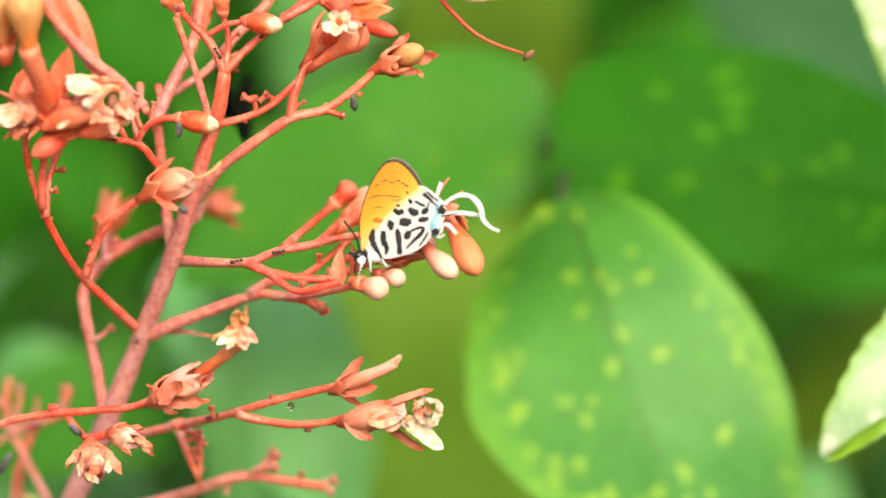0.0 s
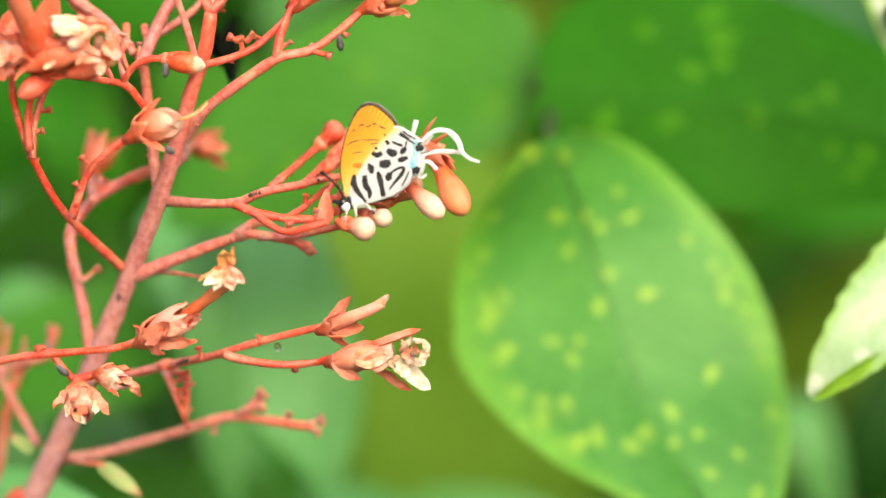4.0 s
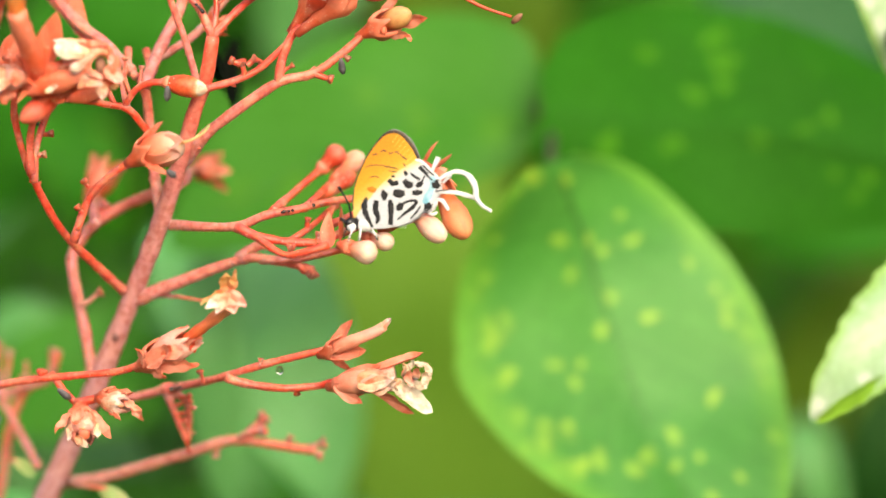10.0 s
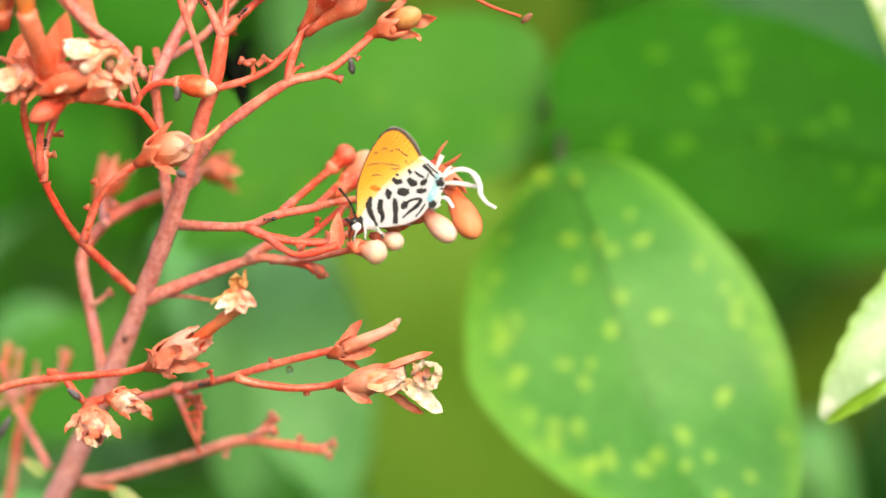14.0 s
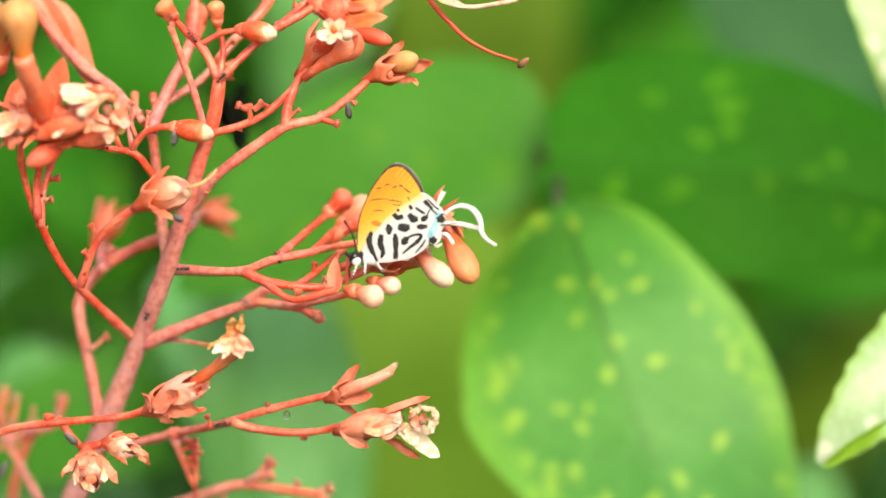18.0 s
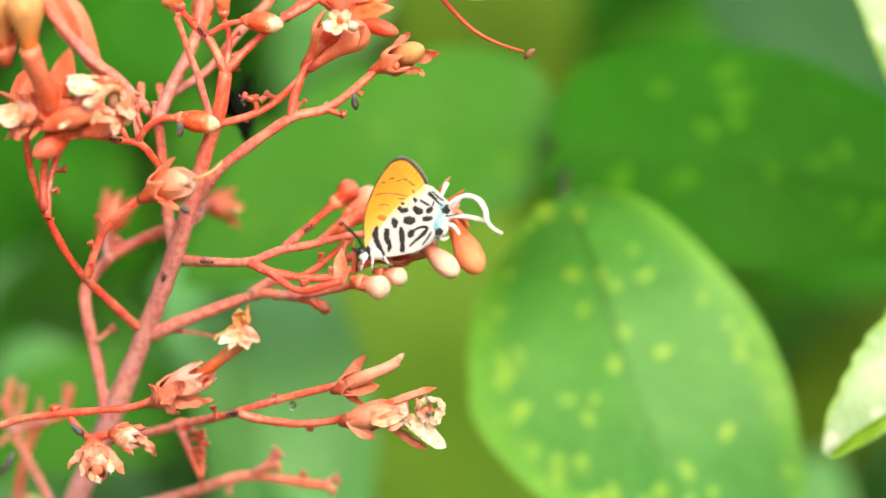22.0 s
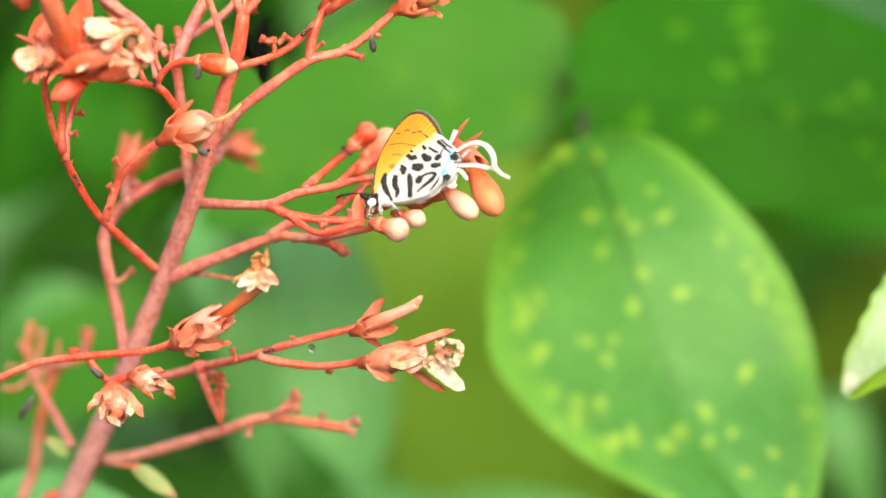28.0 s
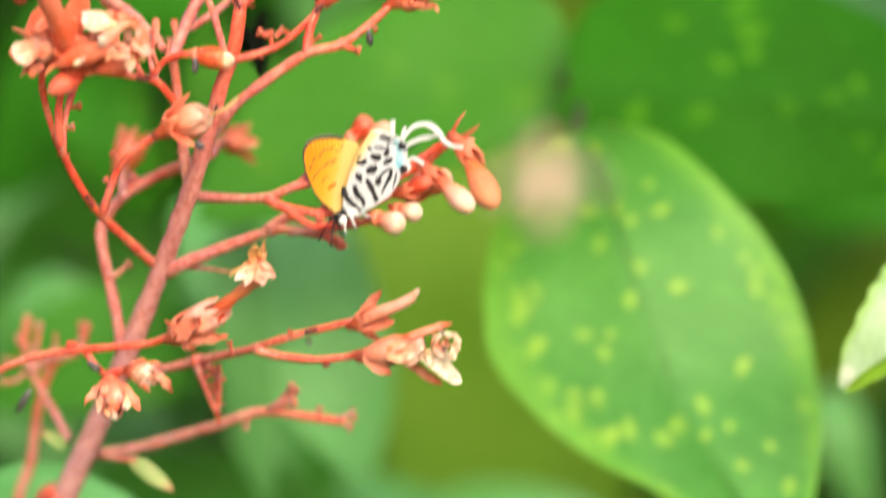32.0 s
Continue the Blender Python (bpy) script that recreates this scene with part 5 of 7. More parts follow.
sepals(HEAD, (
    ((-64.2, -7, 23.2), (-57.3, -10, 19.9), (-0.1, -1, 0.4), 4.58, 0.02, 0.3, 0.4, 0.75, 0.45, 9, 6, 0.4),
    ((-62.8, -7, 19.2), (-54, -10, 19.1), (0, -1, 0.35), 3.34, 0.03, 0.3, 0.4, 0.75, 0.45, 9, 6, 0.4),
    ((-61.1, -9, 21.5), (-54.6, -12, 22.1), (0, -1, 0.4), 3.17, 0.03, 0.3, 0.4, 0.75, 0.45, 9, 6, 0.4),), M_CALYX, "sepal")
sepals(HEAD, (
    ((-61.4, -9, 17.9), (-54.6, -12, 20.7), (0, -1, 0.5), 4.05, 0.02, 0.3, 0.4, 0.75, 0.45, 9, 6, 0.5),
    ((-64.6, -8, 20.9), (-59.5, -11, 18.2), (0, -1, 0.5), 3.52, 0.02, 0.3, 0.4, 0.75, 0.45, 9, 6, 0.4),
    ((-54.5, -9, 18.2), (-50, -11, 20.7), (0.2, -1, 0.4), 3.17, 0.02, 0.3, 0.4, 0.75, 0.45, 9, 6, 0.5),), M_CALYX, "sepal")
part("sepal", lathe(bmesh.new(), (-62.7, -10, 18.7), (-53.1, -13.5, 21), [(0, 0.62), (0.15, 1.23), (0.4, 1.76), (0.65, 1.76), (0.85, 1.23), (0.96, 0.62), (1, 0.18)], 18, 0.3, 0.7), M_CALYX, HEAD)
part("sepal", lathe(bmesh.new(), (-65.7, -9, 21.2), (-56.6, -12.5, 22.3), [(0, 0.62), (0.15, 1.23), (0.4, 1.76), (0.65, 1.76), (0.85, 1.23), (0.96, 0.62), (1, 0.18)], 18, 0.3, 0.7), M_SEPAL, HEAD)
part("sepal", lathe(bmesh.new(), (-55.8, -10, 17.5), (-49.4, -12, 19), [(0, 0.43), (0.15, 0.86), (0.4, 1.23), (0.65, 1.23), (0.85, 0.86), (0.96, 0.43), (1, 0.12)], 18, 0.3, 0.7), M_CALYX, HEAD)
part("sepal", lathe(bmesh.new(), (-50, -11, 18.2), (-47.8, -13, 24), [(0, 0.38), (0.15, 0.76), (0.4, 1.09), (0.65, 1.09), (0.85, 0.76), (0.96, 0.38), (1, 0.11)], 18, 0.3, 0.7), M_CALYX, HEAD)
bud(HEAD, (-57.6, -7, 17.8), (-63.1, -10, 14.2), 1.76, M_BUD_RED, 0.5, 0.1, OVAL)
faded(HEAD, (-60.5, -8, 21.6), (-64.8, -12, 20.7), 3.17, 4, 47, M_SEPAL, 0.5, 0.6, 0.8)
sepals(HEAD, (
    ((-63.6, -12, 21.7), (-68.0, -14, 19.7), (0, -1, 0.2), 4.05, 0.0, 0.3, 0.5, 0.5, 0.6, 9, 6, 0.4),), M_CREAM, "petal")

sepals(HEAD, (
    ((-62.7, -9, 21.8), (-68.4, -12, 24.3), (0, -0.5, 1), 2.64, 0.0, 0.3, 0.3, 0.7, 0.4),
    ((-62.8, -9, 20.5), (-67.2, -12, 16.8), (0, -0.6, -1), 2.46, 0.0, 0.3, 0.3, 0.7, 0.4),), M_CALYX, "sepal")

part("corolla_tube", tube(bmesh.new(), [(-60.0, -10, 20.9), (-60.8, -14, 24.2), (-62.0, -18, 27.9), (-62.6, -20, 30.4)], 1.76, 1.50, 12, 0.1), M_CALYX, HEAD)
bud(HEAD, (-62.5, -19, 29.1), (-63.3, -22, 39.2), 3.08, M_BUD_YELLOW, 0.0, 0.3, BULB)
calyx(HEAD, (-59.9, -11, 20.9), (-0.8, -0.5, 2), 1.94, 3.52, 0.3, 0.4)
sepals(HEAD, (
    ((-59.1, -12, 21.7), (-57.0, -14, 30.9), (0.5, -1, 0), 4.05, 0.05, 0.3, 0.4, 0.8, 0.5),
    ((-59.2, -13, 21.7), (-58.9, -15, 29.0), (0.2, -1, 0), 2.29, 0.05, 0.3, 0.4, 0.8, 0.5),), M_CALYX, "sepal")

sepals(HEAD, (((-53.7, 16, 25.5), (-63.1, 24, 42.1), (0.4, -1, 0), 5.46, 0.02, 0.3, 0.3, 0.7, 0.75), ((-56.4, 18, 29.0), (-64.8, 22, 42.8), (-0.2, -1, 0), 3.87, 0.02, 0.3, 0.3, 0.7, 0.7), ((-66.8, -4, 22.0), (-62.6, -2, 30.3), (0.3, -1, 0.2), 3.17, 0.02, 0.3, 0.3, 0.7, 0.5)), M_CALYX, "sepal")
bud(HEAD, (-66.7, -14, 28.5), (-68.8, -18, 39.5), 2.99, M_BUD_YELLOW, 0.4, 0.3, BULB)
stubs(HEAD, [((-47.6, -4, 21.1), (0.1, 0, 1), 2.64, 0.35), ((-48.8, -5, 19.7), (0.2, 0, 1), 2.11, 0.35)])

# low side shoot behind the stem
SHOOT = limb([(-65.1, 40, -41.9), (-69, 46, -35.9), (-72.3, 50, -30.9), (-73.7, 54, -26.6), (-73.2, 56, -21.9)], 0.9, 0.75, M_BACK)
stubs(SHOOT, [((-72.1, 48.35, -30.8), (-0.4, 0.3, 1), 5.28, 0.48), ((-72.1, 48.35, -30.8), (0.15, 0.5, 1), 8.10, 0.54), ((-71.3, 48.5, -31.1), (0.7, 0.3, 0.9), 5.28, 0.42), ((-72.6, 48, -30.1), (-1, 0, 0.3), 3.52, 0.42), ((-72.9, 47.5, -31.1), (-1, -0.2, -0.4), 4.05, 0.42), ((-68.1, 45.5, -29.1), (0.1, 0.2, 1), 4.05, 0.36), ((-73.0, 51, -28.4), (-0.5, 0.3, 1), 3.52, 0.36)], M_BACK)
twig(SHOOT, [(-72.3, 50, -30.9), (-68.4, 48, -29.0), (-64.2, 48.75, -27.8), (-62.6, 48.5, -23.5)], 0.75, 0.7, M_BACK)
TAIL = limb([(-80.8, 58, -72.7), (-74.7, 54, -51.8), (-72.8, 54, -46.6), (-71.1, 51.5, -36.9), (-68.6, 50, -30.2), (-64.6, 48.4, -27.1)], 1.1, 0.9, M_BACK, girth=0.8)
stubs(TAIL, [((-64.2, 48.4, -27.1), (0.4, 0.2, 1), 4.05, 0.48), ((-63.2, 48.25, -26.8), (-0.1, 0.2, 1), 3.70, 0.42)], M_BACK)

# threads that hang from the flowers above
ABOVE = limb([(-16.5, 8, 44.6), (-12.8, 6, 50.7), (-8.3, 4, 55.9)], 0.79, 0.70)
faded(ABOVE, (-10.1, 4, 53.2), (-5.6, 0, 51.1), 2.99, 5, 51, M_PETAL, 0.6, 0.5, 0.7)
bm = tube(bmesh.new(), [(-4.9, 0, 46.7), (-2.8, -1, 42.7), (-1.2, -1, 40.0), (0.5, -1, 37.9), (1.8, -1, 36.5), (4.5, -1, 33.9), (8.0, -1, 31.9), (12.5, -1, 30.4)], 0.53, 0.21, 8, 0.05)
part("filament", bm, M_THREAD, ABOVE, "long curved red filament")
bm = lathe(bmesh.new(), (12.6, -1, 29.4), (14.1, -2, 30.8), [(0, 0.26), (0.3, 0.57), (0.7, 0.53), (1, 0.18)], 9, 0.4, 0.7)
part("anther", bm, M_ANTHER, ABOVE, "brown anther")
bm = tube(bmesh.new(), [(-5.2, -1, 49.3), (-2.5, -2, 42.6), (0.6, -3, 39.9), (3.2, -3, 38.9), (5.8, -3, 38.7), (9.3, -3, 39.2), (12.4, -3, 39.9), (15.4, -3, 41.4)], 0.44, 0.31, 8, 0.1)
part("style", bm, M_CREAM, ABOVE, "cream curved style")
sepals(ABOVE, (((-0.3, -4, 40.3), (4.5, -5, 38.5), (0, -1, 0.5), 1.41, 0.02, 0.3, 0.3, 0.6, 0.5),), M_CREAM, "petal")

# grey husks and one drop
for base, tip in (((-40.8, -3, 19.7), (-41.0, -3, 17.3)), ((-40.6, -10, 6.5), (-39.2, -10, 5.5)), ((-14.1, -1, 24.0), (-13.7, -1, 21.5)), ((-58.6, 3.6, -27.5), (-56.5, 3.5, -29.1)), ((-69.5, 22, -32.7), (-71.9, 24.1, -36.6))):
    h = thing("husk", base, "small grey dried husk hanging from a twig", "husk", "grey husks")
    part("shell", lathe(bmesh.new(), base, tip, [(0, 0.26), (0.3, 0.53), (0.7, 0.62), (1, 0.18)], 8, 0.4), M_HUSK, h)
drop = thing("water_drop", (-23.8, 4.75, -24.3), "clear water drop under a twig", "drop")
part("water", ball(bmesh.new(), Vector((-23.9, 5, -24.7)), 0.62, (1, 1, 1.1), 14), M_DROP, drop)


# ---- the butterfly: a table of its wing in millimetres (along, up) from the feet ----
def bend(x, z, lift):
    return lift + 0.0035 * ((x - 6) ** 2 + (z - 6) ** 2)


def wing_gradient(name, way, offset, stops, rough=0.5):
    """Scales whose colour changes across the wing; fine ribs run outwards from the base."""
    m, n, l, b = nodes_of(name)
    co = n.new("ShaderNodeTexCoord").outputs["Object"]
    dot = n.new("ShaderNodeVectorMath")
    dot.operation = "DOT_PRODUCT"
    l.new(co, dot.inputs[0])
    dot.inputs[1].default_value = way
    add = n.new("ShaderNodeMath")
    add.operation = "ADD"
    l.new(dot.outputs["Value"], add.inputs[0])
    add.inputs[1].default_value = offset
    nz = n.new("ShaderNodeMath")
    nz.operation = "MULTIPLY_ADD"
    l.new(noise_tex(n, l, 380, 5), nz.inputs[0])
    nz.inputs[1].default_value = 0.12
    l.new(add.outputs[0], nz.inputs[2])
    c = ramp(n, l, nz.outputs[0], stops)
    grain = ramp(n, l, noise_tex(n, l, 3500, 6), [(0.3, (0.84,) * 3), (0.7, (1, 1, 1))])
    return finish(m, n, l, b, blend(n, l, 1.0, c, grain, "MULTIPLY"), rough, 900, 0.25, 0.2, gloss=0.2)


W_WHITE = (0.54, 0.58, 0.62)
M_FORE = wing_gradient("orange_forewing", (70, 0, -84), 0.85, [(0.0, (0.60, 0.255, 0.008)), (0.30, (0.66, 0.33, 0.018)), (0.46, (0.72, 0.42, 0.06)), (0.56, (0.76, 0.52, 0.16))])
M_HIND = wing_gradient("white_hindwing", (70, 0, -84), 0.59, [(0.20, (0.74, 0.52, 0.17)), (0.27, (0.68, 0.60, 0.42)), (0.33, W_WHITE), (1.0, W_WHITE)])
M_MARK = plain("black_scales", (0.010, 0.010, 0.012), (0.026, 0.026, 0.027), 0.6, 1500, 0.3, gloss=0.2)
M_EDGE = plain("brown_wing_edge", (0.045, 0.03, 0.025), (0.10, 0.07, 0.05), 0.6, 900, 0.3, gloss=0.2)
M_BLUE = plain("pale_blue_scales", (0.15, 0.40, 0.52), (0.36, 0.60, 0.68), 0.45, 900, 0.3, gloss=0.4)
M_RUST = plain("rust_patch", (0.42, 0.13, 0.006), (0.56, 0.20, 0.01), 0.55, 900, 0.3, gloss=0.2)
M_RAY = plain("yellow_wing_ray", (0.86, 0.56, 0.08), (0.80, 0.48, 0.05), 0.5, 900, 0.2, gloss=0.2)
M_GREY = plain("grey_fringe", (0.16, 0.16, 0.17), (0.24, 0.24, 0.24), 0.6, 1500, 0.2, gloss=0.2)
M_VEIN = plain("grey_wing_vein", (0.50, 0.52, 0.53), (0.58, 0.60, 0.60), 0.6, 1500, 0.2, gloss=0.2)
M_FUR = plain("white_fur", (0.76, 0.78, 0.79), (0.68, 0.72, 0.74), 0.7, 1200, 0.8, 0.1, gloss=0.2)
M_EYE = plain("black_eye", (0.01, 0.01, 0.012), (0.02, 0.02, 0.02), 0.15, 900, 0.05, gloss=0.6)


def outline(pts, closed=True, steps=6):
    p = [Vector((a, 0, b)) for a, b in pts]
    out = []
    count = len(p) if closed else len(p) - 1
    for i in range(count):
        if closed:
            a, b, c, d = p[i - 1], p[i], p[(i + 1) % len(p)], p[(i + 2) % len(p)]
        else:
            a, b, c, d = p[max(i - 1, 0)], p[i], p[i + 1], p[min(i + 2, len(p) - 1)]
        for k in range(steps):
            t = k / steps
            out.append(0.5 * (2 * b + (c - a) * t + (2 * a - 5 * b + 4 * c - d) * t * t + (3 * b - a - 3 * c + d) * t ** 3))
    if not closed:
        out.append(p[-1])
    return out


def membrane(pts, lift, sign, thick=0.08, rings=7):
    """A thin curved wing inside a smooth outline."""
    rim = outline(pts)
    mid = sum(rim, Vector()) / len(rim)
    bm = bmesh.new()
    for face in (0, 1):
        made = []
        for k in range(1, rings + 1):
            row = []
            for q in rim:
                v = mid.lerp(q, k / rings)
                y = bend(v.x, v.z, lift) + thick * (face if k < rings else 0.5)
                row.append(bm.verts.new((v.x, sign * y, v.z)))
            made.append(row)
        top = bm.verts.new((mid.x, sign * (bend(mid.x, mid.z, lift) + thick * face), mid.z))
        for j in range(len(rim)):
            bm.faces.new((top, made[0][j - 1], made[0][j]))
            for a, b in zip(made, made[1:]):
                bm.faces.new((a[j - 1], b[j - 1], b[j], a[j]))
    bmesh.ops.recalc_face_normals(bm, faces=bm.faces)
    return bm


def band(bm, pts, widths, lift, sign, thick=0.05):
    """A marking that lies on the wing along a line."""
    line = outline(pts, False, 5)
    rows = []
    for i, v in enumerate(line):
        d = (line[min(i + 1, len(line) - 1)] - line[max(i - 1, 0)]).normalized()
        s = Vector((-d.z, 0, d.x))
        w = np.interp(i / (len(line) - 1), np.linspace(0, 1, len(widths)), widths) * 0.5
        w *= 1 + 0.3 * noise.noise(v * 2.6)
        rows.append([bm.verts.new((q.x, sign * (bend(q.x, q.z, lift) - t), q.z)) for q, t in ((v - s * w, -0.02), (v - s * w * 0.8, thick), (v + s * w * 0.8, thick), (v + s * w, -0.02))])
    for a, b in zip(rows, rows[1:]):
        for j in range(3):
            bm.faces.new((a[j], a[j + 1], b[j + 1], b[j]))
    bm.faces.new(rows[0]), bm.faces.new(rows[-1][::-1])
    return bm


BUTTERFLY = thing("butterfly", (-11.9, -6, -2.5), "orange and white butterfly with black stripes and white tails", "butterfly")
FORE_OUT = [(-0.44, 2.18), (-0.78, 3.45), (-0.99, 5.34), (-0.85, 7.67), (-0.28, 9.84), (0.57, 12.15), (1.66, 14.08), (2.71, 15.51), (3.94, 16.25), (5.27, 16.09), (6.58, 15.13), (7.73, 13.85), (8.61, 12.23), (9.38, 9.8), (8.25, 6.36), (4.86, 3.37), (0.99, 1.94)]
HIND_OUT = [(-0.16, 1.41), (-0.08, 2.52), (0.74, 4.22), (1.88, 5.76), (3.17, 7.71), (4.7, 9.39), (6.55, 10.8), (8.04, 11.97), (8.71, 12.25), (9.69, 11.55), (10.91, 10.58), (11.83, 9.47), (12.42, 8.73), (12.33, 7.72), (11.93, 6.77), (11.53, 5.82), (11.04, 4.76), (9.9, 4.23), (9.29, 3.36), (7.61, 2.16), (5.48, 1.43), (3.41, 1), (1.5, 0.99)]
STRIPES = [
    ([(1.19, 5.58), (0.94, 4.24), (1.39, 2.89), (2.49, 1.1)], [0.35, 0.79, 0.7, 0.26]),
    ([(3.56, 6.95), (3.83, 6.27), (3.93, 5.38)], [0.35, 0.96, 0.35]),
    ([(2.74, 5.25), (2.7, 3.83), (3.22, 2.69), (3.04, 1.66)], [0.61, 0.79, 0.61, 0.26]),
    ([(4.82, 5.58), (5.08, 4.1), (5.24, 1.7)], [0.52, 0.79, 0.52]),
    ([(6.67, 5.18), (6.43, 4.65), (6.1, 4.01)], [0.7, 0.88, 0.44]),
    ([(6.25, 2.62), (7.33, 3.74), (8.34, 4.66), (8.85, 5.52), (8.62, 5.8), (7.63, 5.59), (6.68, 5.08)], [0.17, 0.35, 0.52, 0.44, 0.35, 0.35, 0.26]),
    ([(5.19, 6.73), (6.11, 6.63), (6.99, 6.82)], [0.7, 1.22, 0.79]),
    ([(4.28, 8.64), (5.04, 8.12), (5.81, 8.4)], [0.44, 0.79, 0.52]),
    ([(6.67, 8.8), (7.35, 8.17), (8.15, 8.16)], [0.52, 1.14, 0.52]),
    ([(8.68, 7.92), (9.14, 8.37), (9.6, 8.72)], [0.44, 0.7, 0.44]),
    ([(8.09, 6.95), (8.88, 7.03), (9.67, 7.22)], [0.44, 0.79, 0.44]),
    ([(6.62, 10.2), (7.09, 9.55)], [0.35, 0.52]),
    ([(7.56, 9.91), (8.42, 9.4), (9.16, 9.08)], [0.26, 0.35, 0.26]),
    ([(8.84, 11.05), (9.5, 10.52), (10.26, 10)], [0.61, 0.44, 0.26]),
    ([(9.41, 11.32), (10.31, 10.51), (11.28, 9.91)], [0.22, 0.22, 0.17]),
    ([(9.52, 10.32), (10.3, 9.7), (11.07, 9.09)], [0.22, 0.26, 0.17]),
    ([(4.71, 9.29), (5.23, 9.14)], [0.26, 0.35]),
    ([(9.6, 5.1), (9.01, 4.03), (8.23, 2.94)], [0.17, 0.26, 0.17]),
    ([(9.79, 9.75), (9.49, 8.81)], [0.17, 0.22]),
]
DASHES = [
    ([(1.27, 12.23), (1.75, 12.38), (2.05, 12.42)], 2.6),
    ([(2.51, 12.77), (2.88, 13.11), (3.4, 12.97)], 2.6),
    ([(3.72, 12.8), (4.03, 12.73), (4.4, 12.98)], 2.6),
    ([(4.6, 13), (5.1, 13.05), (5.43, 12.79)], 2.8),
    ([(5.53, 12.8), (5.97, 12.45), (6.61, 12.11)], 3),
    ([(0.38, 10.22), (1.44, 10.64), (3.03, 10.81)], 2),
    ([(3.03, 10.81), (3.65, 10.68), (4.25, 10.75)], 2.2),
    ([(4.01, 10.12), (4.73, 10), (5.52, 10.18)], 2.2),
    ([(4.06, 10.63), (4.77, 10.6), (5.48, 10.48)], 2),
    ([(6.18, 11.46), (6.41, 11.19), (6.54, 10.9)], 2.4),
    ([(1.15, 8.7), (1.93, 8.98), (2.74, 8.87)], 2),
    ([(6.85, 10.83), (7.41, 11.3), (7.99, 11.46)], 1.6),
]


def wings(sign):
    """The forewing and hindwing of one side; sign -1 faces the camera."""
    near = sign > 0
    fw = part("forewing", membrane(FORE_OUT, -0.55, sign), M_FORE, BUTTERFLY, "orange forewing with a dark margin", True)
    part("wing_margin", band(bmesh.new(), [(-0.78, 3.45), (-0.99, 5.34), (-0.85, 7.67), (-0.28, 9.84), (0.57, 12.15), (1.66, 14.08), (2.71, 15.51), (3.95, 16.15), (5.28, 15.99), (6.49, 15.02), (7.64, 13.74), (8.51, 12.22)], [0.17, 0.19, 0.19, 0.19, 0.19, 0.22, 0.35, 0.48, 0.52, 0.52, 0.52, 0.44], -0.56, sign), M_EDGE, fw, "dark brown margin", True)
    part("fringe", band(bmesh.new(), [(3.34, 16.18), (4.22, 16.48), (5.45, 16.21), (6.76, 15.35), (7.8, 14.06), (8.7, 12.35)], [0.09, 0.17, 0.19, 0.19, 0.19, 0.14], -0.55, sign, 0.02), M_GREY, fw, "grey fringe", True)
    for pts, w in DASHES:
        part("wing_line", band(bmesh.new(), pts, [w * 0.05, w * 0.09, w * 0.05], -0.56, sign, 0.03), M_EDGE, fw, "", True)
    for a, b_ in (((5.52, 15.62), (4.5, 13.89)), ((6.16, 15.28), (4.87, 13.33)), ((6.71, 14.84), (5.23, 12.77)), ((7.18, 14.29), (5.69, 12.21)), ((7.65, 13.64), (6.05, 11.75)), ((7.9, 13.16), (6.48, 11.5)), ((8.26, 12.7), (6.82, 11.13)), ((4.89, 15.85), (4.05, 14.35))):
        part("wing_ray", band(bmesh.new(), [a, b_], [0.09, 0.04], -0.56, sign, 0.015), M_RAY, fw, "", True)
    part("rust_patch", band(bmesh.new(), [(1.04, 6.97), (1.75, 6.95), (2.68, 6.75)], [0.35, 0.96, 0.35], -0.56, sign), M_RUST, fw, "", True)
    hw = part("hindwing", membrane(HIND_OUT, -0.85, sign), M_HIND, BUTTERFLY, "white hindwing with black stripes", True)
    for pts, w in STRIPES:
        part("stripe", band(bmesh.new(), pts, [q * 1.22 for q in w], -0.86, sign), M_MARK, hw, "", True)
    for a, b_ in (((0.62, 1.32), (3.87, -0.18)), ((0.62, 1.76), (7.66, 1.76)), ((0.88, 2.64), (10.30, 3.96)), ((1.50, 3.96), (12.06, 6.16)), ((2.82, 6.16), (12.94, 8.36)), ((4.58, 8.36), (11.62, 10.39))):
        part("vein", band(bmesh.new(), [a, ((a[0] + b_[0]) / 2, (a[1] + b_[1]) / 2 - 0.15), b_], [0.11, 0.12, 0.09], -0.86, sign, 0.015), M_VEIN, hw, "", True)
    part("blue_patch", band(bmesh.new(), [(10.89, 9.77), (11.22, 8.6), (10.94, 7.56), (10.55, 6.51), (10.17, 5.36)], [0.7, 1.2, 1.0, 1.35, 0.85], -0.86, sign, 0.04), M_BLUE, hw, "pale blue scaled patch", True)
    for pts, w in (([(11.06, 8.28), (11.64, 8.44), (12.11, 8.8)], [0.85, 1.2, 0.95]), ([(10.11, 5.06), (10.7, 5.12), (11.17, 5.47)], [0.85, 1.2, 0.85])):
        part("eyespot", band(bmesh.new(), pts, w, -0.86, sign, 0.09), M_MARK, hw, "black eyespot", True)
    for pts in ([(10.83, 8.56), (11.67, 9.15), (12.26, 9.22)], [(10.07, 4.45), (10.87, 4.54), (11.46, 5.51)]):
        part("spot_rim", band(bmesh.new(), pts, [0.12, 0.15, 0.12], -0.86, sign, 0.07), M_MARK, hw, "", True)
    part("fringe", band(bmesh.new(), [(8.12, 12.08), (9.26, 11.8), (10.81, 10.57), (12.15, 9.31)], [0.26, 0.44, 0.44, 0.35], -0.84, sign, 0.03), M_FUR, hw, "", True)
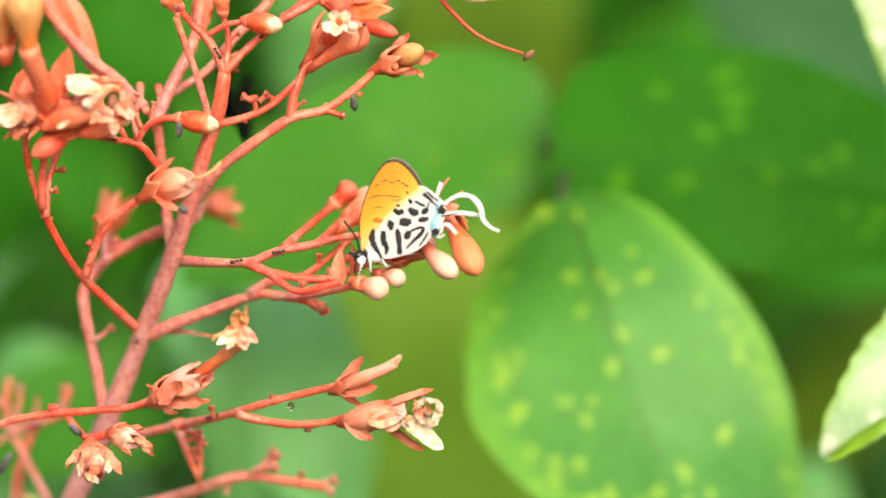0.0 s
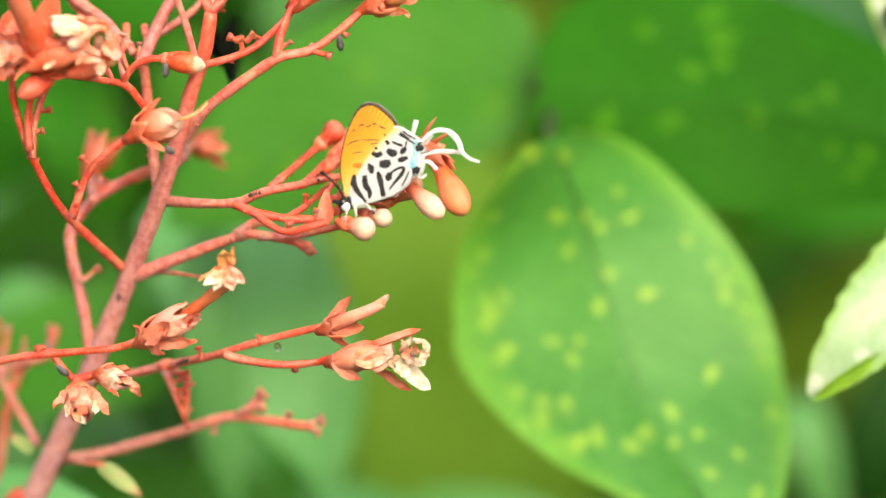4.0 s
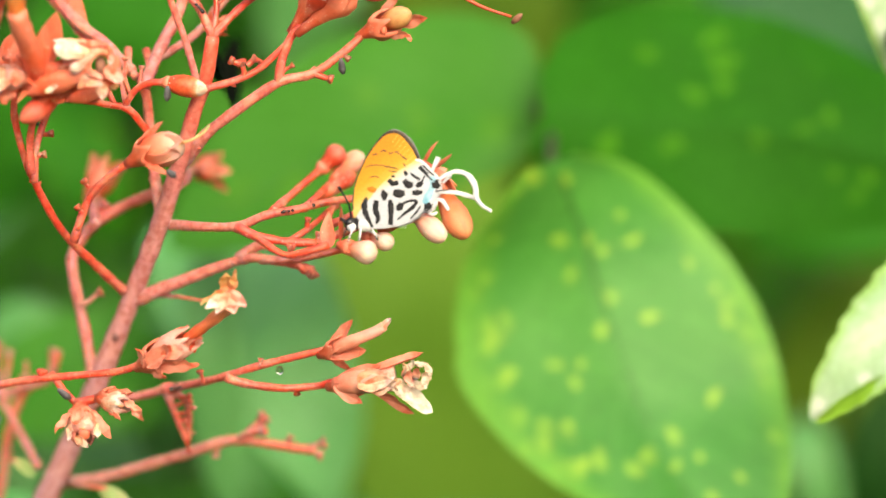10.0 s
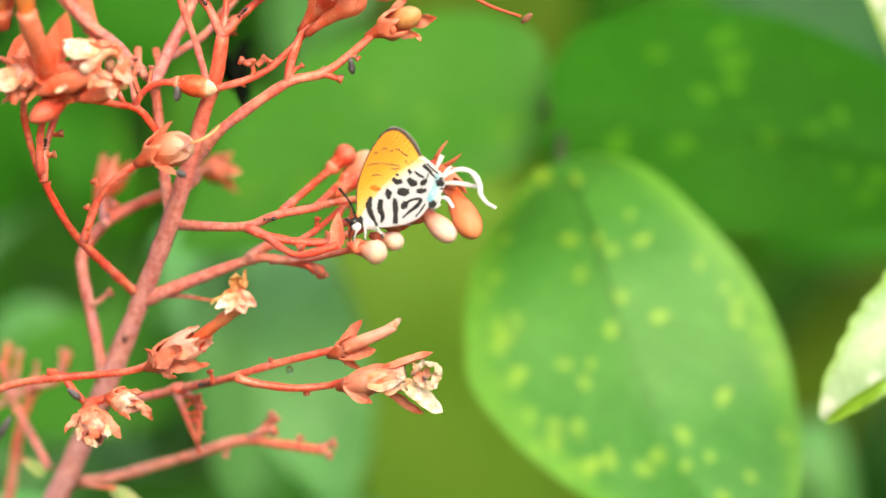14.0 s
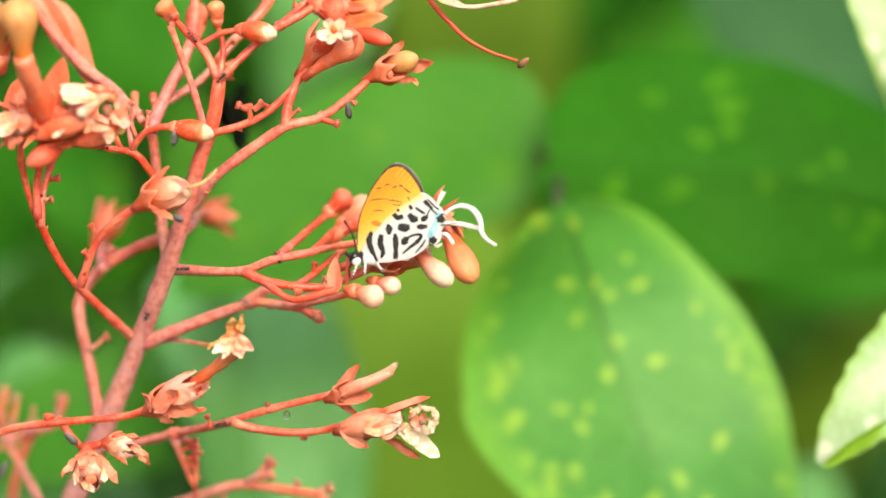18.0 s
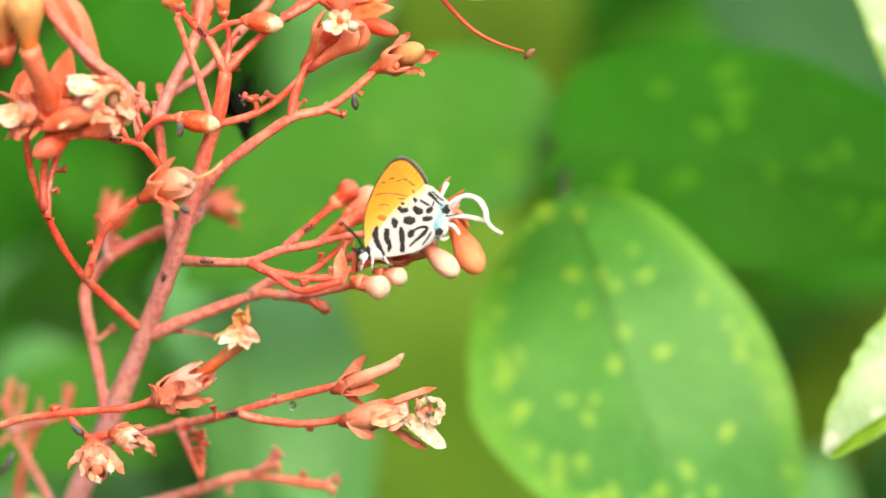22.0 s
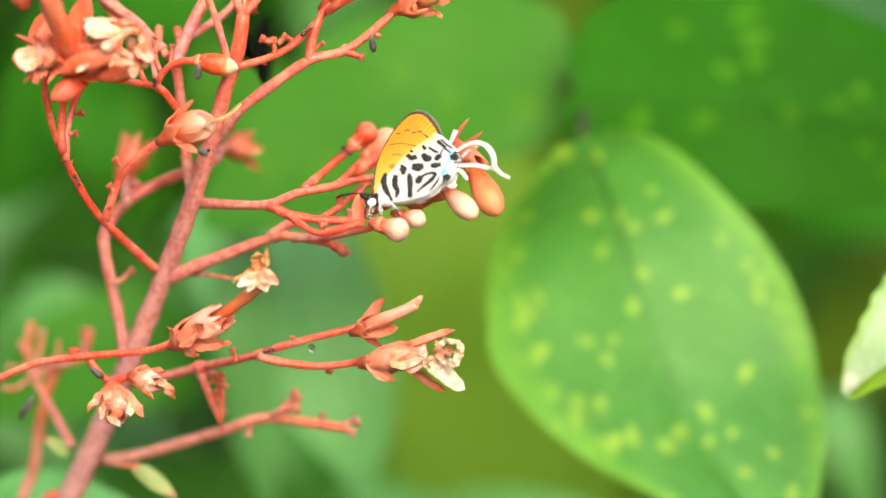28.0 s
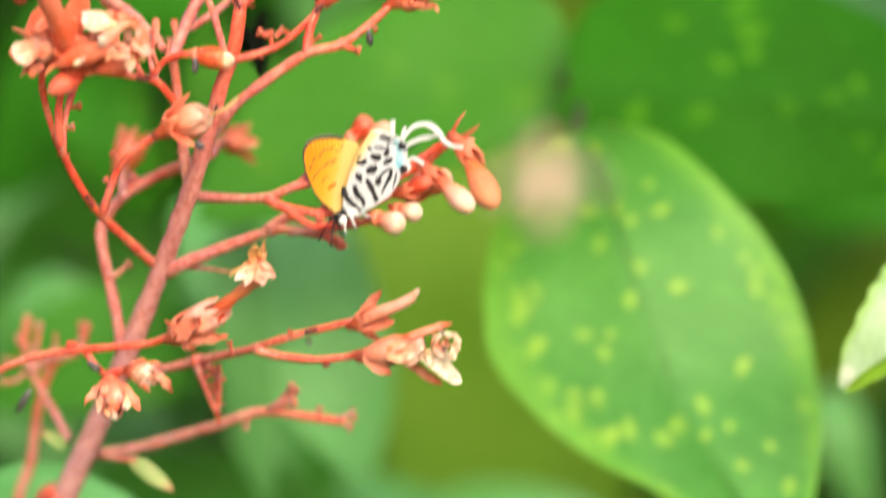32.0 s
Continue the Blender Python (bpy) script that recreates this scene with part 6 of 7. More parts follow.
    part("fringe", band(bmesh.new(), [(11.96, 6.47), (11.59, 5.32), (10.87, 4.54)], [0.26, 0.44, 0.35], -0.84, sign, 0.03), M_FUR, hw, "", True)
    for a, b_ in (((11.47, 9.13), (13.65, 10.28)), ((11.64, 7.54), (14.19, 8.12))):
        part("tail_vein", band(bmesh.new(), [a, ((a[0] + b_[0]) / 2, (a[1] + b_[1]) / 2 - 0.1), b_], [0.22, 0.18, 0.09], -0.95, sign, 0.02), M_MARK, hw, "", True)
    return fw, hw


def tail(parent, pts, widths, y):
    """A ribbon-like tail with fringed, rounded cross-section."""
    line = outline(pts, False, 7)
    bm = bmesh.new()
    rows = []
    for i, v in enumerate(line):
        d = (line[min(i + 1, len(line) - 1)] - line[max(i - 1, 0)]).normalized()
        s = Vector((-d.z, 0, d.x))
        w = float(np.interp(i / (len(line) - 1), np.linspace(0, 1, len(widths)), widths)) * 0.5
        w *= 1 + 0.2 * noise.noise(v * 2.4)
        rows.append([bm.verts.new(v + s * w * math.cos(a) + Vector((0, y + 0.35 * math.sin(a * 1.0) * w, 0))) for a in (math.tau * j / 8 for j in range(8))])
    for a, b in zip(rows, rows[1:]):
        for j in range(8):
            bm.faces.new((a[j - 1], a[j], b[j], b[j - 1]))
    bm.faces.new(rows[0][::-1]), bm.faces.new(rows[-1])
    return part("tail", bm, M_FUR, parent, "fluffy white tail", True)


FORE_N, HIND_N = wings(1)
FORE_F, HIND_F = wings(-1)
tail(HIND_N, [(12.05, 9.29), (12.97, 10.1), (14.41, 10.76), (15.93, 10.63), (17.02, 9.84), (17.77, 8.52), (18.03, 7.14), (19.06, 5.94), (20.55, 5.2)], [0.44, 0.61, 0.7, 0.79, 0.96, 0.96, 0.79, 0.61, 0.44], -1.0)
tail(HIND_F, [(11.92, 7.77), (13.2, 8.01), (14.7, 8.08), (16.34, 7.86), (17.77, 7.61)], [0.44, 0.61, 0.7, 0.79, 0.52], 0.6)
tail(HIND_N, [(10.89, 10.68), (11.28, 11.72), (11.67, 12.77)], [0.52, 0.7, 0.88], -0.8)
tail(HIND_F, [(12.35, 9.33), (12.97, 10.1), (13.61, 10.67)], [0.44, 0.53, 0.44], 0.7)
tail(HIND_N, [(11.98, 6.27), (12.91, 6.07), (13.96, 4.78)], [0.44, 0.7, 0.52], -0.9)
tail(HIND_F, [(10.77, 4.52), (11.4, 4.29), (12.15, 4.78)], [0.44, 0.53, 0.35], 0.3)

bm = bmesh.new()
ball(bm, Vector((1.23, 0, 1.50)), 1.41, (1.15, 0.62, 0.8), 16)
part("thorax", bm, M_FUR, BUTTERFLY, "white furry thorax", True)
bm = lathe(bmesh.new(), (1.58, 0, 1.55), (8.36, 0, 2.7), [(0, 0.75), (0.25, 0.9), (0.6, 0.8), (0.9, 0.5), (1, 0.15)], 12, 0.1, 0.7)
part("abdomen", bm, M_FUR, BUTTERFLY, "", True)
bm = bmesh.new()
ball(bm, Vector((-0.79, 0, 1.23)), 1.14, (1, 0.75, 1), 14)
FEELERS = []
HEADP = part("head", bm, M_MARK, BUTTERFLY, "black and white furry head", True)
for s in (-1, 1):
    bm = ball(bmesh.new(), Vector((-1.06, s * 0.62, 1.41)), 0.62, (0.9, 0.6, 1), 12)
    part("eye", bm, M_EYE, HEADP, "", True)
    bm = tube(bmesh.new(), [(-0.88, s * 0.35, 2.11), (-1.41, s * 0.79, 3.96), (-2.29, s * 1.23, 5.46), (-2.99, s * 1.58, 6.34)], 0.13, 0.11, 6, 0.05, 0.5)
    tube(bm, [(-2.99, s * 1.58, 6.34), (-3.34, s * 1.76, 6.86)], 0.19, 0.18, 6, 0.05, 0.5)
    FEELERS.append(part("antenna", bm, M_MARK, HEADP, "black clubbed antenna", True))
    bm = tube(bmesh.new(), [(-1.41, s * 0.26, 1.23), (-2.11, s * 0.26, 1.76), (-2.64, s * 0.26, 1.94)], 0.35, 0.18, 7, 0.15, 0.5)
    part("palp", bm, M_MARK, HEADP, "", True)
for s in (-1, 1):
    part("white_patch", ball(bmesh.new(), Vector((-0.70, s * 0.70, 0.79)), 0.79, (0.95, 0.45, 0.9), 10), M_FUR, HEADP, "white scales round the eye", True)
bm = bmesh.new()
ball(bm, Vector((0, 0, 1.58)), 0.97, (0.55, 0.9, 1.25), 12)
part("collar", bm, M_MARK, BUTTERFLY, "black collar", True)
part("proboscis", tube(bmesh.new(), [(-1.23, 0, 0.70), (-1.76, 0, -0.35), (-1.58, 0.3, -1.76)], 0.14, 0.09, 6, 0.05, 0.5), M_MARK, HEADP, "", True)
for s in (-1, 1):
    for x0, x1, z1 in ((-2, -12, -18), (8, 8, -14), (28, 40, -8)):
        bm = bmesh.new()
        knee = (x0 * 0.088 + (x1 - x0) * 0.05, s * 1.0, 0.2 * 0.088)
        tube(bm, [(x0 * 0.088, s * 0.5, 0.9), knee, (x1 * 0.088, s * 1.0, z1 * 0.088)], 0.19, 0.13, 7, 0.2, 0.4)
        leg = part("leg", bm, M_FUR, BUTTERFLY, "white banded leg", True)
        for share in (0.3, 0.62, 0.9):
            mid = Vector(knee).lerp(Vector((x1 * 0.088, s * 1.0, z1 * 0.088)), share)
            part("leg_band", ball(bmesh.new(), mid, 0.2, (1, 1, 0.7), 8), M_MARK, leg, "", True)


# ---- large leaves behind the flowers ----
def leaf(parent, line, plus, minus, material, facing=(0, -1, 0.35), fold=0.25, power=0.72, early=0.62, droop=0.0, wave=1.0, label="", rows=26, cols=14, rib=None, teeth=0.0, slim=0.0, lobe=0.22, lobe_minus=None):
    """A broad leaf along its midrib, with half-widths on its two sides; the midrib is a part of it."""
    pts = [Vector(p) for p in line]
    fine = curve_points(line, (pts[0] - pts[-1]).length / 60)
    bm = bmesh.new()
    uv = uv_layer(bm)
    face_dir = Vector(facing).normalized()
    for face in (0, 1):
        grid = []
        for i in range(rows):
            k = i / (rows - 1)
            x = k * (len(fine) - 1)
            a = int(min(x, len(fine) - 2))
            p = fine[a].lerp(fine[a + 1], x - a)
            d = (fine[min(a + 2, len(fine) - 1)] - fine[max(a - 1, 0)]).normalized()
            side = d.cross(face_dir).normalized()
            out = side.cross(d)
            w = max(0.012, math.sin(math.pi * min(1, 0.035 + 0.965 * k ** early))) ** power
            w *= 1 + teeth * (0.5 - (i * 1.7) % 1.0)
            row = []
            for j in range(cols + 1):
                h = j / cols * 2 - 1
                half = plus * (1 - slim * max(0, k - 0.38) / 0.62) if h > 0 else minus
                back = half * w * abs(h) * (lobe if h > 0 or lobe_minus is None else lobe_minus) * max(0, 1 - 3.2 * k)
                q = p + side * (half * w * h) - d * back
                q += out * (fold * half * w * (abs(h) - 0.25 * h * h) - fold * 0.2 * half + wave * noise.noise(q * 0.06) * (0.4 + h * h) - droop * half * h * h * w)
                q += side * (0.35 * noise.noise(q * 0.22) * h)
                rim = 0.35 * (1 - h * h) ** 0.5
                row.append((bm.verts.new(q + out * (rim * (0.5 if face else -0.5))), (j / cols, k)))
            grid.append(row)
        for a, b in zip(grid, grid[1:]):
            for j in range(cols):
                quad = (a[j], a[j + 1], b[j + 1], b[j])
                if not face:
                    quad = quad[::-1]
                f = bm.faces.new([q[0] for q in quad])
                for lp, q in zip(f.loops, quad):
                    lp[uv].uv = q[1]
    blade_ = part("leaf", bm, material, parent, label)
    bm = tube(bmesh.new(), [p + face_dir * (0.1 - fold * 0.2 * (plus + minus) * 0.5) for p in pts], max(0.3, (plus + minus) * 0.008), 0.2, 7, 0.04, 4)
    part("midrib", bm, rib or material, blade_)
    return blade_


M_RIB_DARK = plain("green_midrib", (0.035, 0.15, 0.018), (0.05, 0.18, 0.025), 0.5, 200, 0.3, 0.1)

SPOTTED = thing("broadleaf_plant", (24.4, 150, -979.5), "broad green leaves with yellow-green spots behind the flowers", "plant")
part("stem", tube(bmesh.new(), [(24.4, 150, -979.5), (40.6, 170, -505.1), (52.7, 170, -117.3), (43.9, 170, -28.7), (23.4, 150, 17.8)], 6, 2.0, 10, 0.06, 12), M_BARK, SPOTTED)
leaf(SPOTTED, [(20.5, 70, 9), (25.2, 76.5, -0.9), (29.6, 78, -14.7), (36.8, 74, -35.2), (46.8, 64, -54.0), (54.1, 56, -67.7)], 29.6, 26.0, M_LEAF_SPOT, (-0.04, -1, 0.30), -0.17, 0.80, 0.99, 0.0, 2.0, "glossy green leaf with yellow spots and margin", rib=M_RIB_DARK, slim=0.95, lobe=0.3, lobe_minus=-0.12)
leaf(SPOTTED, [(19.9, 100, 17.5), (37.0, 98, 15.1), (57.1, 96, 13.0), (78.3, 96, 9.2), (95.7, 98, 2.1)], 17.6, 25.5, M_LEAF_BROAD, (0, -1, 0.28), -0.16, 0.5, 0.7, 0.1, 2.0, "deep green leaf with a few pale spots", rib=M_LEAF_BROAD)
leaf(SPOTTED, [(18.7, 115, 18.5), (1.7, 118, 18.0), (-17.1, 120, 11.6), (-34.9, 122, 2.2), (-48.6, 124, -6.2)], 21.6, 15.61, M_LEAF_MID, (0, -1, 0.45), 0.2, 0.6, 0.7, 0.1, 2.0, "bright green leaf with faint spots", rib=M_RIB_DARK)
for a, b_ in (((23.4, 150, 17.4), (20.5, 70, 9)), ((23.4, 150, 17.4), (19.9, 100, 17.5)), ((23.4, 150, 17.4), (18.7, 115, 18.5))):
    part("petiole", tube(bmesh.new(), [a, (Vector(a) + Vector(b_)) / 2 + Vector((0, -1, 1.5)), b_], 1.3, 1.0, 8, 0.05, 3), M_BARK, SPOTTED)

PALE = thing("variegated_shrub", (92.8, 60, -822.1), "pale variegated leaves with toothed margins on a thin stem", "shrub")
part("stem", tube(bmesh.new(), [(92.8, 60, -822.1), (92.3, 60, -245.8), (90.7, 55, -53.3), (90.9, 60, 13.5), (95.1, 70, 72.2)], 4, 1.6, 10, 0.06, 12), M_BARK, PALE)
FOLDED = leaf(PALE, [(95.7, 46, -1.3), (88.6, 42, -6.9), (79.5, 36, -15.7), (70.2, 32, -25.0), (62.0, 32, -33.9)], 8.91, 8.2, M_LEAF_PALE, (-0.1, -1, 0.35), 0.22, 0.6, 0.85, 0.1, 2.2, "pale variegated leaf with a yellow-green edge", 34, 14, None, 0.12)
part("folded_edge", blade(bmesh.new(), (74.2, 30, -27), (62.1, 28, -34.2), (0.3, -1, -0.5), 3.13, 0.04, 0.35, 0.3, 0.6, 0.5, 12, 6, 0.4), M_LEAF_LIME, FOLDED, "yellow-green turned-up underside")
HOLED = leaf(PALE, [(67.8, 50, 63.6), (71.9, 48, 50.2), (75.4, 46, 38.7), (78.3, 46, 27.4), (81.1, 48, 15.0)], 5.67, 7.08, M_LEAF_PALE, (-0.1, -1, 0.35), 0.22, 0.72, 0.8, 0.1, 1.2, "pale variegated leaf with a dark patch for its hole", 30, 14, None, 0.05)
# the leaf's hole: black patches painted over the uncut blade
part("blotch", blade(bmesh.new(), (76.9, 43, 26.5), (77.1, 43, 30.9), (0, -1, 0), 3.3, 0.0, 0.3, 0.0, 0.5, 0.5), M_DARK_GAP, HOLED, "dark patch standing for a hole in the leaf")
part("blotch", blade(bmesh.new(), (77.1, 43, 30.9), (79.9, 43, 31.2), (0, -1, 0), 2.3, 0.0, 0.3, 0.0, 0.5, 0.5), M_DARK_GAP, HOLED, "dark patch standing for a hole in the leaf")
for a, b_ in (((91.6, 58, 3.9), (95.7, 46, -1.3)), ((93.6, 66, 62.1), (67.8, 50, 63.6))):
    part("petiole", tube(bmesh.new(), [a, (Vector(a) + Vector(b_)) / 2 + Vector((0, -1, 1.5)), b_], 1.0, 0.8, 8, 0.05, 3), M_BARK, PALE)


def bush(at, label, leaves, stem_top):
    """A background shrub: a stem, petioles and big leaves."""
    root = thing("shrub", at, label, "shrub", "shrubs behind the flowers")
    at, top = Vector(at), Vector(stem_top)
    axis = [at, at.lerp(top, 0.4) + Vector((12, 0, 0)), at.lerp(top, 0.8) - Vector((8, 0, 0)), top]
    part("stem", tube(bmesh.new(), axis, 7, 2.5, 9, 0.06, 25), M_BARK, root)
    for line, plus, minus, material, facing, text in leaves:
        leaf(root, line, plus, minus, material, facing, 0.2, 0.66, 0.68, 0.1, 2.0, text, 20, 10)
        base = Vector(line[0])
        k = min(1, max(0.05, (base.z - 20 - at.z) / max(1, top.z - at.z)))
        foot = at.lerp(top, k)
        part("petiole", tube(bmesh.new(), [foot, foot.lerp(base, 0.5) + Vector((0, 0, 6)), base], 1.4, 1.0, 7, 0.05, 8), M_BARK, root)
    return root


bush((-43.7, 240, -860.4), "grey-green glossy leaves in the shade", [
    ([(-47.4, 178, 1.2), (-39.1, 168, -10.9), (-29.4, 160, -27.3), (-23.4, 158, -41.4), (-19.0, 158, -58.9)], 16.58, 16.58, M_LEAF_SHEEN, (0.1, -1, 0.5), "glossy blue-green leaf"),
    ([(-51.5, 190, -29.4), (-65.9, 185, -29.2), (-81.7, 185, -33.7), (-99.2, 190, -43.0)], 12.44, 16.96, M_LEAF_MID, (0, -1, 0.6), "grey-green leaf"),
    ([(-66.3, 270, -9.8), (-62.3, 265, -24.6), (-56.1, 265, -41.9), (-47.7, 270, -62.0)], 14.87, 16.11, M_LEAF_MID, (0, -1, 0.3), "mid-green leaf"),
    ([(-42.5, 152, -7.5), (-41.4, 148, -26.9), (-40.1, 148, -45.2), (-37.2, 150, -61.5)], 6.92, 6.05, M_LEAF_GREY, (-0.2, -1, 0.5), "mid-green leaf"),
    ([(-115.9, 300, -12.7), (-87.3, 296, -31.8), (-61.8, 296, -53.5), (-36.4, 300, -79.4)], 34.55, 31.99, M_LEAF_GREY, (0.1, -1, 0.6), "large grey-green leaf"),
    ([(-82.0, 225, -66.1), (-60.5, 222, -64.1), (-38.2, 222, -65.8), (-17.0, 226, -73.2)], 11.80, 10.62, M_LEAF_MID, (0, -1, 0.5), "mid-green leaf"),
    ([(-26.6, 230, -65.2), (-14.7, 225, -73.2), (0.7, 225, -77.9), (16.2, 230, -80.7)], 13.03, 13.03, M_LEAF_SHEEN, (0.1, -1, 0.8), "grey-green leaf"),
    ([(-49.8, 200, -61.9), (-41.6, 195, -72.9), (-25.6, 195, -84.4), (-16.5, 200, -98.6)], 13.73, 13.73, M_LEAF_MID, (0, -1, 0.5), "mid-green leaf"),
], (-48.0, 230, -7.0))
bush((-3.5, 420, -686.8), "olive-green leaves far behind", [
    ([(-12.4, 330, 10.7), (-8.4, 320, -15.6), (-5.8, 320, -44.4), (-1.8, 322, -73.3), (2.1, 330, -103.0)], 19.74, 35.53, M_LEAF_OLIVE, (0, -1, 0.35), "olive leaf"),
    # second olive leaf: its shade is part of the colour
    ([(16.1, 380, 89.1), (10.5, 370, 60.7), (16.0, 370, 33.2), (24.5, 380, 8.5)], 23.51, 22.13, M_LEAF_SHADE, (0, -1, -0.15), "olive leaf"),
    ([(-5.6, 300, -76.2), (9.7, 296, -77.8), (27.6, 296, -82.9), (45.6, 300, -93.5)], 11.52, 10.24, M_LEAF_SHEEN, (0, -1, 0.6), "blue-green leaf"),
    ([(8.9, 350, -21.5), (16.9, 346, -48.2), (25.0, 346, -69.8), (34.5, 350, -91.6)], 20.20, 20.20, M_LEAF_OLIVE, (0, -1, 0.6), "olive leaf"),
], (-0.6, 400, 34.1))
bush((-77.2, 330, -735.2), "mid-green leaves in deep shade", [
    ([(-66.6, 240, 45.8), (-75.8, 235, 33.6), (-86.5, 235, 16.9), (-99.0, 240, -3.5)], 14.39, 15.59, M_LEAF_DEEP, (0, -1, 0.3), "mid-green leaf"),
    ([(-71.0, 250, 85.2), (-70.6, 245, 67.8), (-73.0, 245, 50.9), (-72.2, 250, 31.7)], 13.34, 13.34, M_LEAF_DEEP, (0, -1, 0.4), "deep green leaf"),
    ([(-58.8, 250, 64.5), (-56.3, 245, 49.7), (-56.3, 245, 37.6), (-58.8, 250, 24.4)], 6.67, 7.28, M_LEAF_MID, (0, -1, 0.3), "mid-green leaf"),
    ([(-17.7, 260, 76.3), (-22.5, 255, 61.2), (-27.4, 255, 46.6), (-34.9, 260, 32.1)], 14.71, 12.26, M_LEAF_GREY, (0.2, -1, 0.6), "grey-green leaf"),
    ([(-33.8, 275, 65.3), (-35.9, 270, 57.5), (-38.7, 270, 48.8), (-42.2, 275, 40.4)], 5.2, 5.0, M_LEAF_MID, (0, -1, 0.4), "mid-green leaf"),
    ([(-58.8, 200, 54.6), (-60.2, 195, 42.9), (-62.5, 195, 32.6), (-64, 200, 23)], 9.2, 9.8, M_LEAF_DEEP, (0, -1, 0.5), "bright green leaf"),
    ([(-80.3, 215, 21.7), (-74.1, 210, 13.5), (-68.3, 210, 4.2), (-65.2, 215, -6.3)], 8.8, 9.3, M_LEAF_DEEP, (0, -1, 0.5), "deep green leaf"),
    ([(-91.1, 205, -23.5), (-83.6, 200, -23.4), (-76.8, 200, -25.7), (-69.2, 205, -30.5)], 8.1, 6.9, M_LEAF_GREY, (0, -1, 0.5), "grey-green leaf"),
    ([(-47.5, 235, 31.7), (-48.5, 230, 19.7), (-49.7, 230, 7.8), (-47.6, 235, -6.5)], 10.8, 9.6, M_LEAF_DARK, (0, -1, 0.5), "mid-green leaf"),
    ([(-61.8, 215, -21.5), (-58, 210, -31.8), (-55.7, 210, -43.5), (-54.8, 215, -56.6)], 8.8, 8.2, M_LEAF_GREY, (0, -1, 0.4), "grey-green leaf"),
    ([(-75.8, 280, 2.6), (-82.9, 275, -7.4), (-94.2, 275, -14.9), (-106.0, 280, -25.0)], 11.28, 13.78, M_LEAF_DARK, (0, -1, 0.3), "deep green leaf"),
    ([(-65.6, 260, -14.6), (-73.8, 255, -24.3), (-88.5, 255, -29.2), (-107.4, 260, -26.9)], 7.36, 7.36, M_LEAF_MID, (0, -1, 0.5), "mid-green leaf"),
], (-68.6, 320, 97.0))
bush((125.0, 420, -686.8), "grey and dark leaves behind the broad leaves", [
    ([(62.0, 240, 67.4), (73.6, 235, 50.3), (88.0, 235, 37.2), (104.1, 240, 25.4)], 16, 14.39, M_LEAF_DUSK, (0, -1, 0.3), "dull grey-green leaf"),
    ([(112.5, 260, 7.5), (97.3, 255, 1.3), (81.4, 255, -3.5), (67.1, 260, -6.0)], 11.03, 11.03, M_LEAF_DEEP, (0, -1, 0.2), "deep green leaf"),
    ([(78.9, 250, -44.1), (80.9, 245, -52.9), (83.9, 245, -62.6), (87.4, 250, -73.9)], 5.6, 5.6, M_LEAF_GREY, (0, -1, 0.4), "grey-green leaf"),
    # the last two leaves carry the gap's shade in their colour
    ([(117.5, 300, -25.5), (99.0, 295, -33.0), (88.8, 295, -48.3), (84.1, 300, -69.1)], 19.19, 19.19, M_LEAF_SHADE, (0, -1, 0.0), "olive leaf with shade in its colour"),
    ([(111.7, 280, -39.9), (104.2, 275, -51), (99.2, 275, -62.2), (96.6, 280, -75.1)], 12.5, 12.5, M_LEAF_SHADE_DARK, (0, -1, 0.1), "leaf darkened in colour to stand for shade"),
], (107.8, 380, 103.0))
LOW = thing("ground_plant", (-72.5, 90, -1056.7), "bright green leaf low beside the flower stem", "plant")
part("stem", tube(bmesh.new(), [(-72.5, 90, -1056.7), (-72.5, 90, -356.2), (-72.5, 80, -65.1)], 4, 1.5, 8, 0.06, 25), M_BARK, LOW)
leaf(LOW, [(-88.0, 70, -60.4), (-77.9, 66, -54.3), (-67.2, 66, -54.3), (-56.9, 70, -59.4), (-49.5, 76, -67.7)], 10.68, 7.28, M_LEAF_SHEEN, (0, -1, 0.8), 0.2, 0.66, 0.7, 0.1, 1.5, "bright green leaf")
part("petiole", tube(bmesh.new(), [(-72.5, 80, -65.1), (-82.9, 76, -62.8), (-88.0, 70, -60.4)], 1.5, 1.0, 8, 0.05, 5), M_BARK, LOW)

# added black leaf shape that paints the dark gap between the leaves
leaf(PLANT, [(-33.9, 5, 23.5), (-34.7, 50, 21.7), (-35.5, 62, 21.9), (-34.5, 66, 26.3), (-33.4, 68, 30.4)], 5.2, 4.2, M_DARK_GAP, (0.2, -1, 0.1), 0.2, 0.5, 0.9, 0.1, 1.0, "added black leaf shape standing for a dark gap", 14, 8)


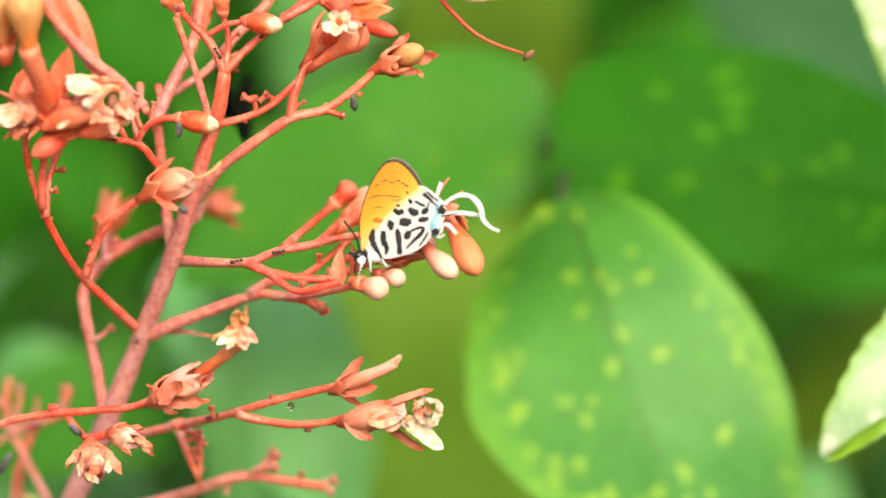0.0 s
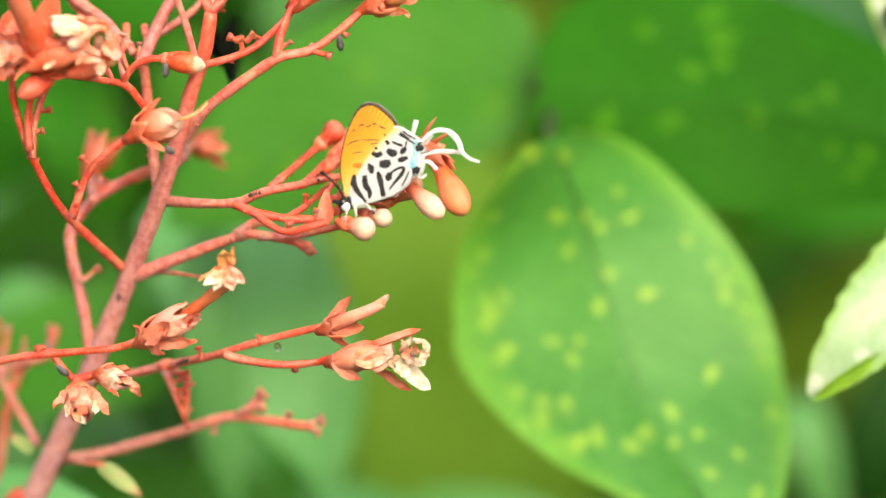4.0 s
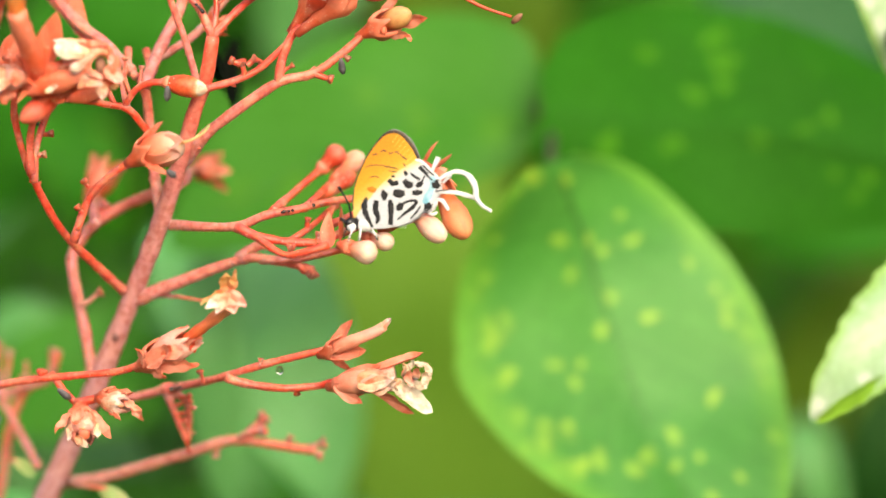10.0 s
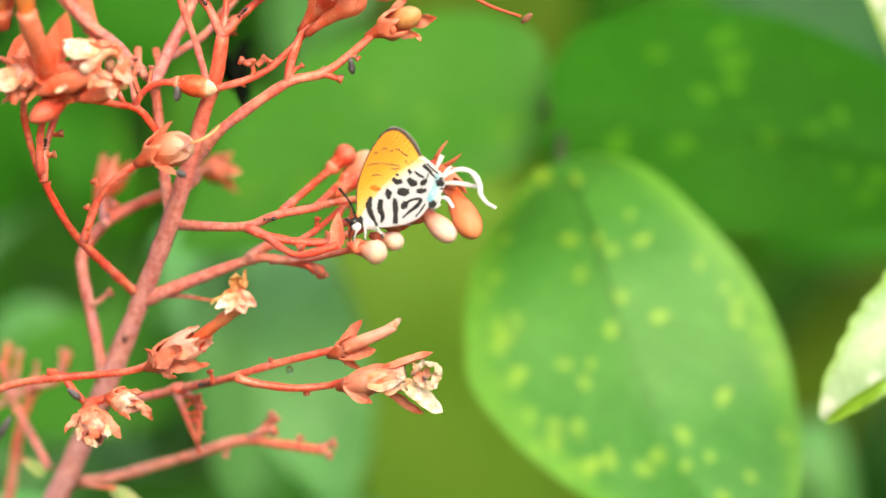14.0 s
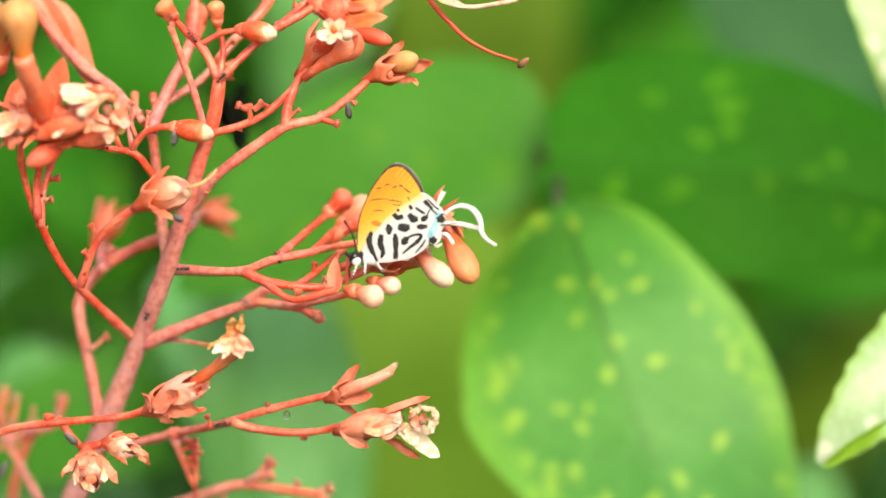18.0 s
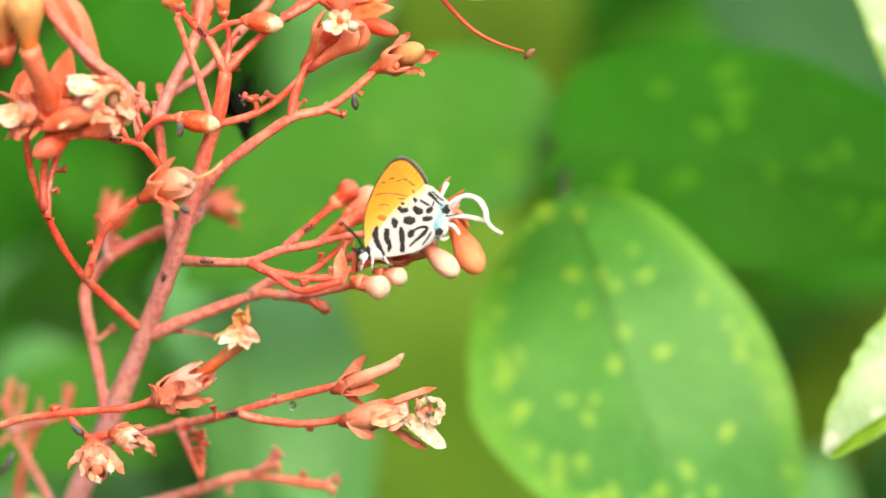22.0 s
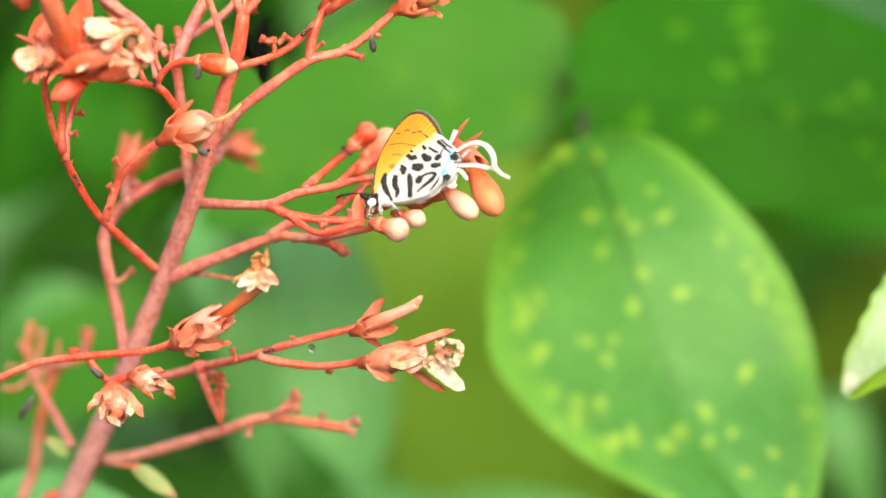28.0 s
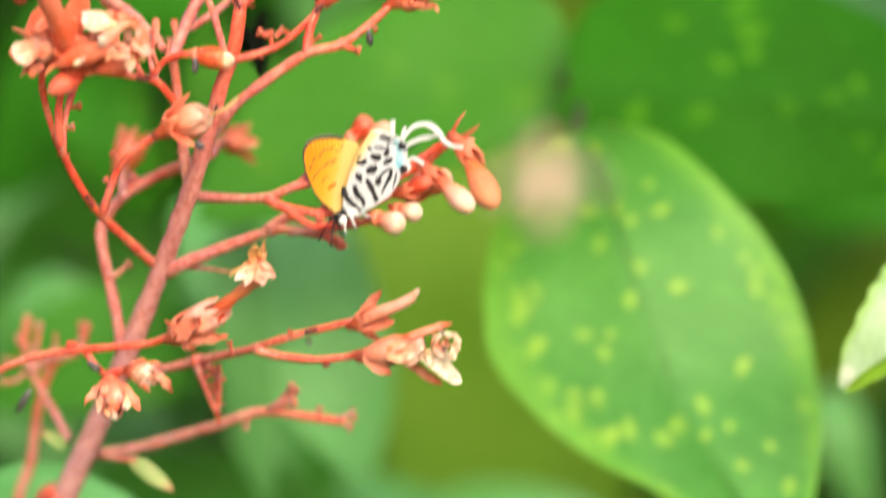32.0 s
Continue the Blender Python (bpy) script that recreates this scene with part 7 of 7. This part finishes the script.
def thicket(name, count, material, depth, seed, label, spread=1.0, size=(45, 95), low=-900, high=520):
    """Leaves too many to count, hanging in a thicket."""
    rng = random.Random(seed)
    verts, faces, uvs = [], [], []
    for _ in range(count):
        a, q = rng.uniform(0, math.tau), rng.random() ** 0.5
        c = Vector((math.cos(a) * q * 1250 * spread, (depth[0] + depth[1]) / 2 + math.sin(a) * q * (depth[1] - depth[0]) / 2, 0))
        top = high + 260 * noise.noise(c * 0.003) - 500 * q ** 4
        c.z = low + (top - low) * rng.random() ** 0.8
        size_ = rng.uniform(*size)
        m = Euler((rng.uniform(0.2, 1.3), rng.uniform(-0.5, 0.5), rng.uniform(0, math.tau))).to_matrix()
        first = len(verts)
        for i in range(6):
            k = i / 5
            w = 0.30 * math.sin(math.pi * min(1, 0.06 + 0.94 * k ** 0.7)) ** 0.8
            for h in (-1, 0, 1):
                verts.append(tuple((c + m @ Vector((h * w, k - 0.5, (0.07 if h == 0 else 0.12) - 0.35 * k * k)) * size_) * MM))
                uvs.append((h * 0.5 + 0.5, k))
        for i in range(5):
            for j in range(2):
                a = first + i * 3 + j
                faces.append((a, a + 1, a + 4, a + 3))
    me = bpy.data.meshes.new(name)
    me.from_pydata(verts, [], faces)
    layer = me.uv_layers.new()
    for lp in me.loops:
        layer.data[lp.index].uv = uvs[lp.vertex_index]
    for p in me.polygons:
        p.use_smooth = True
    me.materials.append(material)
    ob = new(name, me)
    ob.location = ORIGIN
    return tagged(ob, label, "foliage", kind="stuff")


thicket("background_foliage", 1500, M_LEAF_DARK, (430, 1150), 5, "dark shaded foliage of the thicket behind")
thicket("background_foliage", 700, M_LEAF_DEEP, (440, 1050), 6, "green foliage of the thicket behind")
thicket("background_foliage", 420, M_LEAF_OLIVE, (460, 1000), 7, "olive foliage of the thicket behind")
for k in range(9):
    x, y = -900 + 225 * k + 60 * noise.noise(Vector((k, 2, 3))), 760 + 160 * noise.noise(Vector((k, 8, 1)))
    shrub = thing("thicket_shrub", (x, y, -1000), "thin brown shrub stem standing in the thicket", "shrub", "stems in the thicket")
    part("stem", tube(bmesh.new(), [(x, y, -1010), (x + 30, y, -500), (x - 20, y + 20, 0), (x + 40, y + 30, 380)], 11, 4, 8, 0.1, 60), M_BARK, shrub)
    for m in range(4):
        z = -350 + 190 * m
        part("twig", tube(bmesh.new(), [(x, y + 5, z), (x + (70 if m % 2 else -70), y - 30, z + 90), (x + (170 if m % 2 else -170), y - 60, z + 190)], 4, 1.5, 6, 0.1, 40), M_BARK, shrub)


def hedge_shape(j, i, nx):
    a = (j / (nx - 1) - 0.5) * 2.6
    r = 2700 + 320 * noise.noise(Vector((j * 0.21, i * 0.25, 3))) + 150 * noise.noise(Vector((j * 0.8, i * 0.8, 7)))
    rise = 1500 + 420 * noise.noise(Vector((j * 0.12, 0, 11))) + 160 * noise.noise(Vector((j * 0.5, 0, 4)))
    k = i / 18
    r += 500 * max(0, k - 0.75) ** 1.5 * 4
    return Vector((math.sin(a) * r, math.cos(a) * r - 900, -1010 + k * (rise + 250)))


def hedge_wall():
    """The dense growth that closes the view, with its outer leaves."""
    nx = 90
    bm = bmesh.new()
    grid = [[bm.verts.new(hedge_shape(j, i, nx)) for j in range(nx)] for i in range(19)]
    for a, b in zip(grid, grid[1:]):
        for j in range(nx - 1):
            bm.faces.new((a[j], a[j + 1], b[j + 1], b[j]))
    root = thing("backdrop", (0, 1700, -1000), "dark dense hedge closing the view", "backdrop", kind="structure")
    part("growth", bm, M_HEDGE, root)


hedge_wall()


def scatter(name, count, material, seed, label, site, size):
    """Loose leaves, one mesh: on the hedge or on the ground."""
    rng = random.Random(seed)
    verts, faces, uvs = [], [], []
    for _ in range(count):
        c, flat = site(rng)
        big = rng.uniform(*size)
        m = Euler((rng.uniform(-0.3, 0.3) if flat else rng.uniform(0.5, 1.6), rng.uniform(-0.3, 0.3), rng.uniform(0, math.tau) if flat else rng.uniform(-1.2, 1.2))).to_matrix()
        first = len(verts)
        for i in range(5):
            k = i / 4
            w = 0.28 * math.sin(math.pi * min(1, 0.06 + 0.94 * k ** 0.7)) ** 0.8
            for h in (-1, 0, 1):
                verts.append(tuple((c + m @ Vector((h * w, k - 0.5, (0.04 if h == 0 else 0.08) - 0.2 * k * k)) * big) * MM))
                uvs.append((h * 0.5 + 0.5, k))
        for i in range(4):
            for j in range(2):
                a = first + i * 3 + j
                faces.append((a, a + 1, a + 4, a + 3))
    me = bpy.data.meshes.new(name)
    me.from_pydata(verts, [], faces)
    layer = me.uv_layers.new()
    for lp in me.loops:
        layer.data[lp.index].uv = uvs[lp.vertex_index]
    me.materials.append(material)
    ob = new(name, me)
    ob.location = ORIGIN
    return tagged(ob, label, "foliage", kind="stuff")


def on_hedge(rng):
    return hedge_shape(rng.uniform(0, 89), rng.uniform(0.5, 18), 90) + Vector((rng.uniform(-60, 60), rng.uniform(-120, 20), rng.uniform(-40, 60))), False


def on_ground(rng):
    x, y = rng.gauss(0, 1300), rng.gauss(300, 1100)
    return Vector((x, y, -990 + 25 * noise.noise(Vector((x, y, 0)) * 0.004))), True


scatter("hedge_foliage", 2600, M_LEAF_DEEP, 21, "deep green leaves over the hedge", on_hedge, (70, 150))
scatter("hedge_foliage", 1400, M_LEAF_MID, 22, "bright green leaves over the hedge", on_hedge, (70, 140))
scatter("leaf_litter", 1500, M_LEAF_DARK, 23, "fallen leaves and low weeds on the soil", on_ground, (25, 70))

# ---- ants ----
ANT = thing("ant", (-31.9, -2, -1.8), "small black ant walking on a coral twig", "ant", "ants on the twigs")


def ant_parts(root):
    """Along +x, feet at y = 0, back towards -y."""
    for name, x, r, st in (("abdomen", -0.95, 0.46, (1.35, 0.9, 0.9)), ("thorax", 0.0, 0.26, (1.9, 0.9, 0.8)), ("head", 0.84, 0.36, (1.05, 0.85, 1.0))):
        part(name, ball(bmesh.new(), Vector((x, -0.45, 0)), r, st, 10), M_ANT, root, "", True)
    for s in (-1, 1):
        for x0, x1 in ((0.2, 0.75), (0.0, 0.05), (-0.2, -0.75)):
            part("leg", tube(bmesh.new(), [(x0, -0.4, s * 0.1), ((x0 + x1) / 2, -0.7, s * 0.6), (x1 * 1.3, 0.0, s * 1.1)], 0.075, 0.045, 5, 0, 0.4), M_ANT, root, "", True)
        part("antenna", tube(bmesh.new(), [(0.85, -0.5, s * 0.08), (1.15, -0.6, s * 0.35), (1.45, -0.35, s * 0.3)], 0.04, 0.03, 5, 0, 0.4), M_ANT, root, "", True)


ant_parts(ANT)
ANT.scale = (0.78, 0.78, 0.78)
ANTS = [ANT] + [copy_thing(ANT, Matrix.Translation(ORIGIN + Vector(p) * MM)) for p in ((-25.4, -1, -0.5), (-59.3, -14, 22.2), (-27.6, -2, 32.4), (-36.2, 4.35, -25.3), (-12.8, -5, 34.0), (-35.0, -2, 30.8), (-47.7, -3, -13.9), (-51.6, -3, 16.9))]

# ---- an insect that flies past ----
FLYER = thing("flying_insect", (0, -60, -985), "pale brown insect flying past with blurred wings", "insect")
M_FLY = plain("pale_brown_fuzz", (0.70, 0.50, 0.38), (0.75, 0.58, 0.45), 0.7, 700, 0.5)
M_FLYWING = plain("clear_wing", (0.7, 0.62, 0.55), (0.75, 0.68, 0.6), 0.3, 700, 0.1, 0.7)
for name, z, r, st in (("abdomen", -3.0, 1.7, (1, 1, 1.8)), ("thorax", 0.8, 1.6, (1, 1, 1.05)), ("head", 3.0, 1.1, (1.1, 0.9, 0.8))):
    part(name, ball(bmesh.new(), Vector((0, 0, z)), r, st, 14), M_FLY, FLYER, "", True)
for s in (-1, 1):
    part("wing", blade(bmesh.new(), (s * 1.0, 0.6, 1.2), (s * 6.5, 2.2, -2.0), (0, -1, 0), 2.6, 0, 0.06, 0.1, 0.6, 0.6), M_FLYWING, FLYER, "", True)


# ---- what moves ----
def place(x, y, z):
    return Matrix.Translation(ORIGIN + Vector((x, y, z)) * MM)


def flit(t, right, down, turn, lean, near=0.0):
    """The butterfly's pose: shift from its first stand, turn in the wing's plane and lean about its body."""
    axis = Vector((math.cos(radians(25)), 0, math.sin(radians(25))))
    foot = Vector((-11.9, -6, -2.5))
    return t, place(foot.x + right * 0.088, foot.y - near, foot.z - down * 0.088) @ Matrix.Rotation(radians(-turn), 4, "Y") @ Matrix.Rotation(radians(lean), 4, axis)


def hinge(turn, fold=0.0):
    """A wing's swing in its plane, and the fold that carries its tip away."""
    base = Matrix.Translation(Vector((0.2, 0, 1.0)) * MM)
    across = Vector((-0.971, 0, 0.238))
    return base @ Matrix.Rotation(radians(-turn), 4, "Y") @ Matrix.Rotation(radians(fold), 4, across) @ base.inverted()


def crawl(ob, stops, y):
    """An ant from stop to stop, turning on the spot at each."""
    rows, heads = [], []
    for (t0, a), (t1, b) in zip(stops, stops[1:]):
        heads.append(math.atan2(b[2] - a[2], b[0] - a[0]))
    rows.append((stops[0][0], place(stops[0][1][0], stops[0][1][1] + y, stops[0][1][2]) @ Matrix.Rotation(-heads[0], 4, "Y")))
    for i in range(1, len(stops) - 1):
        t, p = stops[i]
        change = (heads[i] - heads[i - 1] + math.pi) % math.tau - math.pi
        for k, dt in ((0.0, -0.5), (0.34, -0.17), (0.67, 0.17), (1.0, 0.5)):
            rows.append((t + dt, place(p[0], p[1] + y, p[2]) @ Matrix.Rotation(-(heads[i - 1] + change * k), 4, "Y")))
        heads[i] = heads[i - 1] + change
    t, p = stops[-1]
    rows.append((t, place(p[0], p[1] + y, p[2]) @ Matrix.Rotation(-heads[-1], 4, "Y")))
    walk(ob, rows)


def motions():
    walk(BUTTERFLY, [flit(*r) for r in (
        (0.0, 0, 0, 0, 0), (1.0, -3, 7, 3, 0), (2.0, -2, 8, 3, 0), (3.0, -3, 10, 4, 0), (3.5, -3, 10, 6, 0),
        (5.5, 0, 12, -1, 0), (6.0, 3, 7, -4, 0), (7.0, -1, 10, -3.3, 0), (8.0, 1, 9, -4.8, 0), (9.0, 0, 7, -6.3, 0), (10.0, 2, 7, -6.3, 0),
        (11.0, 2, 5, -7.3, 0), (12.0, 1, 5, -5.8, 0), (13.0, 0, 5, -4.7, 0), (14.0, -6, 6, -3.3, 0), (15.0, -8, 9, -3.3, 0), (15.5, -11, 7, -2.5, 0),
        (17.5, -2, -9, -4, 0), (18.0, -1, -11, -5.5, 0), (19.0, -3, -12, -7, 0), (19.5, -2, -15, -7, 0), (20.0, -6, -13, -4.5, 0), (21.0, -4, -11, -7, 0),
        (22.0, 1, -4, -3.5, 0), (23.0, 3, 2, -2.5, 0), (24.0, -3, 3, -1.5, -2), (24.5, 0, 3, -3, -12),
        (26.5, -2, -1, -5, -28), (27.0, -6, 3, -5, -37), (27.4, -12, 4, -3, -16), (28.0, -17, 4, -4, -19), (28.5, -14, 5, -4, -20), (29.0, -15, 5, -3, -21), (29.5, -20, 2, -3, -12),
        (30.0, -22, 0, -2, -8), (30.5, -22, 0, -2, -6), (31.0, -31, 5, 3, 0), (31.2, -34, 10, 6, 0), (31.4, -31.7, 10.6, 9, 0), (31.6, -49.1, 22.7, 13, 0), (31.8, -57.3, 36.2, 18, 0), (32, -59.9, 41, 20, 0))])
    sweep = [(t, hinge(a)) for t, a in ((0.0, 0), (24.0, 0), (26.5, -13), (27.0, -15), (27.5, -4), (28.0, -4), (29.0, -8), (30.0, -4), (31.2, 0))]
    sweep += [(t, hinge(a, b)) for t, a, b in ((31.4, 8, 18), (31.6, 16, 28), (31.8, 20, 32), (32.0, 24, 34))]
    for wing in (FORE_N, FORE_F):
        walk(wing, sweep)
    for wing, way in ((HIND_N, 1), (HIND_F, -1)):
        walk(wing, [(float(t), hinge(way * 1.2 * math.sin(t * 2.1) if t else 0)) for t in range(33)])
    for feeler, way in zip(FEELERS, (1, 0.8)):
        neck = Matrix.Translation(Vector((-0.88, 0, 2.1)) * MM)
        walk(feeler, [(t, neck @ Matrix.Rotation(radians(-a * way), 4, "Y") @ neck.inverted()) for t, a in (
            (0.0, 0), (1.0, 42), (2.0, 4), (3.0, 6), (6.0, 10), (9.0, 0), (15.0, 6), (19.0, -4), (22.0, 20), (23.0, 45), (26.5, 60), (28.0, 74), (29.0, 88), (30.0, 96), (32.0, 120))])
    routes = (
        ((0, (-32.0, 0, -1.9)), (7, (-25.9, 0, -0.4)), (12, (-20.6, 0, 0.6)), (13.5, (-26.8, 0, -1.0)), (19, (-40.3, 0, -1.8)), (23, (-36.6, 0, -2.1)), (28, (-26.8, 0, -3.6)), (32, (-23.2, 0, -4.3))),
        ((0, (-25.5, 1, -0.4)), (6, (-17.3, 8, 1.5)), (12, (-19.9, 5, 0.8)), (18, (-25.1, 2, 0.1)), (23, (-21.4, 11, 3.3)), (28, (-18.4, 15, 6.2)), (32, (-20.1, 13, 4.4))),
        ((0, (-59.5, -12, 22.3)), (4, (-60.0, -10, 20.5)), (9, (-61.1, 0, 14.6)), (16, (-61.6, 0, 9.8)), (22, (-61.6, 0, 5.4)), (28, (-60.0, 0, 1.8)), (32, (-57.6, 0, -2.4))),
        ((0, (-27.6, 0, 33.5)), (9, (-24.1, 0, 36.3)), (13, (-30.8, 0, 31.1)), (19, (-33.8, 0, 27.8)), (24, (-30.3, 0, 20.7)), (28, (-24.1, 0, 24.8)), (32, (-21.5, 0, 27.5))),
        ((0, (-36.7, 13, -26.6)), (9, (-40.9, 16, -27.9)), (19, (-34.3, 11, -26.3)), (28, (-30.7, 8, -25.2)), (32, (-23.4, 5.5, -23))),
        ((0, (-12.8, -3, 34.1)), (10, (-14.4, -3, 32.5)), (19, (-15.4, -2, 32.0)), (32, (-19.7, 0, 29.7))),
        ((0, (-35.1, 0, 30.5)), (9, (-36.0, 0, 31.9)), (19, (-38.2, 0, 34.4)), (26, (-36.3, 0, 32.2)), (32, (-34.3, 0, 28.1))),
        ((0, (-48.8, 19, -14.4)), (13, (-50.8, 22, -20)), (21, (-44.4, 13, -4.4)), (28, (-39.7, 7, 7.2)), (32, (-38.2, 4, 11.6))),
        ((0, (-51.8, 0, 17.1)), (13, (-55.8, 0, 17.9)), (20, (-51.4, 0, 17.1)), (28, (-47.9, 0, 16.5)), (32, (-49.2, 0, 16.6))),
    )
    for ant, stops in zip(ANTS, routes):
        crawl(ant, stops, -1.0)
    low = place(0, -60, -985)
    walk(FLYER, [(0.0, low), (31.1, low)] + [(t, place(*p) @ Matrix.Rotation(radians(a), 4, "Y")) for t, p, a in (
        (31.5, (-7.8, -190, -38.7), 10), (31.6, (-6.6, -190, -15.6), 10), (31.7, (-7.3, -190, -13.7), 20), (31.8, (-0.8, -190, -0.3), 20), (31.9, (4.6, -190, -1.8), 10), (32.0, (9.5, -190, 0.9), 0))])


motions()
